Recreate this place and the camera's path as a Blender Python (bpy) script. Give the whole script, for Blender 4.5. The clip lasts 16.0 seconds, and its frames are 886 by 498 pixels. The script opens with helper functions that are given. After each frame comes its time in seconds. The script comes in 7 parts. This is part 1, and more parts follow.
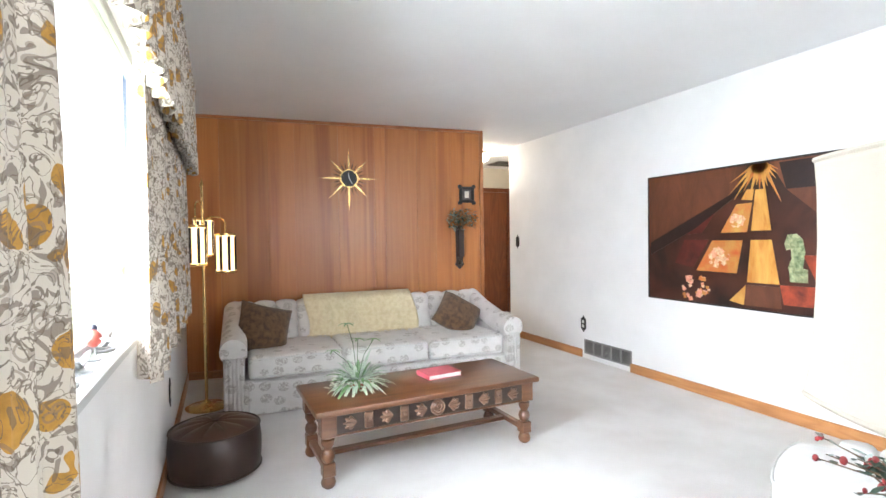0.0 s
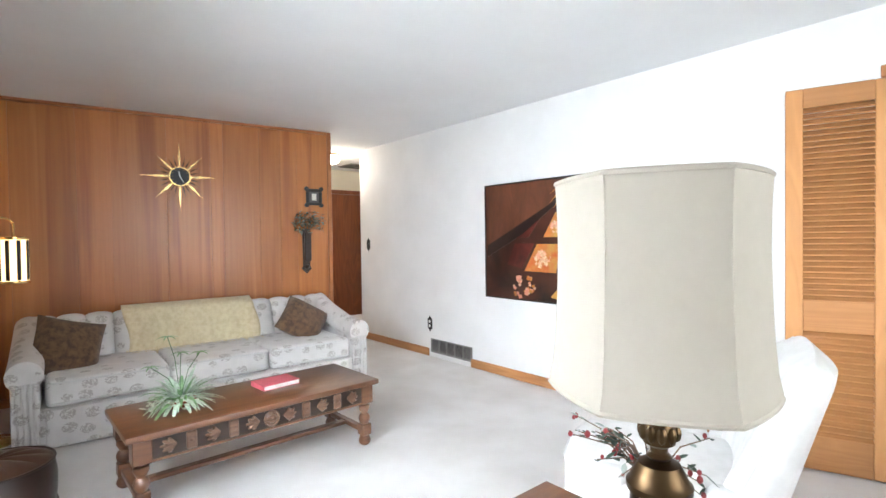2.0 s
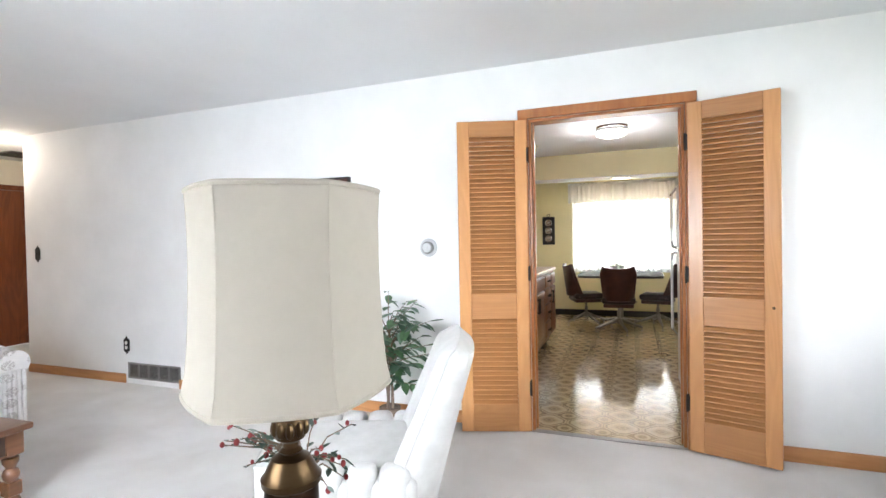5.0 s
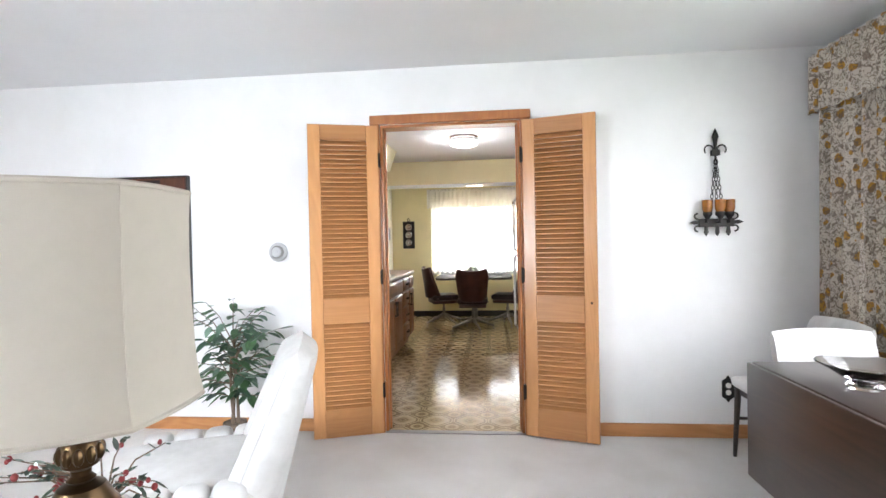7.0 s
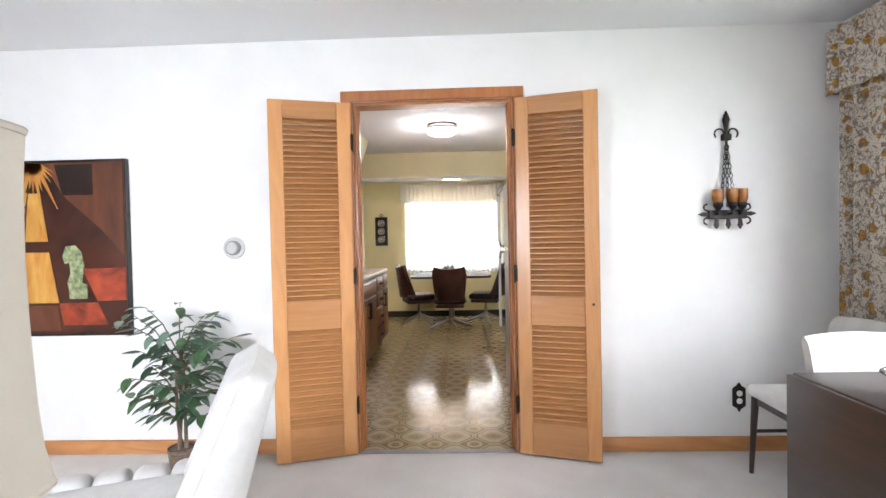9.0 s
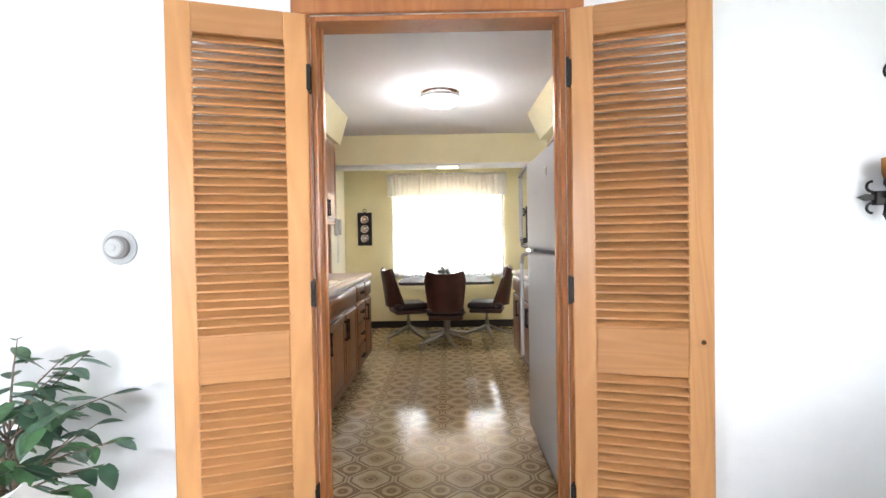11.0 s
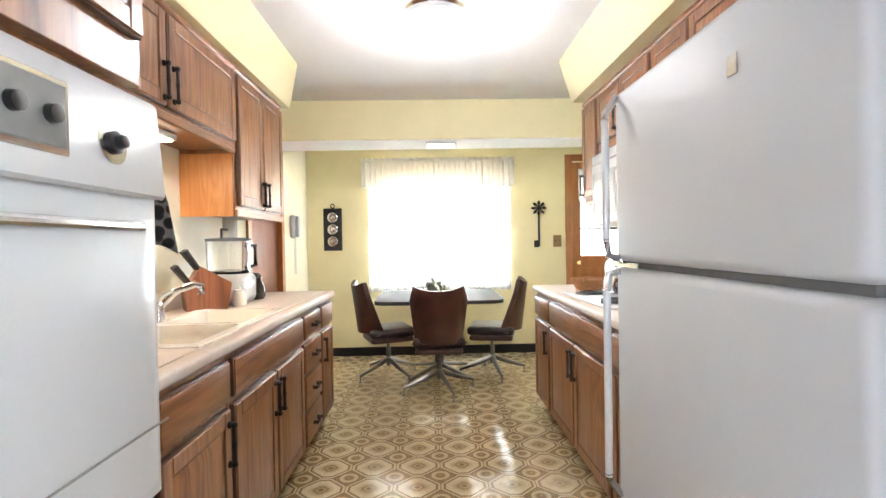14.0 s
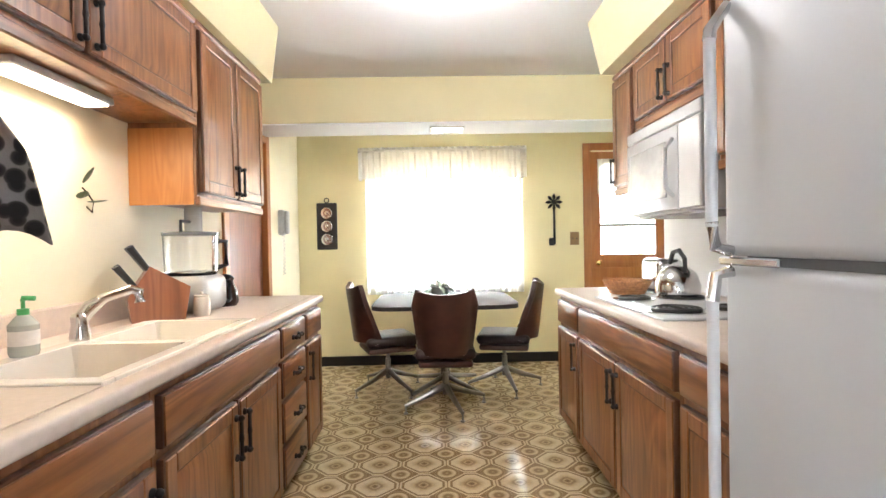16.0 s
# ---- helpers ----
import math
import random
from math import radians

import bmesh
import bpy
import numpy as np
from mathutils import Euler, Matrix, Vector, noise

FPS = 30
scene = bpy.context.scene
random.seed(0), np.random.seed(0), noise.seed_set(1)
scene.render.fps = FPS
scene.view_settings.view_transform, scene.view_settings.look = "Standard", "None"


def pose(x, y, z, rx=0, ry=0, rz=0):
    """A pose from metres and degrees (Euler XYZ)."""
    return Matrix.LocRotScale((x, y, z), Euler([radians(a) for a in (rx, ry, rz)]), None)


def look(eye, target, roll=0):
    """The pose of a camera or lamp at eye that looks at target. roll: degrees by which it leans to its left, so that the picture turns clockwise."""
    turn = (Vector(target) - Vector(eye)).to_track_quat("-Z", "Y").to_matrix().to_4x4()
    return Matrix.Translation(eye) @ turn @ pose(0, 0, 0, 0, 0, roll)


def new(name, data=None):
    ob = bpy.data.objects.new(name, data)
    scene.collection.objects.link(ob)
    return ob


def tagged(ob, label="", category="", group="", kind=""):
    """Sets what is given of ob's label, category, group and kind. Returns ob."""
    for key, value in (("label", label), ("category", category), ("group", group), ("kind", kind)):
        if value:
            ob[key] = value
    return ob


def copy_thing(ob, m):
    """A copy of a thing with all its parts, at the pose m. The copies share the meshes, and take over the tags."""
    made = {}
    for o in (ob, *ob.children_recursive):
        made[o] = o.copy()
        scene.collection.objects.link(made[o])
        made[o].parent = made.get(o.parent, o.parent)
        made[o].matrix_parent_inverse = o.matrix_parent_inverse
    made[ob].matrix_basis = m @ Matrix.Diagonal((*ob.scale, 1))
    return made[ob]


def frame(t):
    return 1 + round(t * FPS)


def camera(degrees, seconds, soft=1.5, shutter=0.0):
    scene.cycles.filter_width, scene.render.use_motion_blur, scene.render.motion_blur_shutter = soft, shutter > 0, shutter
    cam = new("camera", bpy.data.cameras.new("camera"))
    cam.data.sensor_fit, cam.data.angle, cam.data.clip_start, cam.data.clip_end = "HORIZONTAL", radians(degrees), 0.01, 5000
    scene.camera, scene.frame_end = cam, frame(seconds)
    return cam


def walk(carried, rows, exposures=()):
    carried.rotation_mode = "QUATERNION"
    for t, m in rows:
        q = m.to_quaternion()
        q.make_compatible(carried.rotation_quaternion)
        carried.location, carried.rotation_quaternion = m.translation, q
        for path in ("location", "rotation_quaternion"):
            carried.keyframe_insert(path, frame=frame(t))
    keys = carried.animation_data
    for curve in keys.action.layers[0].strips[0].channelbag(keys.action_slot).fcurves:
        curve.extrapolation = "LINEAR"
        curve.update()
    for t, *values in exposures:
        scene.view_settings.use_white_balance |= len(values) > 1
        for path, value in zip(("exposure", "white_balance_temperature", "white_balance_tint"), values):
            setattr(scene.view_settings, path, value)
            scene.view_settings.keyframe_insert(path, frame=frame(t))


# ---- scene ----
cam = camera(83.5, 16.0)

PATH = [
    (0, (-0.167, -0.028, 1.241), (0.651, 1.796, 1.202), -0.8),
    (0.5, (-0.136, -0.063, 1.25), (0.783, 1.713, 1.208), -0.7),
    (1, (-0.115, -0.071, 1.246), (0.931, 1.633, 1.208), -0.7),
    (1.5, (-0.087, -0.103, 1.258), (1.079, 1.521, 1.216), -0.9),
    (2, (-0.071, -0.132, 1.259), (1.215, 1.4, 1.218), -0.8),
    (2.5, (-0.048, -0.166, 1.254), (1.36, 1.254, 1.217), -0.8),
    (3, (-0.008, -0.195, 1.259), (1.515, 1.1, 1.219), -0.8),
    (3.5, (-0.001, -0.218, 1.247), (1.628, 0.942, 1.214), -0.8),
    (4, (0.011, -0.252, 1.25), (1.736, 0.758, 1.22), -0.9),
    (4.5, (0.011, -0.291, 1.249), (1.818, 0.564, 1.218), -0.9),
    (5, (0.015, -0.317, 1.26), (1.884, 0.393, 1.225), -1.1),
    (5.2, (0.022, -0.324, 1.269), (1.914, 0.323, 1.232), -1.0),
    (7.3, (0.006, -0.415, 1.258), (2.0, -0.268, 1.228), -1.2),
    (7.5, (0.006, -0.414, 1.26), (2.002, -0.289, 1.229), -1.2),
    (8, (0.038, -0.386, 1.246), (2.035, -0.292, 1.215), -1.2),
    (8.5, (0.181, -0.343, 1.238), (2.179, -0.265, 1.2), -1.2),
    (9, (0.381, -0.308, 1.236), (2.379, -0.236, 1.197), -1.2),
    (9.2, (0.471, -0.296, 1.231), (2.47, -0.236, 1.189), -1.1),
    (11.5, (1.723, -0.153, 1.22), (3.723, -0.148, 1.182), -1.0),
    (12, (2.001, -0.129, 1.229), (4.001, -0.144, 1.19), -1.0),
    (12.5, (2.262, -0.106, 1.227), (4.261, -0.135, 1.192), -1.0),
    (13, (2.505, -0.108, 1.23), (4.505, -0.148, 1.196), -1.3),
    (13.5, (2.724, -0.109, 1.224), (4.723, -0.158, 1.195), -1.0),
    (14, (2.92, -0.099, 1.224), (4.92, -0.147, 1.197), -1.0),
    (14.5, (3.077, -0.109, 1.219), (5.076, -0.149, 1.195), -1.0),
    (15, (3.209, -0.094, 1.206), (5.208, -0.136, 1.18), -1.0),
    (15.5, (3.328, -0.083, 1.209), (5.328, -0.128, 1.183), -1.0),
    (16, (3.427, -0.079, 1.194), (5.426, -0.118, 1.171), -1.1),
]
walk(cam, [(t, look(eye, target, roll)) for t, eye, target, roll in PATH],
     exposures=((0, 0.11, 6350, 13), (2, 0.0, 6300, 13), (5, -0.15, 6300, 14), (9.2, -0.2, 6450, 17), (11.5, 0.2, 6200, 13), (12.5, 0.5, 6000, 11), (13.0, 0.56, 5950, 11), (14.2, 0.72, 6150, 12), (16, 0.66, 6200, 13)))

# ---- world and light ----
world = bpy.data.worlds.new("sky")
scene.world = world
world.use_nodes = True
_nt = world.node_tree
_sky = _nt.nodes.new("ShaderNodeTexSky")
_sky.sky_type = "NISHITA"
_sky.sun_disc = False
_sky.sun_elevation = radians(50)
_sky.sun_rotation = radians(200)
_nt.links.new(_sky.outputs[0], _nt.nodes["Background"].inputs[0])
_nt.nodes["Background"].inputs[1].default_value = 0.15


def lamp(name, kind, m, energy, color=(1, 1, 1), size=0.1, size_y=None, spread=None):
    d = bpy.data.lights.new(name, kind)
    d.energy, d.color = energy, color
    if kind == "AREA":
        d.size = size
        if size_y:
            d.shape, d.size_y = "RECTANGLE", size_y
        if spread:
            d.spread = spread
    elif kind == "SUN":
        d.angle = size
    else:
        d.shadow_soft_size = size
    ob = new(name, d)
    ob.matrix_world = m
    return ob


lamp("sun", "SUN", look((0, 0, 10), (4, -3, 0)), 1.0, (1, 0.97, 0.92), radians(10))
lamp("window_daylight_west", "AREA", look((-0.63, 1.75, 1.29), (2.2, 2.0, 0.25)), 178, (0.85, 0.94, 1.0), 2.6, 0.75, radians(140))
lamp("window_daylight_south", "AREA", look((1.2, -2.5, 1.5), (1.2, 2.0, 1.1)), 31, (0.92, 0.96, 1.0), 2.2, 1.3)
lamp("window_daylight_east", "AREA", look((8.44, -0.19, 1.40), (4, -0.19, 1.40)), 195, (0.83, 0.93, 1.0), 1.45, 1.2)
lamp("kitchen_lamp", "POINT", Matrix.Translation((5.46, -0.14, 2.235)), 26, (1.0, 0.98, 0.96), 0.12)
lamp("beam_lamp", "AREA", look((7.22, -0.2, 2.05), (7.22, -0.2, 0)), 8, (1.0, 0.95, 0.85), 0.2, 0.1)
lamp("sink_lamp", "AREA", look((5.05, 1.13, 1.695), (5.05, 1.13, 0)), 3.2, (1.0, 0.80, 0.52), 0.4, 0.1)
lamp("hall_lamp", "POINT", Matrix.Translation((3.06, 5.85, 2.22)), 30, (1.0, 0.88, 0.68), 0.08)
for _p in ((-0.33, 4.01, 1.22), (-0.13, 4.08, 1.16)):
    lamp("reading_bulb", "POINT", Matrix.Translation(_p), 3.2, (1.0, 0.74, 0.42), 0.03)


# ---- materials ----
class Nodes:
    """Short names for building a material."""

    def __init__(self, name):
        self.mat = bpy.data.materials.new(name)
        self.mat.use_nodes = True
        self.nt = self.mat.node_tree
        self.b = self.nt.nodes["Principled BSDF"]

    def add(self, kind, **props):
        n = self.nt.nodes.new(kind)
        for k, v in props.items():
            setattr(n, k, v)
        return n

    def link(self, a, b):
        self.nt.links.new(a, b)

    def coords(self, scale=(1, 1, 1), jitter=False):
        t = self.add("ShaderNodeTexCoord")
        m = self.add("ShaderNodeMapping")
        m.inputs["Scale"].default_value = scale
        src = t.outputs["Object"]
        if jitter:
            o = self.add("ShaderNodeObjectInfo")
            k = self.math("MULTIPLY", o.outputs["Random"], 37.0)
            v = self.add("ShaderNodeVectorMath", operation="ADD")
            self.link(src, v.inputs[0])
            self.link(k, v.inputs[1])
            src = v.outputs[0]
        self.link(src, m.inputs[0])
        return m.outputs[0]

    def math(self, op, a, b=None, c=None):
        n = self.add("ShaderNodeMath", operation=op)
        for i, v in enumerate((a, b, c)):
            if v is None:
                continue
            if isinstance(v, (int, float)):
                n.inputs[i].default_value = v
            else:
                self.link(v, n.inputs[i])
        return n.outputs[0]

    def noise(self, vec, scale, detail=4.0, rough=0.55, dist=0.0):
        n = self.add("ShaderNodeTexNoise")
        n.inputs["Scale"].default_value, n.inputs["Detail"].default_value = scale, detail
        n.inputs["Roughness"].default_value, n.inputs["Distortion"].default_value = rough, dist
        self.link(vec, n.inputs["Vector"])
        return n.outputs[0]

    def ramp(self, fac, stops, mode="LINEAR"):
        n = self.add("ShaderNodeValToRGB")
        n.color_ramp.interpolation = mode
        while len(n.color_ramp.elements) < len(stops):
            n.color_ramp.elements.new(0.5)
        for e, (p, c) in zip(n.color_ramp.elements, stops):
            e.position, e.color = p, (*c, 1)
        self.link(fac, n.inputs[0])
        return n.outputs[0]

    def mix(self, fac, a, b, mode="MIX"):
        n = self.add("ShaderNodeMix", data_type="RGBA", blend_type=mode)
        for sock, v in ((n.inputs[0], fac), (n.inputs[6], a), (n.inputs[7], b)):
            if isinstance(v, (int, float)):
                sock.default_value = v
            elif isinstance(v, tuple):
                sock.default_value = (*v, 1)
            else:
                self.link(v, sock)
        return n.outputs[2]

    def finish(self, color, rough=0.5, metal=0.0, bump=None, depth=0.002, strength=0.5, **more):
        if isinstance(color, tuple):
            self.b.inputs["Base Color"].default_value = (*color, 1)
        else:
            self.link(color, self.b.inputs["Base Color"])
        if isinstance(rough, (int, float)):
            self.b.inputs["Roughness"].default_value = rough
        else:
            self.link(rough, self.b.inputs["Roughness"])
        self.b.inputs["Metallic"].default_value = metal
        if bump is not None:
            n = self.add("ShaderNodeBump")
            n.inputs["Distance"].default_value, n.inputs["Strength"].default_value = depth, strength
            self.link(bump, n.inputs["Height"])
            self.link(n.outputs[0], self.b.inputs["Normal"])
        for k, v in more.items():
            self.b.inputs[k.replace("_", " ")].default_value = v
        return self.mat


def shade_of(c, k):
    return tuple(min(1.0, x * k) for x in c)


def paint(name, c, rough=0.6, scale=3.0, vary=0.05, grain=180.0, depth=0.0006):
    n = Nodes(name)
    v = n.coords()
    col = n.ramp(n.noise(v, scale), [(0.3, shade_of(c, 1 - vary)), (0.7, shade_of(c, 1 + vary * 0.4))])
    return n.finish(col, rough, bump=n.noise(v, grain, 3), depth=depth)


def wood(name, c1, c2, c3, axis=2, rough=0.38, stretch=14.0, scale=2.2, tone=0.0, coat=0.2):
    """Grain runs along the axis: streaks, cathedral waves and pores."""
    n = Nodes(name)
    s = [stretch] * 3
    s[axis] = 1.0
    v = n.coords(tuple(s), jitter=True)
    streak = n.noise(v, scale, 6, 0.6, 0.4)
    s2 = [3.2] * 3
    s2[axis] = 0.35
    broad = n.noise(n.coords(tuple(s2), jitter=True), 1.6, 2, 0.5, 1.2)
    waves = n.math("FRACT", n.math("MULTIPLY", broad, 9.0))
    waves = n.math("ABSOLUTE", n.math("SUBTRACT", waves, 0.5))
    f = n.math("ADD", n.math("MULTIPLY", streak, 0.75), n.math("MULTIPLY", waves, 0.45))
    col = n.ramp(f, [(0.25, c1), (0.52, c2), (0.8, c3)])
    if tone:
        o = n.add("ShaderNodeObjectInfo")
        k = n.math("ADD", n.math("MULTIPLY", o.outputs["Random"], tone), 1.0 - tone * 0.6)
        hs = n.add("ShaderNodeHueSaturation")
        n.link(k, hs.inputs["Value"])
        n.link(col, hs.inputs["Color"])
        col = hs.outputs[0]
    pores = [60.0] * 3
    pores[axis] = 3.0
    p = n.noise(n.coords(tuple(pores), jitter=True), 4.0, 2)
    return n.finish(col, rough, bump=p, depth=0.0006, strength=0.4, Coat_Weight=coat, Coat_Roughness=0.25)


def metal(name, c, rough, m=1.0):
    n = Nodes(name)
    v = n.coords()
    r = n.math("ADD", n.math("MULTIPLY", n.noise(v, 25), 0.12), rough - 0.05)
    return n.finish(n.ramp(n.noise(v, 9), [(0.3, shade_of(c, 0.75)), (0.7, c)]), r, m)


def cloth(name, c1, c2, scale=8.0, weave=400.0, rough=0.9, sheen=0.2):
    n = Nodes(name)
    v = n.coords()
    col = n.ramp(n.noise(v, scale, 5), [(0.35, c1), (0.65, c2)])
    return n.finish(col, rough, bump=n.noise(v, weave, 2), depth=0.001, Sheen_Weight=sheen)


def print_cloth(name, ground, gold, dark, scale, shine=0.0):
    """Floral print: leaf-shaped dark marks and gold fruit on a pale ground."""
    n = Nodes(name)
    v = n.coords((1.0, 1.0, 0.8))
    warp = n.add("ShaderNodeVectorMath", operation="ADD")
    w = n.add("ShaderNodeTexNoise")
    w.inputs["Scale"].default_value = scale * 0.8
    n.link(v, w.inputs["Vector"])
    sc = n.add("ShaderNodeVectorMath", operation="SCALE")
    n.link(w.outputs["Color"], sc.inputs[0])
    sc.inputs["Scale"].default_value = 0.9 / scale
    n.link(v, warp.inputs[0])
    n.link(sc.outputs[0], warp.inputs[1])

    def cells(s, r):
        c = n.add("ShaderNodeTexVoronoi")
        c.inputs["Scale"].default_value, c.inputs["Randomness"].default_value = s, r
        n.link(warp.outputs[0], c.inputs["Vector"])
        return c

    a = cells(scale, 0.9)
    fruit = n.math("LESS_THAN", a.outputs["Distance"], 0.36)
    sep = n.add("ShaderNodeSeparateColor")
    n.link(a.outputs["Color"], sep.inputs[0])
    fruit = n.math("MULTIPLY", fruit, n.math("GREATER_THAN", sep.outputs[0], 0.3))
    b = cells(scale * 2.1, 1.0)
    ring = n.math("LESS_THAN", n.math("ABSOLUTE", n.math("SUBTRACT", b.outputs["Distance"], 0.30)), 0.055)
    leaf = n.math("LESS_THAN", n.noise(warp.outputs[0], scale * 2.3, 1, 0.4, 1.5), 0.43)
    vein = n.math("LESS_THAN", n.math("ABSOLUTE", n.math("SUBTRACT", n.noise(warp.outputs[0], scale * 1.5, 2, 0.5, 2.0), 0.5)), 0.018)
    goldc = n.ramp(n.noise(v, scale * 3), [(0.3, shade_of(gold, 0.6)), (0.7, gold)])
    col = n.mix(fruit, ground, goldc)
    col = n.mix(n.math("MULTIPLY", leaf, 0.7), col, dark)
    col = n.mix(n.math("MULTIPLY", ring, 0.55), col, shade_of(dark, 1.5))
    col = n.mix(n.math("MULTIPLY", vein, 0.8), col, dark)
    n.finish(col, 0.85, bump=n.noise(v, 350, 2), depth=0.0008, Sheen_Weight=0.1)
    return n.mat


def sprig_cloth():
    """Pale upholstery with scattered small leaf sprigs."""
    n = Nodes("sofa_print")
    v = n.coords((1.0, 1.0, 1.25))
    vo = n.add("ShaderNodeTexVoronoi")
    vo.inputs["Scale"].default_value, vo.inputs["Randomness"].default_value = 8.5, 0.4
    n.link(v, vo.inputs["Vector"])
    spot = n.math("LESS_THAN", vo.outputs["Distance"], 0.36)
    lace = n.math("GREATER_THAN", n.noise(v, 70, 2, 0.5, 1.0), 0.47)
    m = n.math("MULTIPLY", n.math("MULTIPLY", spot, lace), 0.58)
    ground = n.ramp(n.noise(v, 9), [(0.3, (0.60, 0.58, 0.56)), (0.7, (0.68, 0.66, 0.64))])
    return n.finish(n.mix(m, ground, (0.27, 0.24, 0.21)), 0.85, bump=n.noise(v, 300, 2), depth=0.001, Sheen_Weight=0.15)


def vinyl_floor():
    n = Nodes("vinyl_floor")
    v = n.coords((1 / 0.24, 1 / 0.24, 1))
    sep = n.add("ShaderNodeSeparateXYZ")
    n.link(v, sep.inputs[0])
    u = n.math("ABSOLUTE", n.math("SUBTRACT", n.math("FRACT", sep.outputs[0]), 0.5))
    w = n.math("ABSOLUTE", n.math("SUBTRACT", n.math("FRACT", n.math("ADD", sep.outputs[1], 0.53)), 0.5))
    diag = n.math("ADD", u, w)
    octa = n.math("MAXIMUM", n.math("MAXIMUM", u, w), n.math("MULTIPLY", diag, 0.80))
    cu, cw = n.math("SUBTRACT", 0.5, u), n.math("SUBTRACT", 0.5, w)
    circ = n.math("SQRT", n.math("ADD", n.math("MULTIPLY", cu, cu), n.math("MULTIPLY", cw, cw)))
    tan, light, brown, dark = (0.41, 0.32, 0.195), (0.54, 0.46, 0.32), (0.22, 0.155, 0.082), (0.14, 0.096, 0.05)
    body = n.ramp(octa, [(0.0, dark), (0.055, brown), (0.085, tan), (0.13, brown), (0.19, tan), (0.30, light), (0.385, light), (0.40, brown), (0.435, brown), (0.455, light), (0.485, light), (0.492, brown)])
    small = n.ramp(circ, [(0.0, tan), (0.045, brown), (0.085, brown), (0.12, tan), (0.17, light), (0.20, tan), (0.215, brown), (0.25, brown), (0.27, light)])
    col = n.mix(n.math("LESS_THAN", circ, 0.262), body, small)
    mott = n.noise(n.coords(), 60, 4, 0.7)
    col = n.mix(0.35, col, n.ramp(mott, [(0.3, (0.15, 0.11, 0.055)), (0.7, (0.50, 0.42, 0.26))]), "OVERLAY")
    wear = n.noise(n.coords(), 1.6, 3)
    rough = n.math("ADD", n.math("MULTIPLY", wear, 0.12), 0.06)
    h = n.math("ADD", n.math("MULTIPLY", n.noise(n.coords(), 9, 2), 1.0), n.math("MULTIPLY", n.noise(n.coords(), 55, 2), 0.25))
    return n.finish(col, rough, bump=h, depth=0.004, strength=0.25, Coat_Weight=0.0, Specular_IOR_Level=0.32)


def carpet_material():
    n = Nodes("carpet")
    v = n.coords()
    c = n.ramp(n.noise(v, 260, 3, 0.7), [(0.3, (0.60, 0.58, 0.56)), (0.7, (0.83, 0.815, 0.80))])
    wear = n.ramp(n.noise(v, 2.2, 4), [(0.35, (0.86, 0.84, 0.82)), (0.65, (1, 1, 1))])
    col = n.mix(1.0, c, wear, "MULTIPLY")
    h = n.math("ADD", n.noise(v, 320, 3, 0.8), n.math("MULTIPLY", n.noise(v, 30, 3), 0.7))
    return n.finish(col, 0.95, bump=h, depth=0.006, strength=0.6, Sheen_Weight=0.2)


def translucent(name, c, mixed=0.6):
    n = Nodes(name)
    v = n.coords()
    n.finish(n.ramp(n.noise(v, 30), [(0.3, shade_of(c, 0.94)), (0.7, c)]), 0.9, bump=n.noise(v, 500, 2), depth=0.0006)
    t = n.add("ShaderNodeBsdfTranslucent")
    t.inputs["Color"].default_value = (*c, 1)
    m = n.add("ShaderNodeMixShader")
    m.inputs[0].default_value = mixed
    out = n.nt.nodes["Material Output"]
    n.link(n.b.outputs[0], m.inputs[1])
    n.link(t.outputs[0], m.inputs[2])
    n.link(m.outputs[0], out.inputs[0])
    return n.mat


def glow(name, c, strength):
    n = Nodes(name)
    n.finish(c, 0.6)
    n.b.inputs["Emission Color"].default_value = (*c, 1)
    n.b.inputs["Emission Strength"].default_value = strength
    return n.mat


def glass_material(name, c=(1, 1, 1), rough=0.0):
    n = Nodes(name)
    return n.finish(c, rough, Transmission_Weight=1.0, IOR=1.45)


def plain(name, c, rough=0.5, vary=0.12, scale=20.0, **more):
    n = Nodes(name)
    v = n.coords()
    col = n.ramp(n.noise(v, scale), [(0.3, shade_of(c, 1 - vary)), (0.7, shade_of(c, 1 + vary))])
    return n.finish(col, rough, bump=n.noise(v, scale * 12, 2), depth=0.0005, **more)


def leather(name, c):
    n = Nodes(name)
    v = n.coords()
    vo = n.add("ShaderNodeTexVoronoi")
    vo.inputs["Scale"].default_value = 220
    n.link(v, vo.inputs["Vector"])
    col = n.ramp(n.noise(v, 6, 4), [(0.3, shade_of(c, 0.7)), (0.7, shade_of(c, 1.4))])
    return n.finish(col, 0.36, bump=vo.outputs["Distance"], depth=0.0015, strength=0.4)


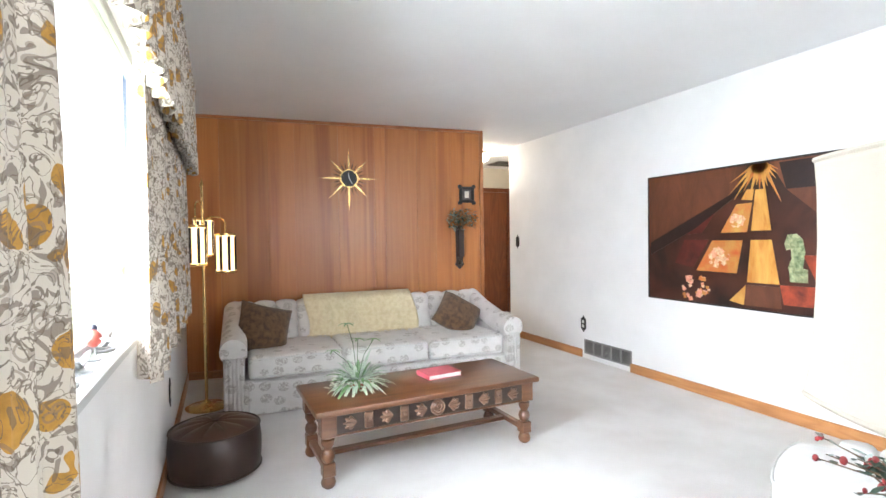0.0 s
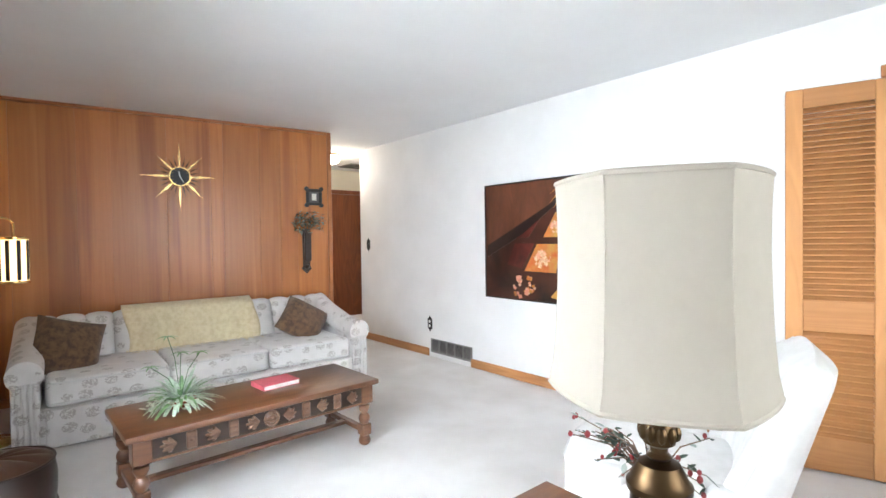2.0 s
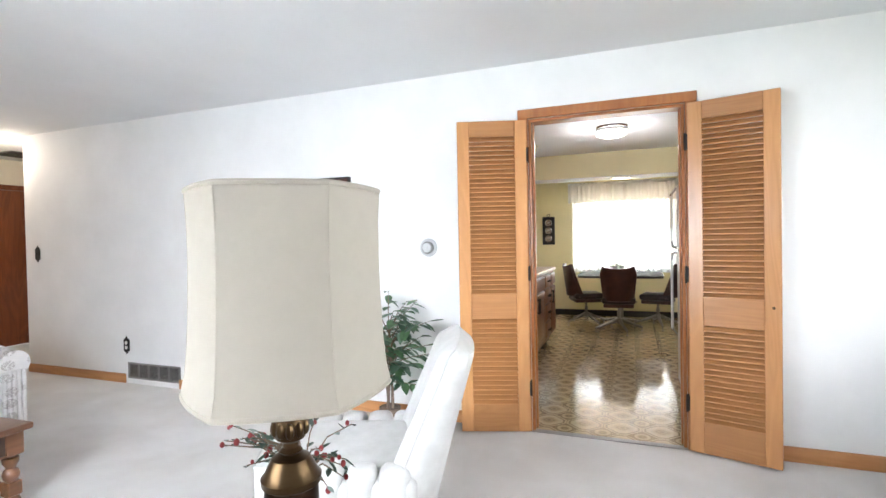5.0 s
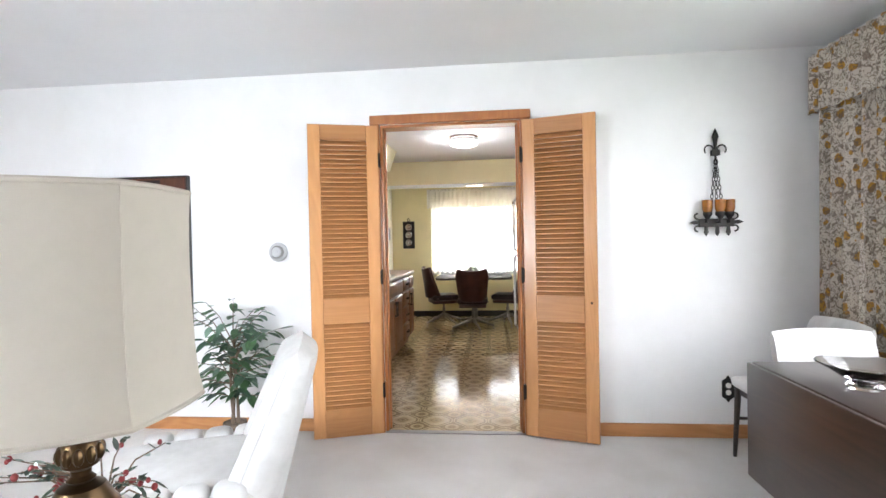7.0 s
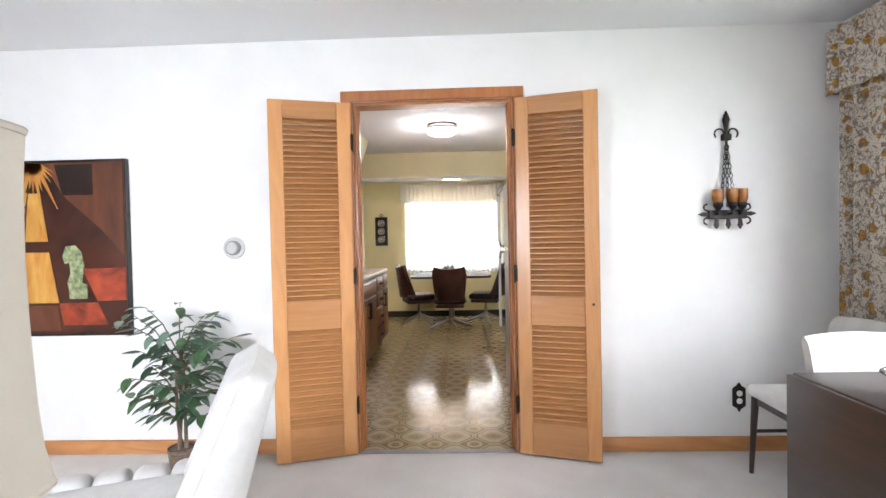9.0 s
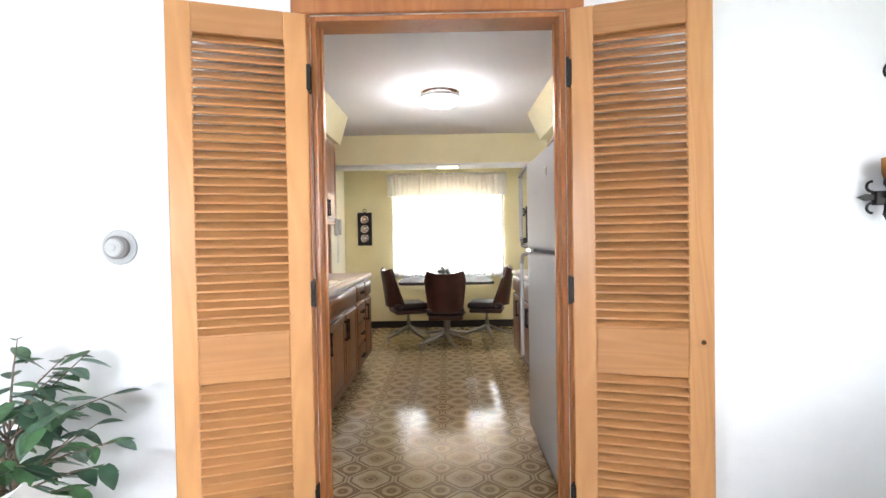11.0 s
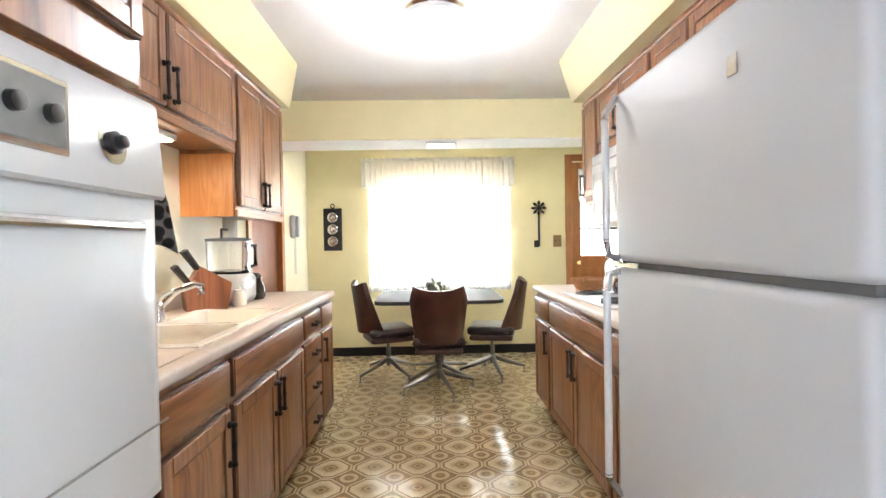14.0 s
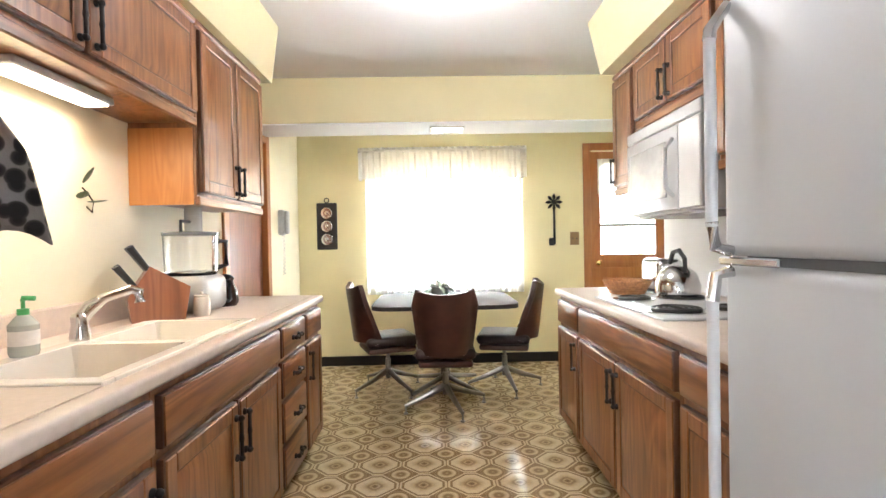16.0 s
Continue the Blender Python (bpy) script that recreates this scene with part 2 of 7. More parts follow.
M_WALL = paint("wall_paint", (0.82, 0.815, 0.81))
M_CEIL = paint("ceiling_paint", (0.80, 0.81, 0.82), 0.8, 2.0, 0.03, 90, 0.0015)
M_YELLOW = paint("yellow_paint", (0.80, 0.72, 0.44), 0.55)
M_CARPET = carpet_material()
M_VINYL = vinyl_floor()
def panelling():
    """Smooth veneer: wide tonal bands and a few long cathedral edges."""
    n = Nodes("panelling")
    bands = n.noise(n.coords((4.5, 4.5, 0.22), jitter=True), 1.3, 2, 0.45, 0.7)
    edge = n.math("ABSOLUTE", n.math("SUBTRACT", n.math("FRACT", n.math("MULTIPLY", bands, 4.0)), 0.5))
    fine = n.noise(n.coords((30, 30, 0.8), jitter=True), 2.0, 3, 0.5)
    f = n.math("ADD", n.math("MULTIPLY", bands, 0.62), n.math("ADD", n.math("MULTIPLY", edge, 0.22), n.math("MULTIPLY", fine, 0.22)))
    col = n.ramp(f, [(0.30, (0.29, 0.085, 0.018)), (0.48, (0.42, 0.145, 0.033)), (0.68, (0.52, 0.21, 0.058))])
    o = n.add("ShaderNodeObjectInfo")
    hs = n.add("ShaderNodeHueSaturation")
    n.link(n.math("ADD", n.math("MULTIPLY", o.outputs["Random"], 0.24), 0.86), hs.inputs["Value"])
    n.link(col, hs.inputs["Color"])
    return n.finish(hs.outputs[0], 0.36, bump=n.noise(n.coords((60, 60, 3), jitter=True), 4.0, 2), depth=0.0005, strength=0.3, Coat_Weight=0.2, Coat_Roughness=0.25)


M_PANEL = panelling()
M_PINE = wood("pine_varnish", (0.42, 0.195, 0.07), (0.49, 0.237, 0.089), (0.54, 0.28, 0.112), 2, 0.30, 6.0, 1.6, 0.12, 0.35)
M_PINE_H = wood("pine_rail", (0.42, 0.195, 0.07), (0.49, 0.237, 0.089), (0.54, 0.28, 0.112), 1, 0.30, 10.0, 1.6, 0.12, 0.35)
M_TRIM = wood("trim_wood", (0.30, 0.10, 0.028), (0.37, 0.135, 0.04), (0.43, 0.17, 0.056), 2, 0.32, 6.0, 1.6, 0.1, 0.3)
M_BASE = wood("baseboard_wood", (0.36, 0.15, 0.05), (0.47, 0.21, 0.075), (0.55, 0.27, 0.11), 1, 0.36, 10.0, 1.6, 0.1)
M_DOORWOOD = wood("door_wood", (0.135, 0.035, 0.012), (0.20, 0.056, 0.018), (0.26, 0.078, 0.026), 2, 0.3, 12.0, 1.5)
M_OAK = wood("oak_cabinet", (0.11, 0.038, 0.014), (0.23, 0.089, 0.032), (0.33, 0.145, 0.055), 2, 0.33, 16.0, 2.6, 0.15, 0.3)
M_OAK_H = wood("oak_rail", (0.11, 0.038, 0.014), (0.23, 0.089, 0.032), (0.33, 0.145, 0.055), 0, 0.33, 16.0, 2.6, 0.15, 0.3)
M_OAK_EDGE = wood("oak_dark_edge", (0.045, 0.015, 0.007), (0.08, 0.028, 0.012), (0.12, 0.045, 0.018), 2, 0.33, 16.0, 2.6, 0.1, 0.3)
# cabinet oak recoloured: the orange light on one side is painted in
M_OAK_LIT = wood("oak_lit_orange", (0.42, 0.15, 0.035), (0.52, 0.205, 0.052), (0.58, 0.25, 0.075), 2, 0.4, 9.0, 1.8)
M_WALNUT = wood("walnut_table", (0.068, 0.026, 0.011), (0.112, 0.045, 0.019), (0.16, 0.07, 0.03), 0, 0.3, 14.0, 2.0, 0.0, 0.4)
M_DARKWOOD = wood("dark_table", (0.016, 0.009, 0.007), (0.028, 0.015, 0.011), (0.045, 0.024, 0.016), 0, 0.34, 14.0, 2.0, 0.0, 0.3)
M_COUNTER = plain("laminate_counter", (0.60, 0.50, 0.43), 0.4, 0.05, 40)
M_SINK = plain("sink_enamel", (0.82, 0.77, 0.69), 0.22, 0.03, 8)
M_WHITE = plain("white_enamel", (0.50, 0.50, 0.50), 0.28, 0.02, 4)
M_FRIDGE = plain("fridge_enamel", (0.46, 0.458, 0.46), 0.5, 0.02, 4)
M_BLACK = plain("black_plastic", (0.015, 0.014, 0.014), 0.4)
M_IRON = metal("black_iron", (0.03, 0.027, 0.025), 0.5, 0.7)
M_BRASS = metal("aged_brass", (0.088, 0.055, 0.028), 0.36)
M_BRONZE = metal("dark_bronze", (0.055, 0.032, 0.02), 0.3)
M_GOLD = metal("bright_brass", (0.78, 0.55, 0.22), 0.25)
M_CHROME = metal("chrome", (0.75, 0.75, 0.76), 0.15)
M_DULLCHROME = metal("dull_chrome", (0.26, 0.235, 0.22), 0.32)
M_GREYMETAL = metal("grey_metal", (0.33, 0.32, 0.31), 0.5, 0.6)
M_CURTAIN = print_cloth("floral_curtain", (0.58, 0.525, 0.45), (0.52, 0.27, 0.045), (0.13, 0.095, 0.07), 17.0)
M_SOFA = sprig_cloth()
M_WHITECLOTH = cloth("white_upholstery", (0.54, 0.53, 0.515), (0.61, 0.60, 0.585), 14)
M_THROW = cloth("yellow_throw", (0.62, 0.52, 0.32), (0.72, 0.63, 0.42), 30, 220)
M_CUSHION = cloth("brown_brocade", (0.055, 0.026, 0.013), (0.165, 0.09, 0.042), 26, 300)
M_SHADE = translucent("lamp_shade_cloth", (0.53, 0.485, 0.41), 0.3)
M_SHEER = translucent("sheer_curtain", (0.89, 0.875, 0.85), 0.7)
M_ROLLER = translucent("roller_shade", (0.90, 0.83, 0.75), 0.7)
M_BROWNVINYL = leather("brown_vinyl", (0.055, 0.02, 0.014))
M_HASSOCK = leather("dark_leather", (0.030, 0.014, 0.010))
M_LEAF = plain("green_leaf", (0.06, 0.14, 0.055), 0.4, 0.35, 30)
M_LEAF_PALE = plain("variegated_leaf", (0.42, 0.50, 0.40), 0.45, 0.35, 90)
M_LEAF_DARK = plain("dark_leaf", (0.03, 0.055, 0.035), 0.45, 0.3, 40)
M_STEM = plain("stem_bark", (0.16, 0.11, 0.075), 0.8, 0.3, 60)
M_RED = plain("red_berry", (0.45, 0.03, 0.05), 0.3)
M_BOOK = plain("pink_book_cover", (0.60, 0.12, 0.15), 0.5)
M_PAPER = plain("paper", (0.75, 0.73, 0.68), 0.8)
M_GLASS = glass_material("clear_glass")
M_PANE = Nodes("window_glass").finish((1, 1, 1), 0.0, Transmission_Weight=1.0, IOR=1.06)
M_WALNUT_DARK = wood("dark_carved_walnut", (0.012, 0.006, 0.004), (0.022, 0.010, 0.006), (0.035, 0.016, 0.009), 0, 0.35)
M_CARVED = wood("carved_walnut", (0.08, 0.042, 0.026), (0.13, 0.07, 0.042), (0.19, 0.105, 0.065), 0, 0.35)
M_BULB = glow("lit_glass", (1.0, 0.95, 0.85), 9.0)
M_SHADEGLOW = glow("lit_lamp_glass", (1.0, 0.72, 0.36), 2.6)
M_TUBE = glow("lit_diffuser", (1.0, 0.86, 0.62), 7.0)
M_OUTSIDE = glow("bright_overcast", (0.95, 0.98, 1.0), 7.0)


# ---- mesh helpers ----
def box(bm, x0, x1, y0, y1, z0, z1, bevel=0.0, seg=1):
    m = Matrix.Translation(((x0 + x1) / 2, (y0 + y1) / 2, (z0 + z1) / 2)) @ Matrix.Diagonal((abs(x1 - x0), abs(y1 - y0), abs(z1 - z0), 1))
    vs = bmesh.ops.create_cube(bm, size=1, matrix=m)["verts"]
    if bevel:
        es = list({e for v in vs for e in v.link_edges})
        bmesh.ops.bevel(bm, geom=es, offset=bevel, segments=seg, affect="EDGES", profile=0.5)
    return bm


def cyl(bm, p0, p1, r0, r1=None, seg=12):
    p0, p1 = Vector(p0), Vector(p1)
    d = p1 - p0
    m = Matrix.Translation((p0 + p1) / 2) @ d.to_track_quat("Z", "Y").to_matrix().to_4x4()
    bmesh.ops.create_cone(bm, cap_ends=True, segments=seg, radius1=r0, radius2=r0 if r1 is None else r1, depth=d.length, matrix=m)
    return bm


def ball(bm, c, r, sz=1.0, u=12, v=8):
    bmesh.ops.create_uvsphere(bm, u_segments=u, v_segments=v, radius=r, matrix=Matrix.Translation(c) @ Matrix.Diagonal((1, 1, sz, 1)))
    return bm


def lathe(bm, profile, c=(0, 0, 0), seg=24, m=None):
    rings = []
    for r, z in profile:
        ring = []
        for i in range(seg):
            a = 2 * math.pi * i / seg
            p = Vector((c[0] + r * math.cos(a), c[1] + r * math.sin(a), c[2] + z))
            ring.append(bm.verts.new(m @ p if m else p))
        rings.append(ring)
    for a, b in zip(rings, rings[1:]):
        for i in range(seg):
            bm.faces.new((a[i], a[(i + 1) % seg], b[(i + 1) % seg], b[i]))
    bm.faces.new(list(reversed(rings[0])))
    bm.faces.new(rings[-1])
    return bm


def tube(bm, pts, r, seg=8):
    pts = [Vector(p) for p in pts]
    rings = []
    up = Vector((0.13, 0.31, 0.94))
    for i, p in enumerate(pts):
        d = (pts[min(i + 1, len(pts) - 1)] - pts[max(i - 1, 0)]).normalized()
        a = d.cross(up)
        if a.length < 0.05:
            a = d.cross(Vector((1, 0, 0)))
        a.normalize()
        b = d.cross(a)
        rr = r[i] if isinstance(r, (list, tuple)) else r
        rings.append([bm.verts.new(p + (a * math.cos(2 * math.pi * k / seg) + b * math.sin(2 * math.pi * k / seg)) * rr) for k in range(seg)])
    for q, w in zip(rings, rings[1:]):
        for k in range(seg):
            bm.faces.new((q[k], q[(k + 1) % seg], w[(k + 1) % seg], w[k]))
    bm.faces.new(list(reversed(rings[0])))
    bm.faces.new(rings[-1])
    return bm


def prism(bm, poly, axis, a, b):
    """A polygon drawn in the two other axes, pushed along the axis from a to b."""
    def at(p, t):
        q = list(p)
        q.insert(axis, t)
        return q
    lo = [bm.verts.new(at(p, a)) for p in poly]
    hi = [bm.verts.new(at(p, b)) for p in poly]
    bm.faces.new(lo)
    bm.faces.new(list(reversed(hi)))
    k = len(poly)
    for i in range(k):
        bm.faces.new((lo[i], hi[i], hi[(i + 1) % k], lo[(i + 1) % k]))
    return bm


def sheet(bm, f, nu, nv):
    """A grid of quads from f(u, v), u and v running from 0 to 1."""
    g = [[bm.verts.new(f(i / nu, j / nv)) for j in range(nv + 1)] for i in range(nu + 1)]
    for i in range(nu):
        for j in range(nv):
            bm.faces.new((g[i][j], g[i + 1][j], g[i + 1][j + 1], g[i][j + 1]))
    return bm


def puff(bm, x0, x1, y0, y1, z0, z1, r=0.04, seg=3):
    """A padded block with well rounded edges."""
    return box(bm, x0, x1, y0, y1, z0, z1, r, seg)


def mesh_of(name, bm, mat, smooth=True):
    bmesh.ops.recalc_face_normals(bm, faces=bm.faces[:])
    me = bpy.data.meshes.new(name)
    bm.to_mesh(me)
    bm.free()
    me.materials.append(mat)
    if smooth:
        me.shade_smooth()
        me.set_sharp_from_angle(angle=radians(35))
    return me


def B():
    return bmesh.new()


def part(name, bm, mat, parent=None, label="", m=None, smooth=True):
    ob = new(name, mesh_of(name, bm, mat, smooth))
    ob.parent = parent
    if m is not None:
        ob.matrix_basis = m
    return tagged(ob, label)


def share(name, me, parent, m, label=""):
    ob = new(name, me)
    ob.parent = parent
    ob.matrix_basis = m
    return tagged(ob, label)


def thing(name, m, label, category, group=""):
    ob = new(name)
    ob.empty_display_size = 0.1
    ob.matrix_basis = m
    return tagged(ob, label, category, group)


def structure(name, bm, mat, label, category="", smooth=False):
    ob = new(name, mesh_of(name, bm, mat, smooth))
    return tagged(ob, label, category, "", "structure")


def solid(ob, t, offset=0.0):
    md = ob.modifiers.new("thickness", "SOLIDIFY")
    md.thickness, md.offset = t, offset
    return ob


# ---- plan ----
XW, XE, YN, YS, H = -0.46, 3.24, 4.69, -2.46, 2.40   # living room
KX0, KX1, KYL, KYR = 3.36, 8.37, 1.25, -1.55           # kitchen
OP_L, OP_R, OP_H = 0.303, -0.615, 2.035               # opening between them

# ---- structure ----
structure("floor_living", box(B(), XW - 0.15, XE, YS - 0.15, 7.5, -0.1, 0.0), M_CARPET, "off-white cut pile carpet, lightly worn", "carpet")
structure("floor_hall", box(B(), XE, 5.0, 5.36, 7.5, -0.1, 0.0), M_CARPET, "off-white hall carpet", "carpet")
structure("floor_kitchen", box(B(), XE, KX1 + 0.15, -3.2, KYL + 0.9, -0.1, -0.004), M_VINYL, "glossy brown vinyl floor with octagon pattern", "vinyl floor")
structure("threshold", box(B(), XE - 0.02, XE + 0.03, OP_R, OP_L, -0.003, 0.006, 0.003), M_GREYMETAL, "thin metal threshold strip", "threshold")
structure("ceiling_living", box(B(), XW - 0.15, XE + 0.06, YS - 0.15, 5.05, H, H + 0.1), M_CEIL, "smooth white ceiling", "ceiling")
structure("ceiling_hall", box(B(), 1.4, 5.0, 5.05, 7.5, H, H + 0.1), M_CEIL, "smooth white hall ceiling", "ceiling")
structure("ceiling_kitchen", box(B(), XE + 0.06, KX1 + 0.15, -3.2, KYL + 0.9, H, H + 0.1), paint("kitchen_ceiling_paint", (0.88, 0.90, 0.92), 0.8, 2.0, 0.02, 90, 0.0015), "white kitchen ceiling", "ceiling")

bm = B()
box(bm, XE, KX0, YS - 0.15, OP_R, 0, H)
box(bm, XE, KX0, OP_L, 5.46, 0, H)
box(bm, XE, KX0, OP_R, OP_L, OP_H, H)
structure("wall_east", bm, M_WALL, "white painted wall with a doorway to the kitchen", "wall")
bm = B()
W0, W1, WZ0, WZ1 = 0.40, 3.10, 0.91, 2.12
box(bm, XW - 0.15, XW, YS - 0.15, W0, 0, H)
box(bm, XW - 0.15, XW, W1, 5.12, 0, H)
box(bm, XW - 0.15, XW, W0, W1, 0, WZ0)
box(bm, XW - 0.15, XW, W0, W1, WZ1, H)
structure("wall_west", bm, M_WALL, "white painted wall with a wide window", "wall")
bm = B()
S0, S1 = 0.0, 2.5
box(bm, XW, S0, YS - 0.15, YS, 0, H)
box(bm, S1, XE, YS - 0.15, YS, 0, H)
box(bm, S0, S1, YS - 0.15, YS, 0, 0.85)
box(bm, S0, S1, YS - 0.15, YS, 2.1, H)
structure("wall_south", bm, M_WALL, "white painted wall behind the dining table", "wall")
PANEL_END = 2.42
NORTH = pose(PANEL_END, YN, 0, 0, 0, -5.8)   # the panelled wall stands a little out of square
PW = 2.90
wall_north = structure("wall_north", box(B(), -PW, 0, 0.012, 0.12, 0, H), M_PANEL, "wood panelled wall behind the sofa", "wall")
wall_north.matrix_basis = NORTH
structure("panel_end_trim", box(B(), -0.03, 0.012, -0.012, 0.128, 0, H, 0.004), M_TRIM, "brown corner moulding", "trim").matrix_basis = NORTH
structure("panel_top_trim", box(B(), -PW, -0.03, -0.014, 0.012, H - 0.028, H, 0.005), M_TRIM, "thin brown ceiling moulding", "trim").matrix_basis = NORTH
structure("wall_hall_west", box(B(), 1.4, 1.5, 4.94, 7.3, 0, H), M_WALL, "plain hall wall", "wall")
bm = B()
HD0, HD1, HY = 3.57, 4.27, 7.15
box(bm, 1.4, HD0, HY, HY + 0.12, 0, H)
box(bm, HD1, 5.0, HY, HY + 0.12, 0, H)
box(bm, HD0, HD1, HY, HY + 0.12, 2.03, H)
structure("wall_hall_north", bm, paint("cream_paint", (0.80, 0.74, 0.62)), "cream hall wall with a door", "wall")
structure("wall_hall_east", box(B(), 4.9, 5.0, 5.46, 7.15, 0, H), M_WALL, "plain hall wall", "wall")
structure("wall_hall_south", box(B(), KX0, 5.0, 5.36, 5.46, 0, H), M_WALL, "plain hall wall", "wall")

# kitchen walls
bm = B()
LD0, LD1 = 6.64, 7.42     # doorway in the left wall
box(bm, KX0, LD0, KYL, KYL + 0.12, 0, H)
box(bm, LD1, KX1, KYL, KYL + 0.12, 0, H)
box(bm, LD0, LD1, KYL, KYL + 0.12, 2.03, H)
structure("wall_kitchen_north", bm, paint("cream_kitchen_paint", (0.82, 0.76, 0.58), 0.5), "pale yellow kitchen wall", "wall")
bm = B()
KW0, KW1, KWZ0, KWZ1 = -0.93, 0.55, 0.76, 2.01
BD0, BD1 = -2.44, -1.66
box(bm, KX1, KX1 + 0.15, KW1, KYL + 0.12, 0, H)
box(bm, KX1, KX1 + 0.15, BD1, KW0, 0, H)
box(bm, KX1, KX1 + 0.15, -3.2, BD0, 0, H)
box(bm, KX1, KX1 + 0.15, KW0, KW1, 0, KWZ0)
box(bm, KX1, KX1 + 0.15, KW0, KW1, KWZ1, H)
box(bm, KX1, KX1 + 0.15, BD0, BD1, 2.09, H)
structure("wall_kitchen_east", bm, M_YELLOW, "yellow end wall with window and back door", "wall")
structure("wall_kitchen_south", box(B(), KX0, 6.56, KYR - 0.12, KYR, 0, H), M_WALL, "white wall behind the cooktop", "wall")
structure("wall_entry_south", box(B(), 6.44, KX1, -3.2, -3.1, 0, H), M_YELLOW, "yellow wall by the back door", "wall")
structure("wall_entry_west", box(B(), 6.44, 6.56, -3.1, KYR - 0.12, 0, H), M_YELLOW, "yellow wall by the back door", "wall")
structure("ceiling_beam", box(B(), 7.02, 7.42, -3.1, KYL, 2.075, H, 0.006), M_YELLOW, "dropped yellow beam across the kitchen ceiling", "beam")
structure("beam_underside", box(B(), 7.025, 7.415, -3.09, KYL - 0.002, 2.066, 2.0745), M_CEIL, "white underside of the kitchen beam", "beam")


def soffit(name, y_wall, y_low, y_top, xe_low, xe_top, z_low):
    bm = B()
    x0 = KX0 + 0.001
    lo = [bm.verts.new(p) for p in ((x0, y_wall, z_low), (xe_low, y_wall, z_low), (xe_low, y_low, z_low), (x0, y_low, z_low))]
    hi = [bm.verts.new(p) for p in ((x0, y_wall, H), (xe_top, y_wall, H), (xe_top, y_top, H), (x0, y_top, H))]
    bm.faces.new(lo), bm.faces.new(hi)
    for i in range(4):
        bm.faces.new((lo[i], lo[(i + 1) % 4], hi[(i + 1) % 4], hi[i]))
    structure(name, bm, M_YELLOW, "sloped yellow soffit above the cabinets", "soffit")


soffit("soffit_north", KYL, 0.90, 0.75, 6.533, 6.19, 2.205)
soffit("soffit_south", KYR, -1.125, -0.96, 6.47, 6.18, 2.208)

# baseboards
bm = B()
box(bm, XE - 0.014, XE, 0.40, 3.40, 0, 0.085, 0.004)
box(bm, XE - 0.014, XE, 4.06, 5.46, 0, 0.085, 0.004)
structure("baseboard_east_north", bm, M_BASE, "varnished wood baseboard", "baseboard")
structure("baseboard_east_south", box(B(), XE - 0.014, XE, YS, -0.72, 0, 0.085, 0.004), M_BASE, "varnished wood baseboard", "baseboard")
structure("baseboard_west", box(B(), XW, XW + 0.014, YS, 4.9, 0, 0.085, 0.004), M_BASE, "varnished wood baseboard", "baseboard")
structure("baseboard_north", box(B(), -PW, -0.03, -0.014, 0, 0, 0.07, 0.004), M_BASE, "varnished wood baseboard", "baseboard").matrix_basis = NORTH
structure("baseboard_kitchen", box(B(), KX1 - 0.012, KX1, BD1 + 0.09, KYL, -0.004, 0.09, 0.003), M_BLACK, "black rubber kitchen baseboard", "baseboard")

# doorway casing
bm = B()
for y0, y1 in ((OP_L, OP_L + 0.062), (OP_R - 0.062, OP_R)):
    box(bm, XE - 0.018, XE, y0, y1, 0, OP_H + 0.06, 0.004)
    box(bm, KX0, KX0 + 0.018, y0, y1, 0, OP_H + 0.06, 0.004)
box(bm, XE - 0.022, XE, OP_R - 0.064, OP_L + 0.064, OP_H, OP_H + 0.06, 0.004)
box(bm, KX0, KX0 + 0.018, OP_R, OP_L, OP_H, OP_H + 0.06, 0.004)
for y0, y1 in ((OP_L - 0.02, OP_L - 0.0005), (OP_R + 0.0005, OP_R + 0.02)):
    box(bm, XE + 0.001, KX0 - 0.001, y0, y1, 0.006, OP_H - 0.001, 0.002)
    yy = (y0 + y1) / 2
    box(bm, XE + 0.05, XE + 0.075, yy - 0.02, yy + 0.02, 0.006, OP_H - 0.02, 0.003)
box(bm, XE + 0.001, KX0 - 0.001, OP_R + 0.02, OP_L - 0.02, OP_H - 0.02, OP_H - 0.001, 0.002)
structure("door_casing", bm, M_TRIM, "varnished brown door casing", "door frame", True)

# ---- windows ----
def window(name, x, y0, y1, z0, z1, side, rail, label):
    """A window in a wall of constant x; side is +1 where the room lies towards +x."""
    w = structure(name, box(B(), x - 0.012 if side < 0 else x - 0.075, x + 0.075 if side < 0 else x + 0.012, y0 - 0.02, y1 + 0.02, z0 - 0.035, z0 - 0.001, 0.005), M_WHITE, label, "window")
    xo = x - side * 0.09
    bm = B()
    for a, b in ((y0, y0 + 0.045), (y1 - 0.045, y1)):
        box(bm, xo - 0.03, xo + 0.03, a, b, z0, z1, 0.004)
    for a, b in ((z0, z0 + 0.045), (z1 - 0.045, z1), (rail - 0.022, rail + 0.022)):
        box(bm, xo - 0.026, xo + 0.026, y0 + 0.045, y1 - 0.045, a, b, 0.004)
    part("window_frame", bm, M_WHITE, w)
    for a, b in ((z0 + 0.045, rail - 0.022), (rail + 0.022, z1 - 0.045)):
        p = part("pane", box(B(), xo - 0.003, xo + 0.003, y0 + 0.045, y1 - 0.045, a, b), M_PANE, w)
        p.visible_shadow = False
    return w


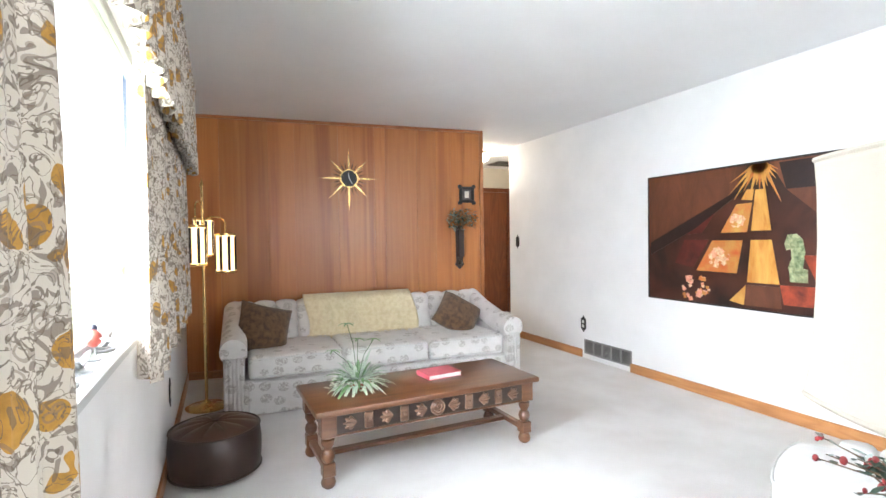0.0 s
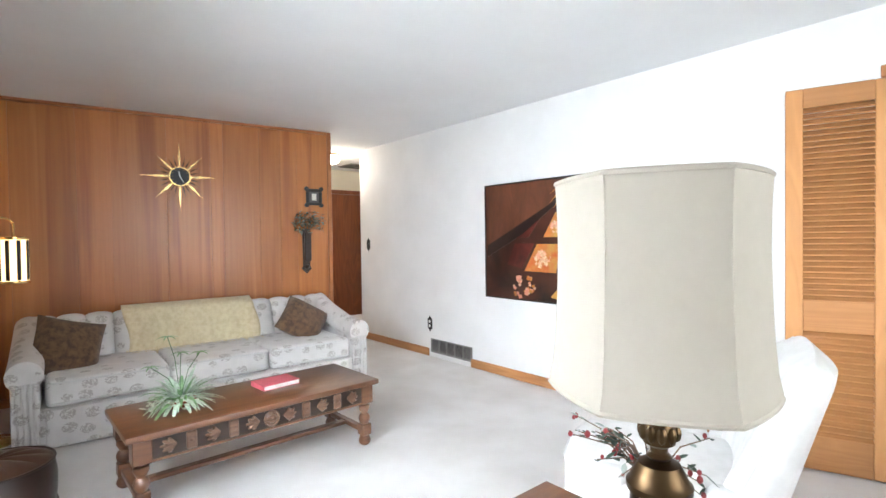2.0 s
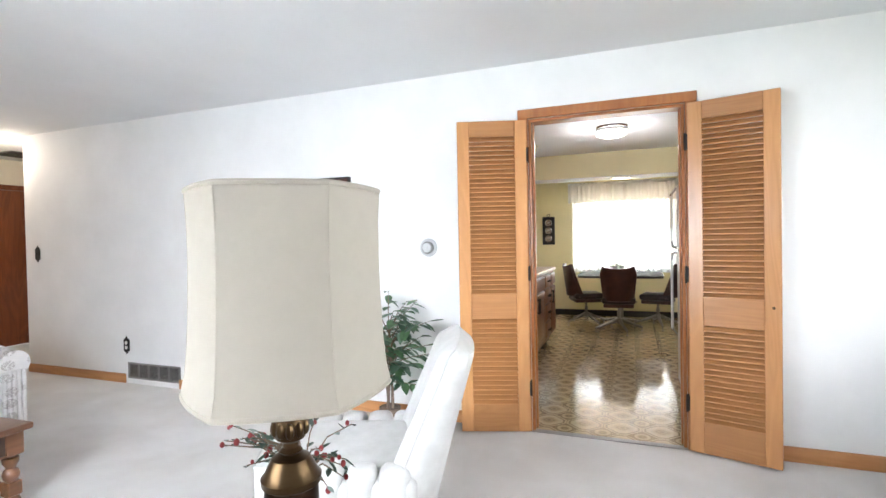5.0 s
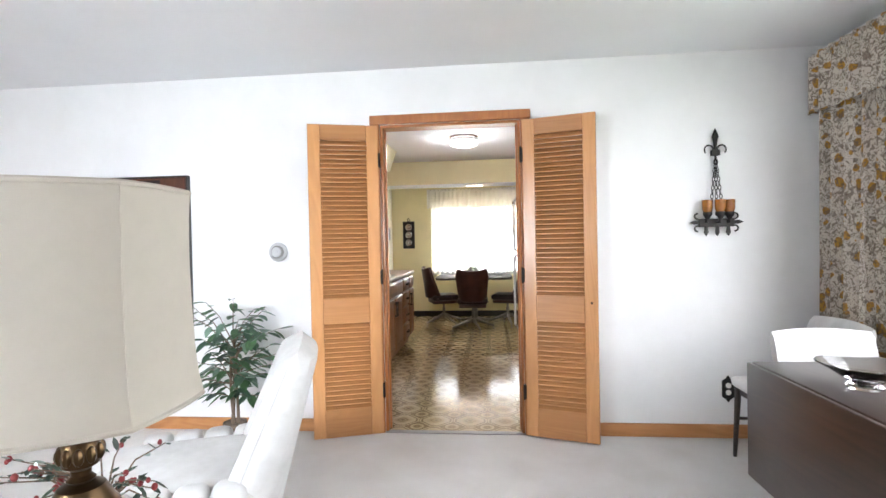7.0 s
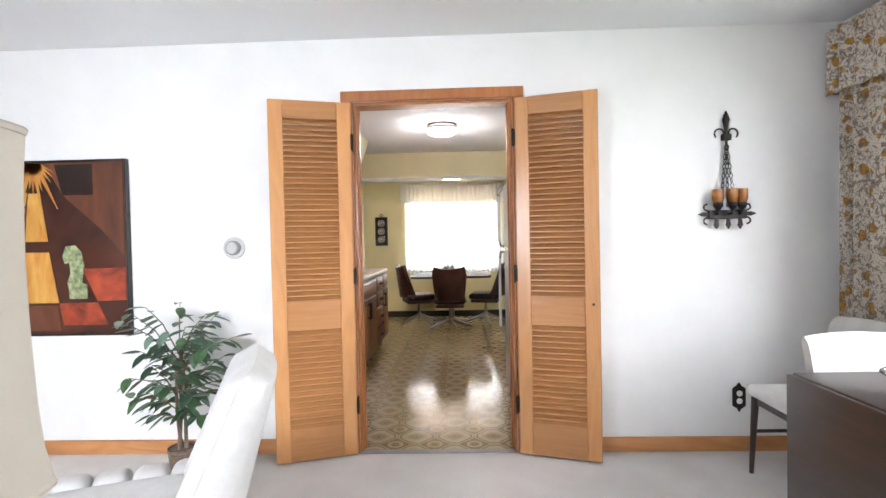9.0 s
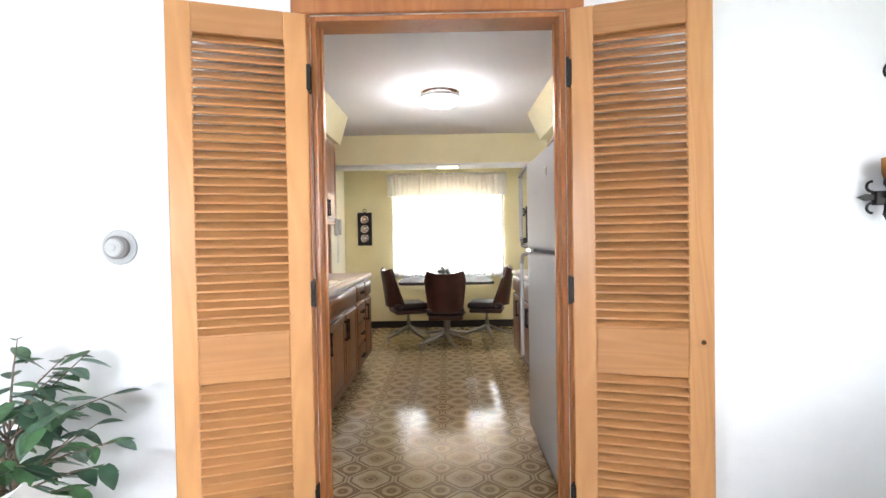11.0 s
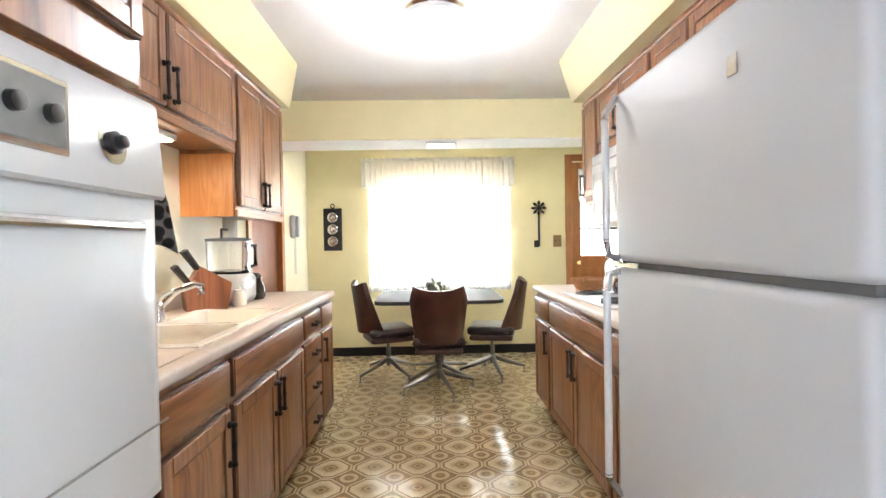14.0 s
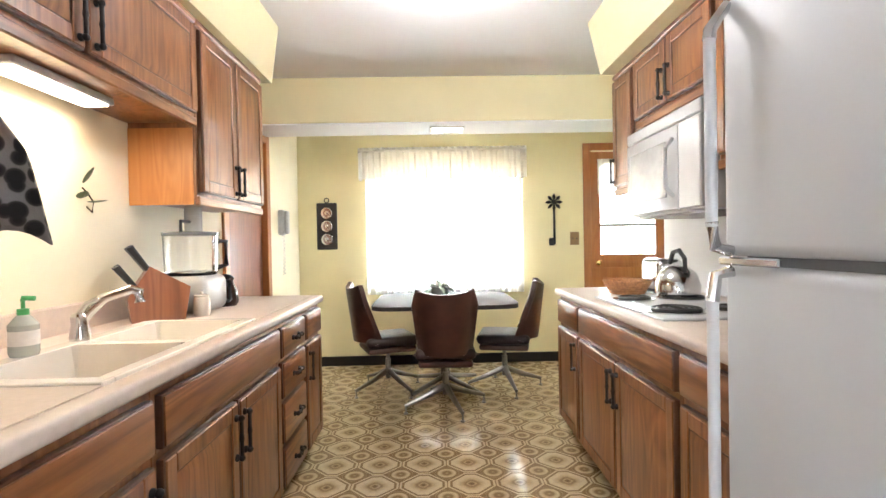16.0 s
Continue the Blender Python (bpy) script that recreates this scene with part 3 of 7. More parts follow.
window("window_1", XW, W0, W1, WZ0, WZ1, 1, 1.51, "wide white window with bright daylight behind")
window("window_2", KX1, KW0, KW1, KWZ0, KWZ1, -1, 1.42, "kitchen window flooded with daylight")
w2 = structure("window_3", box(B(), S0, S1, YS - 0.07, YS + 0.02, 0.815, 0.849, 0.004), M_WHITE, "window behind the dining table", "window")
bm = B()
for a, b in ((S0, S0 + 0.05), (S1 - 0.05, S1), (1.22, 1.28)):
    box(bm, a, b, YS - 0.12, YS - 0.06, 0.85, 2.1, 0.004)
for a, b in ((0.85, 0.9), (2.05, 2.1)):
    box(bm, S0, S1, YS - 0.115, YS - 0.065, a, b, 0.004)
part("window_frame", bm, M_WHITE, w2)
structure("ground", box(B(), -200, 200, -200, 200, -0.7, -0.6), plain("lawn", (0.16, 0.22, 0.09), 0.9, 0.3, 0.8), "lawn outside the house", "lawn")
for nm, b in (("backdrop_west", (-9.1, -9.0, -40, 60, -0.6, 30)), ("backdrop_east", (17, 17.1, -14, 14, -0.6, 30)), ("backdrop_south", (-8, 12, -10.1, -10, -0.6, 30))):
    structure(nm, box(B(), *b), M_OUTSIDE, "bright overcast sky seen through the window", "sky")


# ---- curtains ----
def drape(name, m, width, z0, z1, folds, amp, mat, label, group, seed, taper=0.0, category="curtain", thick=0.004, hem=0.0):
    """A gathered cloth hung along local x, folds running down local z."""
    rng = random.Random(seed)
    ph = [rng.uniform(0, 6.28) for _ in range(4)]

    def f(u, v):
        k = amp * (0.55 + 0.45 * v)
        x = u * width
        off = k * math.sin(2 * math.pi * folds * u + ph[0] + 0.5 * math.sin(5 * u + ph[1])) + 0.35 * k * math.sin(2 * math.pi * folds * 2.3 * u + ph[2] + 1.3 * v)
        zz = z1 + (z0 - z1) * v + (hem * math.sin(2 * math.pi * folds * u + ph[3]) if v > 0.98 else 0)
        return (x + 0.25 * taper * v * math.sin(9 * u + ph[3]), off, zz)
    ob = solid(part(name, sheet(B(), f, int(folds * 14), 14), mat), thick)
    ob.matrix_basis = m
    return tagged(ob, label, category, group)


def heading(parent, width, z, folds, mat):
    """A narrow gathered ruffle standing above the rod pocket."""
    f = lambda u, v: (u * width, -0.012 + 0.014 * math.sin(2 * math.pi * folds * u), z + 0.035 * v)
    solid(part("heading_ruffle", sheet(B(), f, int(folds * 10), 2), mat, parent), 0.003)
    part("rod_pocket", tube(B(), [(0, 0, z), (width, 0, z)], 0.012, 8), mat, parent)


floral = "floral print curtain in gold and brown"
G1 = "window curtains"
drape("curtain", pose(-0.41, 0.02, 0, 0, 0, 90), 0.84, 0.78, 2.02, 8, 0.048, M_CURTAIN, floral + " beside the window", G1, 3, 0.05)
drape("curtain", pose(-0.41, 1.97, 0, 0, 0, 90), 2.0, 0.75, 2.02, 13, 0.04, M_CURTAIN, floral + " beside the panelling", G1, 5, 0.05)
v1 = drape("valance", pose(-0.335, 0.02, 0, 0, 0, 90), 4.05, 1.74, 2.34, 34, 0.025, M_CURTAIN, "gathered floral valance over the wide window", "", 7, 0.0, "valance", 0.004, 0.012)
solid(tagged(part("valance_return", sheet(B(), lambda u, v: (-0.458 + 0.12 * u, 4.07 + 0.008 * math.sin(14 * u), 2.34 - 0.60 * v), 12, 8), M_CURTAIN), "floral end of the window valance", "valance"), 0.004)
drape("curtain", pose(2.36, -2.37, 0), 0.77, 0.02, 2.05, 7, 0.06, M_CURTAIN, floral + " behind the dining table", G1, 11, 0.05)
drape("curtain", pose(-0.4, -2.37, 0), 0.6, 0.02, 2.05, 6, 0.05, M_CURTAIN, floral + " in the dining corner", G1, 12, 0.05)
v2 = drape("valance", pose(-0.44, -2.33, 0), 3.62, 1.98, 2.31, 33, 0.022, M_CURTAIN, "gathered floral valance behind the dining table", "", 13, 0.0, "valance", 0.004, 0.012)
solid(tagged(part("valance_return", sheet(B(), lambda u, v: (3.185 + 0.006 * math.sin(14 * u), -2.45 + 0.125 * u, 2.31 - 0.33 * v), 12, 8), M_CURTAIN), "floral end of the dining valance", "valance"), 0.004)
heading(v1, 4.05, 2.325, 40, M_CURTAIN)
heading(v2, 3.62, 2.295, 38, M_CURTAIN)
GS = "sheer kitchen curtains"
drape("sheer_curtain", pose(8.32, -0.97, 0, 0, 0, 90), 0.78, 0.70, 2.0, 11, 0.02, M_SHEER, "sheer white kitchen curtain", GS, 21)
drape("sheer_curtain", pose(8.32, -0.20, 0, 0, 0, 90), 0.78, 0.70, 2.0, 11, 0.02, M_SHEER, "sheer white kitchen curtain", GS, 22)
v3 = drape("sheer_valance", pose(8.26, -1.005, 0, 0, 0, 90), 1.64, 1.82, 2.115, 22, 0.016, M_SHEER, "ruffled sheer white valance over the kitchen window", "", 23, 0.0, "valance", 0.003, 0.008)
heading(v3, 1.64, 2.10, 26, M_SHEER)
tagged(part("roller_shade", box(B(), 8.35, 8.354, -0.90, 0.52, 1.36, 2.02), M_ROLLER), "half drawn cream roller shade", "blind")


# ---- ornaments on the window sill ----
M_FROST = plain("milk_glass", (0.62, 0.64, 0.64), 0.2, 0.1, 30, Transmission_Weight=0.4)
M_BIRDHEAD = plain("dark_bird_paint", (0.03, 0.03, 0.05), 0.4)


def sill_bird(m, breast, label):
    b = thing("bird_ornament", m, label, "ornament", "sill ornaments")
    part("stand", tube(lathe(B(), [(0.022, 0), (0.02, 0.006), (0.004, 0.01)], seg=14), [(0, 0, 0.008), (0.004, 0, 0.03), (0, 0, 0.05)], 0.003, 6), M_FROST, b)
    body = ball(B(), (0, 0, 0.075), 0.024, 1.25, 14, 10)
    part("body", body, breast, b)
    part("head", ball(B(), (0, 0.012, 0.108), 0.014, 1.0, 12, 8), M_BIRDHEAD, b)
    part("beak", cyl(B(), (0, 0.024, 0.108), (0, 0.036, 0.106), 0.004, 0.0008, 8), M_BRASS, b)
    for sx in (-1, 1):
        wing = B()
        blade(wing, (sx * 0.02, 0.01, 0.085), (sx * 0.25, -1, -0.35), 0.06, 0.014, 0.0, 5)
        solid(part("wing", wing, M_FROST, b), 0.003)


def sill_sprig(m, seed):
    g = thing("glass_sprig", m, "small clear glass leaf ornament on the window sill", "ornament", "sill ornaments")
    part("base", lathe(B(), [(0.028, 0), (0.03, 0.008), (0.012, 0.014)], seg=16), M_FROST, g)
    r = random.Random(seed)
    for k in range(7):
        a = k * 0.9 + r.uniform(-0.2, 0.2)
        lf = B()
        blade(lf, (0, 0, 0.012), (math.cos(a) * 0.3, math.sin(a), r.uniform(0.3, 1.0)), r.uniform(0.05, 0.085), 0.010, 0.02, 5)
        solid(part("leaf", lf, M_FROST if k % 2 else M_GREYMETAL, g), 0.002)


# ---- panelled wall boards ----
x = -PW + 0.004
for w in (0.30, 0.42, 0.24, 0.41, 0.36, 0.11, 0.33, 0.20, 0.17, 0.14, 0.22):
    x1 = min(x + w, -0.031)
    if x1 - x > 0.02:
        bm = B()
        box(bm, -(x1 - x) / 2 + 0.0006, (x1 - x) / 2 - 0.0006, -0.006, 0.006, 0.0, H - 0.03, 0.0012)
        part("panel_board", bm, M_PANEL, wall_north, m=pose((x + x1) / 2, 0.0055, 0))
    x = x1


# ---- louvred doors ----
SLAT = {}


def louvre_door(m, w, label, flip):
    """Local x runs across from the hinge, z up, y is the thickness."""
    d = thing("louvred_door", m, label, "door", "louvred doors")
    h, st, t = 2.02, 0.078, 0.017
    z0 = 0.012
    for a in (0.0, w - st):
        part("stile", box(B(), a, a + st, -t, t, z0, h, 0.004), M_PINE, d)
    for a, b in ((z0, 0.19), (0.745, 0.906), (1.92, h)):
        bm = B()
        box(bm, a, b, -t + 0.001, t - 0.001, 0, w - 2 * st, 0.003)
        bm.transform(Matrix(((0, 0, 1, st), (0, 1, 0, 0), (1, 0, 0, 0), (0, 0, 0, 1))))
        part("rail", bm, M_PINE_RAIL, d)
    me = SLAT.setdefault(round(w, 3), slat_mesh_x(w - 2 * st + 0.01))
    for lo, hi in ((0.19, 0.745), (0.906, 1.92)):
        k = round((hi - lo) / 0.0302)
        for i in range(k):
            z = lo + (i + 0.5) * (hi - lo) / k
            share("slat", me, d, pose(w / 2, 0, z, 40 * flip))
    for z in (0.29, 1.035, 1.80):
        bm = B()
        box(bm, -0.012, 0.004, -t - 0.003, t + 0.003, z - 0.045, z + 0.045, 0.002)
        cyl(bm, (-0.010, -t - 0.004, z - 0.05), (-0.010, -t - 0.004, z + 0.05), 0.006, seg=10)
        part("hinge", bm, M_IRON, d, "dark bronze hinge")
    bm = B()
    s = -1
    cyl(bm, (w - 0.035, s * t, 0.87), (w - 0.035, s * (t + 0.012), 0.87), 0.005, 0.008, 10)
    part("knob", bm, M_BRASS, d)
    return d


def slat_mesh_x(w):
    return mesh_of("slat", box(B(), -w / 2, w / 2, -0.0235, 0.0235, -0.0045, 0.0045, 0.0035), M_PINE_RAIL)


M_PINE_RAIL = wood("pine_slat", (0.34, 0.148, 0.05), (0.40, 0.182, 0.064), (0.45, 0.215, 0.08), 0, 0.34, 6.0, 1.6, 0.12, 0.35)
def span(p, q):
    a = math.degrees(math.atan2(q[1] - p[1], q[0] - p[0]))
    return pose(p[0], p[1], 0, 0, 0, a), math.hypot(q[0] - p[0], q[1] - p[1])


m, w = span((3.205, 0.308), (3.068, 0.733))
louvre_door(m, w, "open varnished pine louvred door against the wall", -1)
m, w = span((3.205, -0.625), (3.076, -1.054))
louvre_door(m, w, "varnished pine louvred door folded open", 1)


# ---- sofa ----
def sofa():
    s = thing("sofa", pose(1.01, 3.655, 0, 0, 0, -2.2), "pale floral sofa with a channelled back before the panelling", "sofa")
    L = 1.19
    part("base", puff(B(), -L + 0.02, L - 0.02, 0.03, 0.90, 0.03, 0.26, 0.025), M_SOFA, s)
    part("skirt", box(B(), -L + 0.17, L - 0.17, 0.012, 0.034, 0.012, 0.25, 0.008), M_SOFA, s)
    cw = (2 * L - 0.34) / 3
    for i in range(3):
        a = -L + 0.17 + i * cw
        c = part("seat_cushion", puff(B(), a + 0.004, a + cw - 0.004, 0.0, 0.72, 0.26, 0.43, 0.035, 3), M_SOFA, s)
        bm = B()
        for z in (0.285, 0.41):
            tube(bm, [(a + 0.03, 0.004, z), (a + cw - 0.03, 0.004, z)], 0.006)
        part("piping", bm, M_WHITECLOTH, c)
    n = 13
    for i in range(n):
        u0, u1 = -L + 0.06 + i * (2 * L - 0.12) / n, -L + 0.06 + (i + 1) * (2 * L - 0.12) / n
        bm = B()
        c = (u0 + u1) / 2

        def f(u, v, c=c, hw=(u1 - u0) / 2):
            ang = (u - 0.5) * math.pi
            bulge = 0.045 * math.cos(ang)
            if v < 0.7:
                z, y = 0.38 + (0.665 - 0.38) * v / 0.7, 0.66 + 0.10 * v / 0.7
                return (c + hw * math.sin(ang) * 1.0, y - bulge, z)
            t = (v - 0.7) / 0.3 * math.pi * 0.75
            return (c + hw * math.sin(ang), 0.82 - (0.06 + bulge * 0.8) * math.cos(t), 0.665 + (0.045 + bulge * 0.6) * math.sin(t))
        sheet(bm, f, 8, 14)
        part("back_channel", bm, M_SOFA, s)
    part("back_frame", puff(B(), -L + 0.04, L - 0.04, 0.78, 0.93, 0.03, 0.665, 0.03), M_SOFA, s)
    for sgn in (-1, 1):
        a0, a1 = sorted((sgn * L, sgn * (L - 0.16)))
        bm = puff(B(), a0 + 0.01, a1 - 0.01, 0.02, 0.88, 0.03, 0.48, 0.03)
        arm = part("arm", bm, M_SOFA, s)
        bm = B()
        tube(bm, [((a0 + a1) / 2, 0.0, 0.475), ((a0 + a1) / 2, 0.3, 0.50), ((a0 + a1) / 2, 0.62, 0.575), ((a0 + a1) / 2, 0.86, 0.66)], [0.092, 0.092, 0.09, 0.085], 18)
        part("arm_roll", bm, M_SOFA, arm)
        bm = B()
        for k in range(5):
            xx = a0 + 0.025 + k * (a1 - a0 - 0.05) / 4
            tube(bm, [(xx, 0.012, 0.06), (xx, 0.008, 0.43)], 0.012, 8)
        part("arm_pleats", bm, M_SOFA, arm)
    return s


sofa()

throw = B()


def throw_f(u, v):
    x = 0.50 + 0.98 * u + 0.02 * math.sin(7 * v)
    if v < 0.62:
        t = v / 0.62
        return (x, 4.262 + 0.10 * t + 0.008 * math.sin(31 * u) - 0.038 * (x - 1.0), 0.395 + 0.335 * t)
    t = (v - 0.62) / 0.38
    return (x, 4.372 + 0.20 * t - 0.038 * (x - 1.0), 0.737 + 0.03 * math.sin(math.pi * t) - (0.22 * max(0, t - 0.75) / 0.25))


sheet(throw, throw_f, 40, 30)
th = solid(tagged(part("throw_blanket", throw, M_THROW), "yellow knitted throw draped over the sofa back", "blanket"), 0.008)
bm = B()
rng = random.Random(8)
for i in range(90):
    u = i / 89
    p = Vector(throw_f(u, 0.0)) + Vector((0, -0.012, 0.0))
    dx = rng.uniform(-0.03, 0.03)
    tube(bm, [p + Vector((0, 0, 0.03)), p + Vector((dx * 0.4, -0.015, 0.01 + rng.uniform(0, 0.05))), p + Vector((dx, -0.05 - rng.uniform(0, 0.04), 0.044))], 0.0022, 4)
part("fringe", bm, M_THROW, th)


def cushion(m, s, label):
    bm = B()

    def f(u, v):
        a, b = 2 * u - 1, 2 * v - 1
        k = (1 - a ** 4) * (1 - b ** 4)
        return (a * s * (1 - 0.06 * (1 - b * b)), 0, b * s * (1 - 0.06 * (1 - a * a))), 0.085 * k ** 0.6
    for sg in (1, -1):
        sheet(bm, lambda u, v: (f(u, v)[0][0], sg * f(u, v)[1], f(u, v)[0][2]), 14, 14)
    bmesh.ops.remove_doubles(bm, verts=bm.verts[:], dist=0.0005)
    ob = tagged(part("cushion", bm, M_CUSHION), label, "cushion", "sofa cushions")
    ob.matrix_basis = m
    return ob


cushion(pose(0.13, 4.09, 0.555, -26, 17, 8), 0.205, "square brown brocade cushion leaning on the sofa arm")
cushion(pose(1.81, 4.075, 0.545, -48, 30, -24), 0.20, "square brown brocade cushion standing on its corner")


# ---- coffee table ----
def coffee_table():
    t = thing("coffee_table", pose(0.895, 2.702, 0, 0, 0, 2.1), "carved dark walnut coffee table on turned legs", "coffee table")
    hl, hw, z = 0.668, 0.272, 0.405
    part("tabletop", box(B(), -hl, hl, -hw, hw, z - 0.032, z, 0.008, 2), M_WALNUT, t)
    for sy in (-1, 1):
        ap = part("apron", box(B(), -hl + 0.10, hl - 0.10, sy * (hw - 0.042) - 0.012, sy * (hw - 0.042) + 0.012, z - 0.135, z - 0.033, 0.003), M_WALNUT_DARK, t)
        part("apron_bead", box(B(), -hl + 0.10, hl - 0.10, sy * (hw - 0.036) - 0.012, sy * (hw - 0.036) + 0.012, z - 0.143, z - 0.131, 0.004), M_WALNUT, t)
        y = sy * (hw - 0.029)
        for k in range(-5, 6):
            bm = B()
            xx = k * 0.098
            if k == 0:
                for r in (0.044, 0.028):
                    lathe(bm, [(r, 0.0), (r, 0.006), (r - 0.006, 0.012), (r - 0.008, 0.003)], m=Matrix.Translation((0, y, z - 0.083)) @ Euler((radians(90 if sy < 0 else -90), 0, 0)).to_matrix().to_4x4(), seg=18)
                ball(bm, (0, y, z - 0.083), 0.009)
            elif k % 2:
                for q in range(5):
                    a = math.pi * (q / 4 - 0.5)
                    sg = 1 if k > 0 else -1
                    tube(bm, [(xx - sg * 0.03, y, z - 0.083), (xx + sg * 0.02 * math.cos(a), y + sy * 0.006, z - 0.083 + 0.026 * math.sin(a)), (xx + sg * 0.038 * math.cos(a), y, z - 0.083 + 0.034 * math.sin(a))], [0.006, 0.011, 0.005], 6)
            else:
                box(bm, xx - 0.024, xx + 0.024, y - 0.009, y + 0.009, z - 0.126, z - 0.042, 0.006)
                ball(bm, (xx, y, z - 0.083), 0.014)
            part("carving", bm, M_CARVED, ap, "carved leaf or medallion")
    for sx in (-1, 1):
        part("end_apron", box(B(), sx * (hl - 0.06) - 0.012, sx * (hl - 0.06) + 0.012, -hw + 0.09, hw - 0.09, z - 0.115, z - 0.033, 0.003), M_WALNUT_DARK, t)
        part("stretcher", box(B(), sx * (hl - 0.07) - 0.02, sx * (hl - 0.07) + 0.02, -hw + 0.06, hw - 0.06, 0.075, 0.105, 0.004), M_WALNUT, t)
        for sy in (-1, 1):
            bm = B()
            cx, cy = sx * (hl - 0.07), sy * (hw - 0.065)
            box(bm, cx - 0.04, cx + 0.04, cy - 0.04, cy + 0.04, z - 0.145, z - 0.0325, 0.004)
            lathe(bm, [(0.022, 0.13), (0.032, 0.145), (0.036, 0.165), (0.030, 0.185), (0.020, 0.195), (0.024, 0.205), (0.034, 0.225), (0.034, 0.245), (0.022, 0.25), (0.03, 0.256), (0.03, 0.262)], (cx, cy, 0), 18)
            box(bm, cx - 0.032, cx + 0.032, cy - 0.032, cy + 0.032, 0.062, 0.131, 0.005)
            lathe(bm, [(0.022, 0.0), (0.034, 0.012), (0.038, 0.03), (0.03, 0.05), (0.026, 0.063)], (cx, cy, 0), 18)
            part("leg", bm, M_WALNUT, t)
    part("long_stretcher", box(B(), -hl + 0.09, hl - 0.09, -0.025, 0.025, 0.078, 0.102, 0.004), M_WALNUT, t)
    return t


coffee_table()
bk = thing("book", pose(1.048, 2.765, 0.406, 0, 0, 6), "closed pink clothbound book on the coffee table", "book")
part("pages", box(B(), -0.105, 0.108, -0.078, 0.078, 0.003, 0.025), M_PAPER, bk)
for z in (0, 0.0252):
    part("cover", box(B(), -0.112, 0.112, -0.082, 0.082, z, z + 0.003, 0.001), M_BOOK, bk)
part("spine", box(B(), -0.115, -0.112, -0.082, 0.082, 0, 0.0282, 0.001), M_BOOK, bk)


def blade(bm, p0, d, length, w, droop, k=6):
    """An arching leaf blade with a folded keel."""
    d = Vector(d).normalized()
    side = d.cross(Vector((0, 0, 1)))
    side = side.normalized() if side.length > 0.05 else Vector((1, 0, 0))
    prev = None
    for i in range(k + 1):
        s = i / k
        p = Vector(p0) + d * (length * s) + Vector((0, 0, -droop * s * s))
        ww = w * (math.sin(math.pi * min(0.98, 0.12 + 0.88 * s)) ** 0.8)
        row = [bm.verts.new(p - side * ww), bm.verts.new(p - Vector((0, 0, ww * 0.35))), bm.verts.new(p + side * ww)]
        if prev:
            bm.faces.new((prev[0], prev[1], row[1], row[0]))
            bm.faces.new((prev[1], prev[2], row[2], row[1]))
        prev = row


def table_plant():
    p = thing("spider_plant", pose(0.523, 2.715, 0.406), "variegated spider plant arrangement in a low bowl", "plant")
    part("bowl", lathe(B(), [(0.05, 0), (0.075, 0.02), (0.08, 0.045), (0.07, 0.045), (0.05, 0.02)], seg=20), plain("terracotta", (0.30, 0.10, 0.06), 0.7), p)
    rng = random.Random(2)
    bm, bp, bs = B(), B(), B()
    for i in range(120):
        a = rng.uniform(0, 6.28)
        el = rng.uniform(0.15, 1.3)
        L = rng.uniform(0.12, 0.24)
        blade(bm if i % 4 else bs, (0.02 * math.cos(a), 0.02 * math.sin(a), 0.04), (math.cos(a) * math.cos(el), math.sin(a) * math.cos(el), math.sin(el)), L, rng.uniform(0.008, 0.014), rng.uniform(0.05, 0.13))
    for i in range(45):
        a = rng.uniform(2.4, 5.6)
        r = rng.uniform(0.05, 0.17)
        c = (r * math.cos(a), r * math.sin(a) * 0.7, rng.uniform(0.015, 0.07))
        blade(bp, c, (rng.uniform(-1, 1), rng.uniform(-1, 1), rng.uniform(-0.2, 0.7)), rng.uniform(0.03, 0.045), 0.014, 0.008, 3)
    st = B()
    for a, L, hgt in ((2.2, 0.07, 0.36), (0.4, 0.12, 0.26), (1.2, 0.05, 0.27), (2.9, 0.13, 0.22)):
        e = (L * math.cos(a), L * math.sin(a), hgt)
        tube(st, [(0, 0, 0.04), (e[0] * 0.4, e[1] * 0.4, hgt * 0.7), e], 0.002, 5)
        for q in range(6):
            b = q * 1.05
            blade(bs, e, (math.cos(b), math.sin(b), 0.4), 0.06, 0.006, 0.03, 4)
    part("striped_leaves", bm, M_LEAF_PALE, p)
    part("green_leaves", bs, plain("fresh_leaf", (0.20, 0.34, 0.16), 0.5, 0.3, 40), p)
    part("trailing_leaves", bp, plain("white_green_leaf", (0.5, 0.52, 0.42), 0.5, 0.4, 70), p)
    part("runner", st, M_LEAF, p)


table_plant()

sill_bird(pose(-0.50, 1.66, WZ0, 0, 0, 20) @ Matrix.Scale(0.85, 4), plain("red_breast", (0.30, 0.06, 0.04), 0.4), "small red-breasted bird ornament on the window sill")
sill_sprig(pose(-0.50, 1.80, WZ0), 1)
sill_sprig(pose(-0.50, 1.50, WZ0), 2)
sill_sprig(pose(-0.50, 1.36, WZ0), 3)

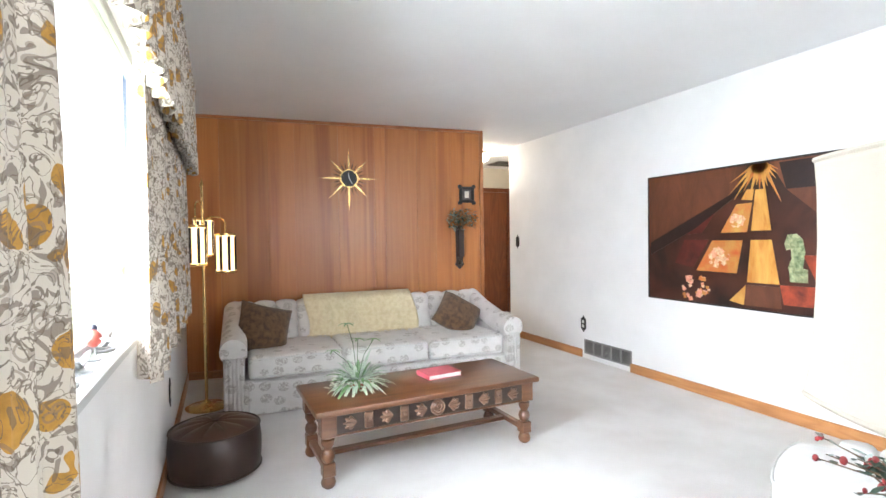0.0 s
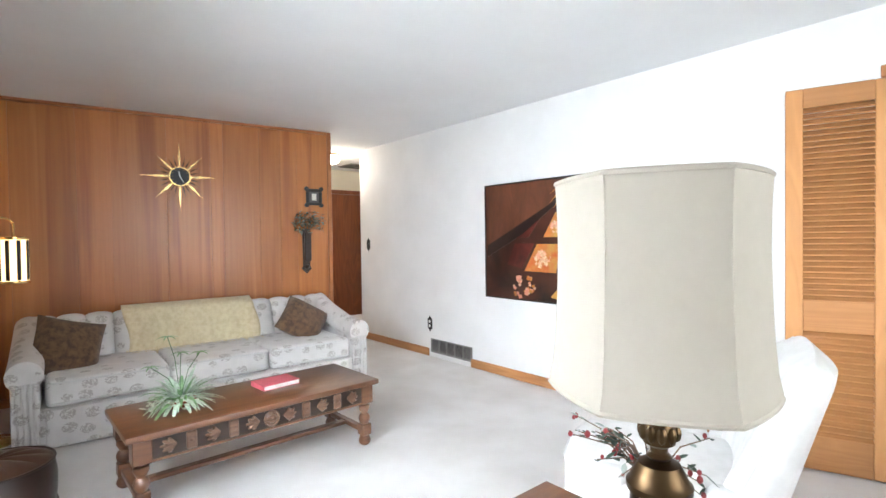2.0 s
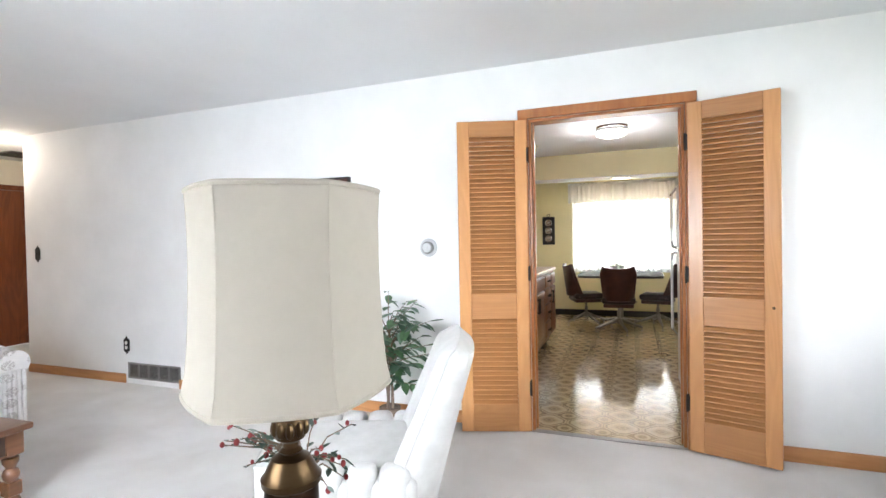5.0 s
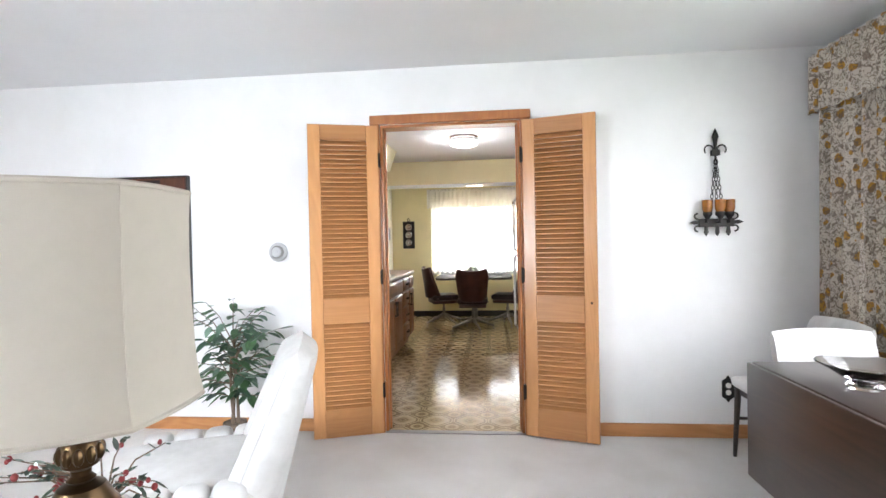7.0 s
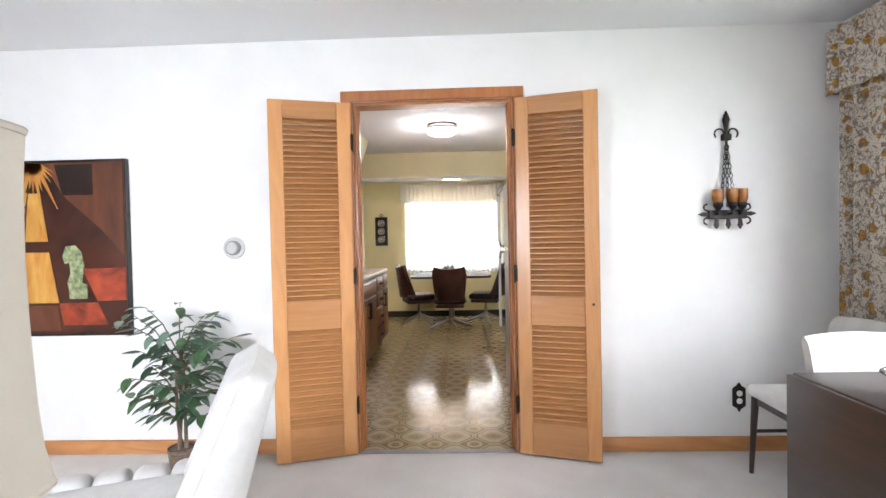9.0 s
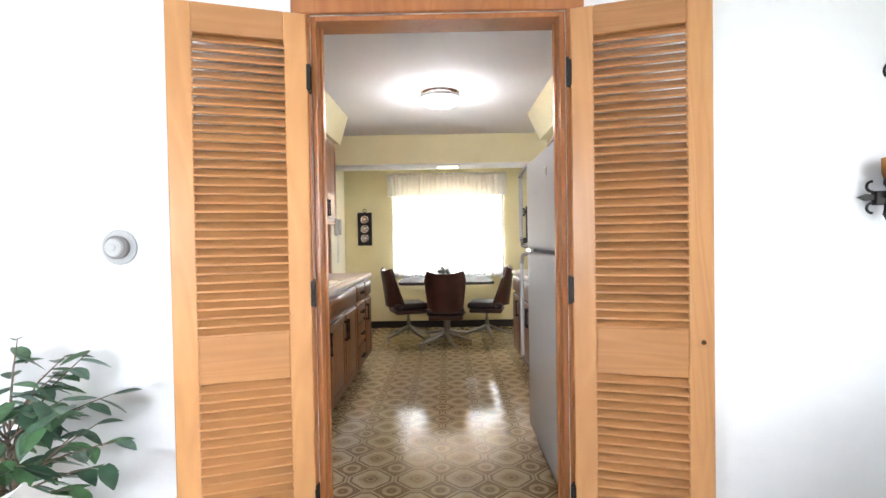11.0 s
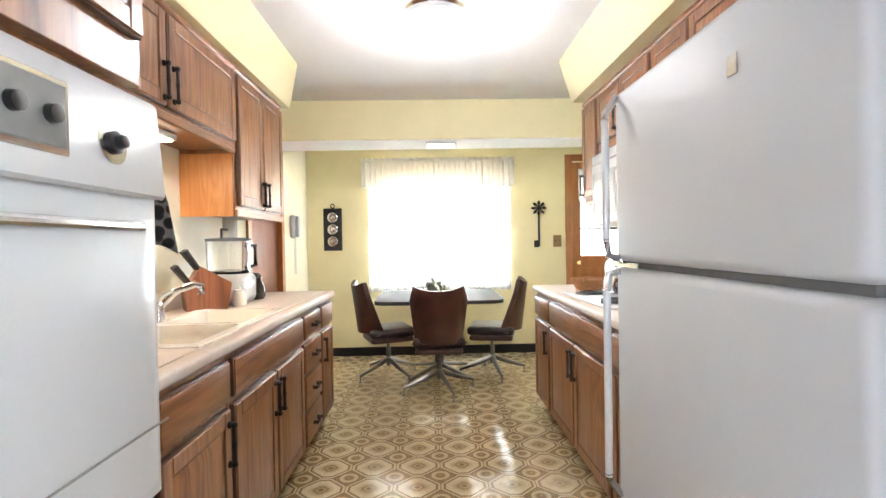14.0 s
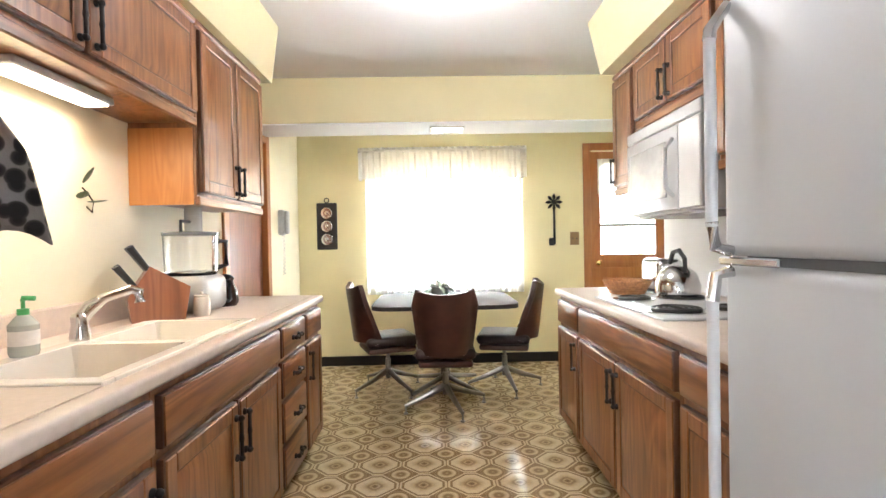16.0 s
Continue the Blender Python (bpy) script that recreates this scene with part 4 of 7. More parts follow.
# ---- hassock ----
ho = thing("hassock", pose(-0.212, 2.91, 0) @ Matrix.Diagonal((0.92, 0.92, 1.04, 1)), "round dark brown leather hassock beside the wall", "ottoman")
part("body", lathe(B(), [(0.20, 0.0), (0.243, 0.02), (0.252, 0.08), (0.255, 0.16), (0.245, 0.225), (0.235, 0.24)], seg=40), M_HASSOCK, ho)
M_HASSOCK_TOP = leather("hassock_top_leather", (0.06, 0.026, 0.016))
for i in range(10):
    a0 = i * math.tau / 10

    def wedge(u, v, a0=a0):
        a = a0 + u * math.tau / 10
        r = 0.243 * v
        return (r * math.cos(a), r * math.sin(a), 0.235 + 0.042 * (1 - v ** 3) * (0.75 + 0.25 * math.sin(math.pi * u)) - 0.012 * (1 - v) ** 6)
    bm = B()
    sheet(bm, wedge, 6, 12)
    part("wedge_panel", bm, M_HASSOCK_TOP, ho)
bm = B()
for z, r in ((0.238, 0.245), (0.03, 0.25)):
    tube(bm, [(r * math.cos(i * math.tau / 40), r * math.sin(i * math.tau / 40), z) for i in range(41)], 0.006, 6)
part("piping", bm, M_HASSOCK, ho)
part("button", ball(B(), (0, 0, 0.268), 0.018, 0.5), M_HASSOCK, ho)


# ---- pole lamp ----
def pole_lamp():
    L = thing("floor_lamp", pose(-0.285, 4.10, 0), "brass floor lamp with glowing cylinder shades", "floor lamp")
    part("base", lathe(B(), [(0.145, 0.0), (0.148, 0.012), (0.13, 0.022), (0.05, 0.03), (0.02, 0.045), (0.014, 0.06)], seg=32), M_GOLD, L)
    part("pole", cyl(B(), (0, 0, 0.05), (0, 0, 1.66), 0.011, seg=14), M_GOLD, L)
    part("finial", lathe(B(), [(0.011, 1.66), (0.018, 1.67), (0.008, 1.69), (0.003, 1.72)], seg=12), M_GOLD, L)
    for dx, dy, top, zc in ((-0.045, -0.09, 1.54, 1.36), (0.155, -0.02, 1.43, 1.30), (0.0, 0.16, 1.60, 1.42)):
        v = Vector((dx, dy, 0))
        pts = [(0, 0, top - 0.10)]
        for i in range(9):
            a = math.pi * i / 8
            q = v * (0.5 - 0.5 * math.cos(a))
            pts.append((q.x, q.y, top - 0.045 + 0.05 * math.sin(a)))
        pts.append((dx, dy, zc))
        part("arm", tube(B(), pts, 0.006, 8), M_GOLD, L)
        r, h = 0.072, 0.28
        sh = part("shade", lathe(B(), [(r, zc - h), (r, zc), (r - 0.004, zc), (r - 0.004, zc - h)], (dx, dy, 0), 28), M_SHADEGLOW, L, "glowing amber glass cylinder")
        for z in (zc, zc - h):
            bm = lathe(B(), [(r - 0.006, z - 0.008), (r + 0.004, z - 0.008), (r + 0.004, z + 0.008), (r - 0.006, z + 0.008)], (dx, dy, 0), 28)
            part("rim", bm, M_GOLD, sh)
        bm = B()
        for i in range(8):
            a = math.tau * i / 8 + 0.3
            cx, cy = dx + (r + 0.001) * math.cos(a), dy + (r + 0.001) * math.sin(a)
            bb = B()
            box(bb, -0.002, 0.002, -0.011, 0.011, zc - h + 0.012, zc - 0.012)
            bb.transform(Matrix.Translation((cx, cy, 0)) @ Matrix.Rotation(a, 4, "Z"))
            me = bpy.data.meshes.new("t")
            bb.to_mesh(me)
            bb.free()
            bm.from_mesh(me)
            bpy.data.meshes.remove(me)
        part("slats", bm, M_BLACK, sh, "dark bars on the lamp cylinder")


pole_lamp()


# ---- sunburst clock ----
def sunburst():
    c = thing("sunburst_clock", NORTH @ pose(-1.425, -0.012, 1.850), "brass sunburst wall clock with a black dial", "clock")
    rot = Euler((radians(90), 0, 0)).to_matrix().to_4x4()
    part("case", lathe(B(), [(0.085, 0.0), (0.09, 0.02), (0.088, 0.035), (0.078, 0.035), (0.076, 0.028)], m=rot, seg=36), M_GOLD, c)
    part("dial", lathe(B(), [(0.001, 0.0285), (0.0765, 0.0285), (0.0765, 0.03), (0.001, 0.03)], m=rot, seg=36), M_BLACK, c)
    for i in range(24):
        a = math.tau * i / 24
        L = 0.315 if i % 6 == 0 else (0.27 if i % 3 == 0 else 0.19)
        w = 0.010 if i % 3 == 0 else 0.005
        bm = B()
        pts = [(-w * 0.4, 0.07), (-w, 0.10 + 0.3 * (L - 0.1)), (-w * 0.25, L * 0.8), (0, L), (w * 0.25, L * 0.8), (w, 0.10 + 0.3 * (L - 0.1)), (w * 0.4, 0.07)]
        prism(bm, pts, 1, -0.016, -0.010)
        bm.transform(Matrix.Rotation(a + 1.5708 - 1.5708, 4, "Y"))
        part("ray", bm, M_GOLD if i % 3 == 0 else M_BRASS, c)
    for a, L, w in ((-8, 0.045, 0.006), (150, 0.058, 0.005)):
        bm = box(B(), -w / 2, w / 2, -0.034, -0.032, -0.008, L)
        bm.transform(Matrix.Rotation(radians(a), 4, "Y"))
        part("hand", bm, M_PAPER, c)
    for i in range(12):
        a = math.tau * i / 12
        part("hour_dot", ball(B(), (0.064 * math.sin(a), -0.0305, 0.064 * math.cos(a)), 0.0035, 1, 6, 4), M_GOLD, c)


sunburst()

# ---- little frame and wall planter ----
fr = thing("picture_frame", NORTH @ pose(-0.183, -0.004, 1.712), "small black scalloped frame on the panelling", "picture frame")
bm = B()
for a, b, c, d in ((-0.085, 0.085, 0.055, 0.085), (-0.085, 0.085, -0.085, -0.055), (-0.085, -0.05, -0.055, 0.055), (0.05, 0.085, -0.055, 0.055)):
    box(bm, a, b, -0.022, 0.0, c, d, 0.006)
for sx in (-1, 1):
    for sz in (-1, 1):
        cyl(bm, (sx * 0.078, -0.02, sz * 0.085), (sx * 0.078, 0, sz * 0.085), 0.022, seg=14)
part("frame", bm, M_BLACK, fr)
part("mat", box(B(), -0.05, 0.05, -0.010, -0.006, -0.055, 0.055), plain("dark_mat", (0.10, 0.09, 0.09)), fr)
part("print", box(B(), -0.024, 0.024, -0.0125, -0.0105, -0.035, 0.035), M_PAPER, fr)


def wall_planter():
    p = thing("wall_planter", NORTH @ pose(-0.274, -0.004, 0.942), "dark wooden wall pocket holding small leafy greenery", "planter")
    bm = B()
    prism(bm, [(-0.035, 0.06), (-0.04, 0.44), (0.04, 0.44), (0.035, 0.06), (0.05, 0.03), (0.02, 0.0), (0, -0.02), (-0.02, 0.0), (-0.05, 0.03)], 1, -0.02, 0.0)
    part("backboard", bm, M_DARKWOOD, p)
    part("pocket", box(B(), -0.032, 0.032, -0.075, -0.021, 0.11, 0.40, 0.006), M_DARKWOOD, p)
    part("bottom_knob", ball(B(), (0, -0.03, 0.05), 0.025), M_DARKWOOD, p)
    rng = random.Random(6)
    bm, b2 = B(), B()
    for i in range(260):
        a = rng.uniform(0, 6.28)
        r = 0.165 * math.sqrt(rng.random())
        c = (r * math.cos(a), -0.06 - rng.uniform(-0.04, 0.09), 0.50 + r * 0.55 * math.sin(a) + rng.uniform(-0.04, 0.05))
        blade(bm if i % 3 else b2, c, (rng.uniform(-1, 1), rng.uniform(-1, 0.2), rng.uniform(-0.5, 0.8)), rng.uniform(0.03, 0.05), 0.011, 0.012, 3)
    st = B()
    for i in range(10):
        a = rng.uniform(0.3, 2.8)
        tube(st, [(0, -0.05, 0.38), (0.05 * math.cos(a), -0.06, 0.45), (0.14 * math.cos(a), -0.07, 0.46 + 0.12 * math.sin(a))], 0.002, 4)
    part("leaves", bm, plain("grey_leaf", (0.07, 0.10, 0.07), 0.5, 0.35, 40), p)
    part("pale_leaves", b2, plain("silver_leaf", (0.30, 0.33, 0.28), 0.5, 0.3, 40), p)
    part("stem", st, M_STEM, p)


wall_planter()

# ---- painting ----
def painting():
    p = thing("painting", pose(XE - 0.004, 3.157, 0.716), "large abstract painting of a chessboard with a horse piece", "painting")
    W, Hh = 1.528, 1.028

    def flat(name, pts, mat, lift, label=""):
        bm = prism(B(), [(-u * W, v * Hh) for u, v in pts], 0, -0.030 - lift, -0.028)
        part(name, bm, mat, p, label)

    n = Nodes("painted_ground")
    v = n.coords((1, 1, 1))
    col = n.ramp(n.noise(v, 2.2, 3, 0.5, 0.6), [(0.36, (0.012, 0.006, 0.005)), (0.5, (0.045, 0.014, 0.009)), (0.68, (0.07, 0.02, 0.012))])
    ground = n.finish(col, 0.35, bump=n.noise(v, 60), depth=0.001)

    def daub(name, c1, c2, sc=14, st=(1, 1, 0.25)):
        n = Nodes(name)
        v = n.coords(st)
        return n.finish(n.ramp(n.noise(v, sc, 5, 0.65, 0.5), [(0.3, c1), (0.7, c2)]), 0.4, bump=n.noise(v, 70), depth=0.0015)

    gold = daub("gold_daub", (0.42, 0.15, 0.02), (0.62, 0.36, 0.09))
    red = daub("red_daub", (0.10, 0.012, 0.008), (0.42, 0.07, 0.025), 7, (1, 1, 1))
    maroon = daub("maroon_daub", (0.03, 0.006, 0.005), (0.14, 0.02, 0.014), 6, (1, 1, 1))
    orange = daub("orange_daub", (0.45, 0.09, 0.02), (0.45, 0.27, 0.06), 8, (1, 1, 1))
    brown = daub("brown_daub", (0.06, 0.02, 0.011), (0.15, 0.05, 0.024), 6)
    cream = daub("cream_daub", (0.40, 0.13, 0.07), (0.75, 0.62, 0.42), 38, (1, 1, 1))
    black = daub("black_daub", (0.006, 0.004, 0.004), (0.02, 0.009, 0.008), 5, (1, 1, 1))
    green = daub("green_daub", (0.05, 0.10, 0.035), (0.42, 0.46, 0.26), 30, (1, 1, 1))
    part("canvas", box(B(), -0.028, 0, -W + 0.008, -0.008, 0.008, Hh - 0.008), ground, p)
    bm = B()
    for a, b, c, d in ((-W, 0, 0, 0.010), (-W, 0, Hh - 0.010, Hh), (-W, -W + 0.010, 0.010, Hh - 0.010), (-0.010, 0, 0.010, Hh - 0.010)):
        box(bm, -0.036, 0.0, a, b, c, d, 0.002)
    part("frame", bm, M_BLACK, p)
    flat("painted_field", [(0.01, 0.985), (0.58, 0.985), (0.50, 0.80), (0.25, 0.60), (0.01, 0.42)], brown, 0.001)
    flat("painted_field", [(0.68, 0.985), (0.985, 0.985), (0.985, 0.45), (0.90, 0.60), (0.75, 0.80)], brown, 0.001)
    flat("painted_square", [(0.75, 0.80), (0.87, 0.80), (0.87, 0.975), (0.72, 0.975)], black, 0.0018)
    flat("painted_square", [(0.07, 0.42), (0.26, 0.60), (0.42, 0.68), (0.34, 0.53), (0.20, 0.52)], maroon, 0.0018)
    flat("painted_square", [(0.18, 0.30), (0.24, 0.48), (0.38, 0.48), (0.29, 0.27)], maroon, 0.0018)
    flat("painted_square", [(0.615, 0.815), (0.66, 0.815), (0.685, 0.54), (0.596, 0.54)], gold, 0.0022)
    flat("painted_square", [(0.594, 0.478), (0.687, 0.478), (0.721, 0.188), (0.576, 0.188)], gold, 0.0022)
    flat("painted_square", [(0.40, 0.475), (0.555, 0.475), (0.525, 0.245), (0.31, 0.25)], orange, 0.0022)
    flat("painted_square", [(0.525, 0.725), (0.60, 0.73), (0.575, 0.53), (0.445, 0.53)], orange, 0.0022)
    flat("painted_square", [(0.575, 0.82), (0.61, 0.82), (0.60, 0.745), (0.55, 0.755)], gold, 0.0022)
    flat("painted_square", [(0.818, 0.38), (0.988, 0.385), (0.988, 0.20), (0.875, 0.195)], red, 0.0022)
    flat("painted_square", [(0.723, 0.185), (0.875, 0.187), (0.915, 0.06), (0.74, 0.06)], red, 0.0022)
    flat("painted_square", [(0.57, 0.17), (0.72, 0.17), (0.73, 0.03), (0.565, 0.03)], brown, 0.0022)
    flat("painted_square", [(0.49, 0.05), (0.57, 0.17), (0.56, 0.03)], gold, 0.0022)
    rng = random.Random(5)
    for i in range(13):
        a = -1.15 + 2.3 * i / 12 + rng.uniform(-0.05, 0.05)
        L = rng.uniform(0.10, 0.27)
        u, v = 0.635 + 0.02 * (i - 6) / 6, 0.985
        e = (u + 0.62 * L * math.sin(a), v - L * math.cos(a) * 1.2)
        flat("painted_ray", [(u - 0.012, v), (u + 0.012, v), e], gold if i % 3 else orange, 0.0026)
    flat("painted_shadow", [(0.60, 0.86), (0.50, 0.80), (0.02, 0.46), (0.02, 0.36), (0.30, 0.56)], black, 0.0024)
    pink = daub("pink_daub", (0.50, 0.16, 0.10), (0.80, 0.45, 0.32), 40, (1, 1, 1))
    for cu, cv, r in ((0.30, 0.11, 0.085), (0.43, 0.36, 0.055), (0.525, 0.61, 0.035)):
        for k in range(34):
            a, q = rng.uniform(0, math.tau), r * math.sqrt(rng.random())
            u, v, e, g = cu + q * math.cos(a), cv + q * 1.2 * math.sin(a), rng.uniform(0.008, 0.018), rng.uniform(0, 3)
            flat("painted_petal", [(u + e * math.cos(g + j * 1.57), v + 1.3 * e * math.sin(g + j * 1.57)) for j in range(4)], rng.choice((cream, cream, pink, orange)), 0.003 + 0.00004 * k)
    flat("painted_horse", [(0.765, 0.21), (0.835, 0.21), (0.835, 0.29), (0.815, 0.30), (0.825, 0.40), (0.815, 0.48), (0.79, 0.515), (0.755, 0.51), (0.742, 0.45), (0.75, 0.41), (0.768, 0.42), (0.772, 0.36), (0.757, 0.30), (0.762, 0.28)], green, 0.003)


painting()

# ---- wall fittings ----
vt = thing("floor_vent", pose(XE - 0.001, 4.025, 0.05), "grey metal wall register with five openings", "vent")
bm = B()
VW, VH = 0.64, 0.145
box(bm, -0.012, 0, -VW, 0, 0, 0.018, 0.002), box(bm, -0.012, 0, -VW, 0, VH - 0.018, VH, 0.002)
for i in range(6):
    y = -i * (VW - 0.02) / 5
    box(bm, -0.011, 0, y - 0.02, y, 0.018, VH - 0.018, 0.002)
part("frame", bm, M_GREYMETAL, vt)
part("backing", box(B(), -0.003, -0.001, -VW + 0.01, -0.01, 0.01, VH - 0.01), M_BLACK, vt)
for k in range(9):
    part("slat", box(B(), -0.009, -0.003, -VW + 0.015, -0.015, 0.022 + k * 0.0115, 0.026 + k * 0.0115), M_GREYMETAL, vt)


def wall_plate(name, m, label, sockets):
    p = thing(name, m, label, "outlet" if sockets else "switch", "black wall plates")
    prism(bm := B(), [(-0.036, -0.05), (-0.036, 0.05), (-0.012, 0.066), (0, 0.085), (0.012, 0.066), (0.036, 0.05), (0.036, -0.05), (0.012, -0.066), (0, -0.085), (-0.012, -0.066)], 1, -0.006, 0.0)
    part("plate", bm, M_IRON, p)
    if sockets:
        for z in (-0.022, 0.022):
            part("socket", lathe(B(), [(0.016, 0), (0.017, 0.003), (0.014, 0.005)], m=Matrix.Translation((0, -0.006, z)) @ Euler((radians(90), 0, 0)).to_matrix().to_4x4(), seg=16), M_PAPER, p)
    else:
        part("toggle", box(B(), -0.004, 0.004, -0.016, -0.006, -0.006, 0.010, 0.002), M_BLACK, p)


EAST = (0, 0, -90)
wall_plate("outlet", pose(XE - 0.001, 4.043, 0.35, *EAST), "black scalloped outlet plate above the vent", True)
wall_plate("outlet", pose(XE - 0.001, -1.867, 0.307, *EAST), "black scalloped outlet plate beside the dining chair", True)
wall_plate("outlet", pose(XW + 0.001, 3.3, 0.36, 0, 0, 90), "black scalloped outlet plate by the window", True)
wall_plate("light_switch", pose(XE - 0.001, 5.27, 1.20, *EAST), "black scalloped switch plate near the hall", False)

th_ = thing("thermostat", pose(XE - 0.001, 1.015, 1.211, *EAST), "round white thermostat on the wall", "thermostat")
rot90 = Euler((radians(90), 0, 0)).to_matrix().to_4x4()
part("plate", lathe(B(), [(0.064, 0), (0.064, 0.006), (0.060, 0.009)], m=rot90, seg=36), M_WHITE, th_)
part("body", lathe(B(), [(0.042, 0.009), (0.043, 0.026), (0.036, 0.034)], m=rot90, seg=32), M_GREYMETAL, th_)
part("dial", lathe(B(), [(0.034, 0.033), (0.03, 0.042), (0.012, 0.043), (0.01, 0.046), (0.004, 0.046)], m=rot90, seg=28), M_WHITE, th_)


def sconce():
    s = thing("wall_sconce", pose(XE - 0.001, -1.80, 1.345, *EAST), "black iron sconce with amber glass candles on chains", "sconce")
    bm = box(B(), -0.105, 0.105, -0.035, -0.01, -0.028, 0.022, 0.004)
    for sx in (-1, 1):
        prism(bm, [(sx * 0.105, -0.010), (sx * 0.105, 0.010), (sx * 0.130, 0.012), (sx * 0.160, 0.0), (sx * 0.130, -0.012)], 1, -0.028, -0.016)
        for sz in (-1, 1):
            tube(bm, [(sx * (0.108 + 0.020 * math.sin(a)), -0.022, sz * (0.020 + 0.018 * (1 - math.cos(a)))) for a in [math.pi * k / 8 for k in range(9)]], 0.005, 6)
    part("bar", bm, M_IRON, s)
    for xx in (-0.065, 0.0, 0.065):
        y = -0.055 if xx else -0.08
        bm = tube(B(), [(xx, -0.03, 0.0), (xx, y, 0.0), (xx, y, 0.055)], 0.008, 8)
        lathe(bm, [(0.010, 0.02), (0.026, 0.045), (0.024, 0.062)], (xx, y, 0), 14)
        prism(bm, [(xx - 0.010, -0.05), (xx - 0.014, -0.062), (xx, -0.085), (xx + 0.014, -0.062), (xx + 0.010, -0.05), (xx + 0.008, -0.02), (xx - 0.008, -0.02)], 1, -0.04, -0.03)
        part("candle_holder", bm, M_IRON, s)
        part("glass_cup", lathe(B(), [(0.022, 0.056), (0.030, 0.085), (0.031, 0.135), (0.028, 0.135), (0.027, 0.088), (0.018, 0.06)], (xx, y, 0), 18), AMBER, s, "amber glass cup")
    bm = lathe(B(), [(0.006, 0.44), (0.014, 0.505), (0.020, 0.525), (0.012, 0.55), (0.003, 0.575)], (0, -0.02, 0), 10)
    box(bm, -0.024, 0.024, -0.035, -0.005, 0.41, 0.445, 0.003)
    for sx in (-1, 1):
        tube(bm, [(sx * (0.012 + 0.026 * (1 - math.cos(a))), -0.02, 0.447 + 0.028 * math.sin(a)) for a in [math.pi * k / 8 for k in range(11)]], 0.005, 6)
    part("finial", bm, M_IRON, s)
    for x1 in (-0.055, 0.0, 0.055):
        bm = B()
        n = 14
        for k in range(n):
            t = (k + 0.5) / n
            c = Vector((x1 * t * 0.7, -0.022 - 0.01 * t, 0.41 - 0.37 * t))
            w = 0.008
            ring = [(c.x + (w * math.cos(a) if k % 2 else 0), c.y + (0 if k % 2 else w * math.cos(a)), c.z + 0.016 * math.sin(a)) for a in [math.tau * q / 8 for q in range(9)]]
            tube(bm, ring, 0.0025, 5)
        part("chain", bm, M_IRON, s)


AMBER = plain("amber_glass", (0.42, 0.16, 0.025), 0.25, 0.2, 30, Transmission_Weight=0.35)
sconce()


# ---- ficus ----
def ficus():
    f = thing("ficus_tree", pose(2.98, 1.212, 0), "artificial ficus with many green leaves in a woven pot", "plant")
    bm = lathe(B(), [(0.050, 0), (0.056, 0.015), (0.066, 0.12), (0.072, 0.15), (0.065, 0.15), (0.055, 0.11)], seg=24)
    pot = part("pot", bm, plain("wicker", (0.14, 0.10, 0.075), 0.8, 0.4, 60), f)
    bm = B()
    for k in range(9):
        lathe(bm, [(0.053 + 0.0018 * k, 0.010 + 0.015 * k), (0.058 + 0.0018 * k, 0.017 + 0.015 * k), (0.053 + 0.0018 * k, 0.024 + 0.015 * k)], seg=24)
    part("weave", bm, plain("wicker_strand", (0.20, 0.15, 0.11), 0.8, 0.4, 80), pot)
    part("soil", lathe(B(), [(0.001, 0.13), (0.060, 0.13), (0.060, 0.136), (0.001, 0.138)], seg=20), plain("moss", (0.03, 0.022, 0.015), 0.95), f)
    rng = random.Random(17)
    tr, lf, lf2, lf3 = B(), B(), B(), B()
    for k in range(3):
        a = k * 2.1
        tube(tr, [(0.02 * math.cos(a + z * 5), 0.02 * math.sin(a + z * 5), z) for z in [0.12 + 0.055 * i for i in range(10)]], [0.011 - 0.0006 * i for i in range(10)], 7)
    tips = []
    for i in range(40):
        z0 = rng.uniform(0.30, 0.66)
        a = rng.uniform(0, 6.28)
        L = rng.uniform(0.10, 0.30) * (1.0 if z0 < 0.6 else 0.6)
        rise = rng.uniform(0.02, 0.22) if z0 < 0.55 else rng.uniform(0.1, 0.30)
        ex = min(L * math.cos(a), 0.17)
        p = [Vector((0, 0, z0)), Vector((ex * 0.5, L * 0.5 * math.sin(a), z0 + rise * 0.65)), Vector((ex, L * math.sin(a), z0 + rise))]
        tube(tr, p, [0.004, 0.003, 0.0015], 5)
        for q in range(7):
            s = 0.25 + 0.75 * q / 6
            c = p[0].lerp(p[1], min(1, s * 2)) if s < 0.5 else p[1].lerp(p[2], (s - 0.5) * 2)
            b = a + rng.uniform(-1.6, 1.6)
            d = Vector((math.cos(b), math.sin(b), rng.uniform(-0.5, 0.35)))
            if c.x + d.x * 0.08 > 0.2:
                d.x = -abs(d.x)
            blade((lf, lf2, lf3)[rng.choice((0, 0, 1, 1, 2))], c, d, rng.uniform(0.07, 0.105), rng.uniform(0.019, 0.028), rng.uniform(0.01, 0.04), 5)
    part("trunk", tr, M_STEM, f)
    part("leaves", lf, M_LEAF, f)
    part("dark_leaves", lf2, plain("deep_leaf", (0.035, 0.085, 0.045), 0.4, 0.3, 30), f)
    part("pale_leaves", lf3, plain("blue_leaf", (0.13, 0.21, 0.15), 0.4, 0.3, 30), f)


ficus()


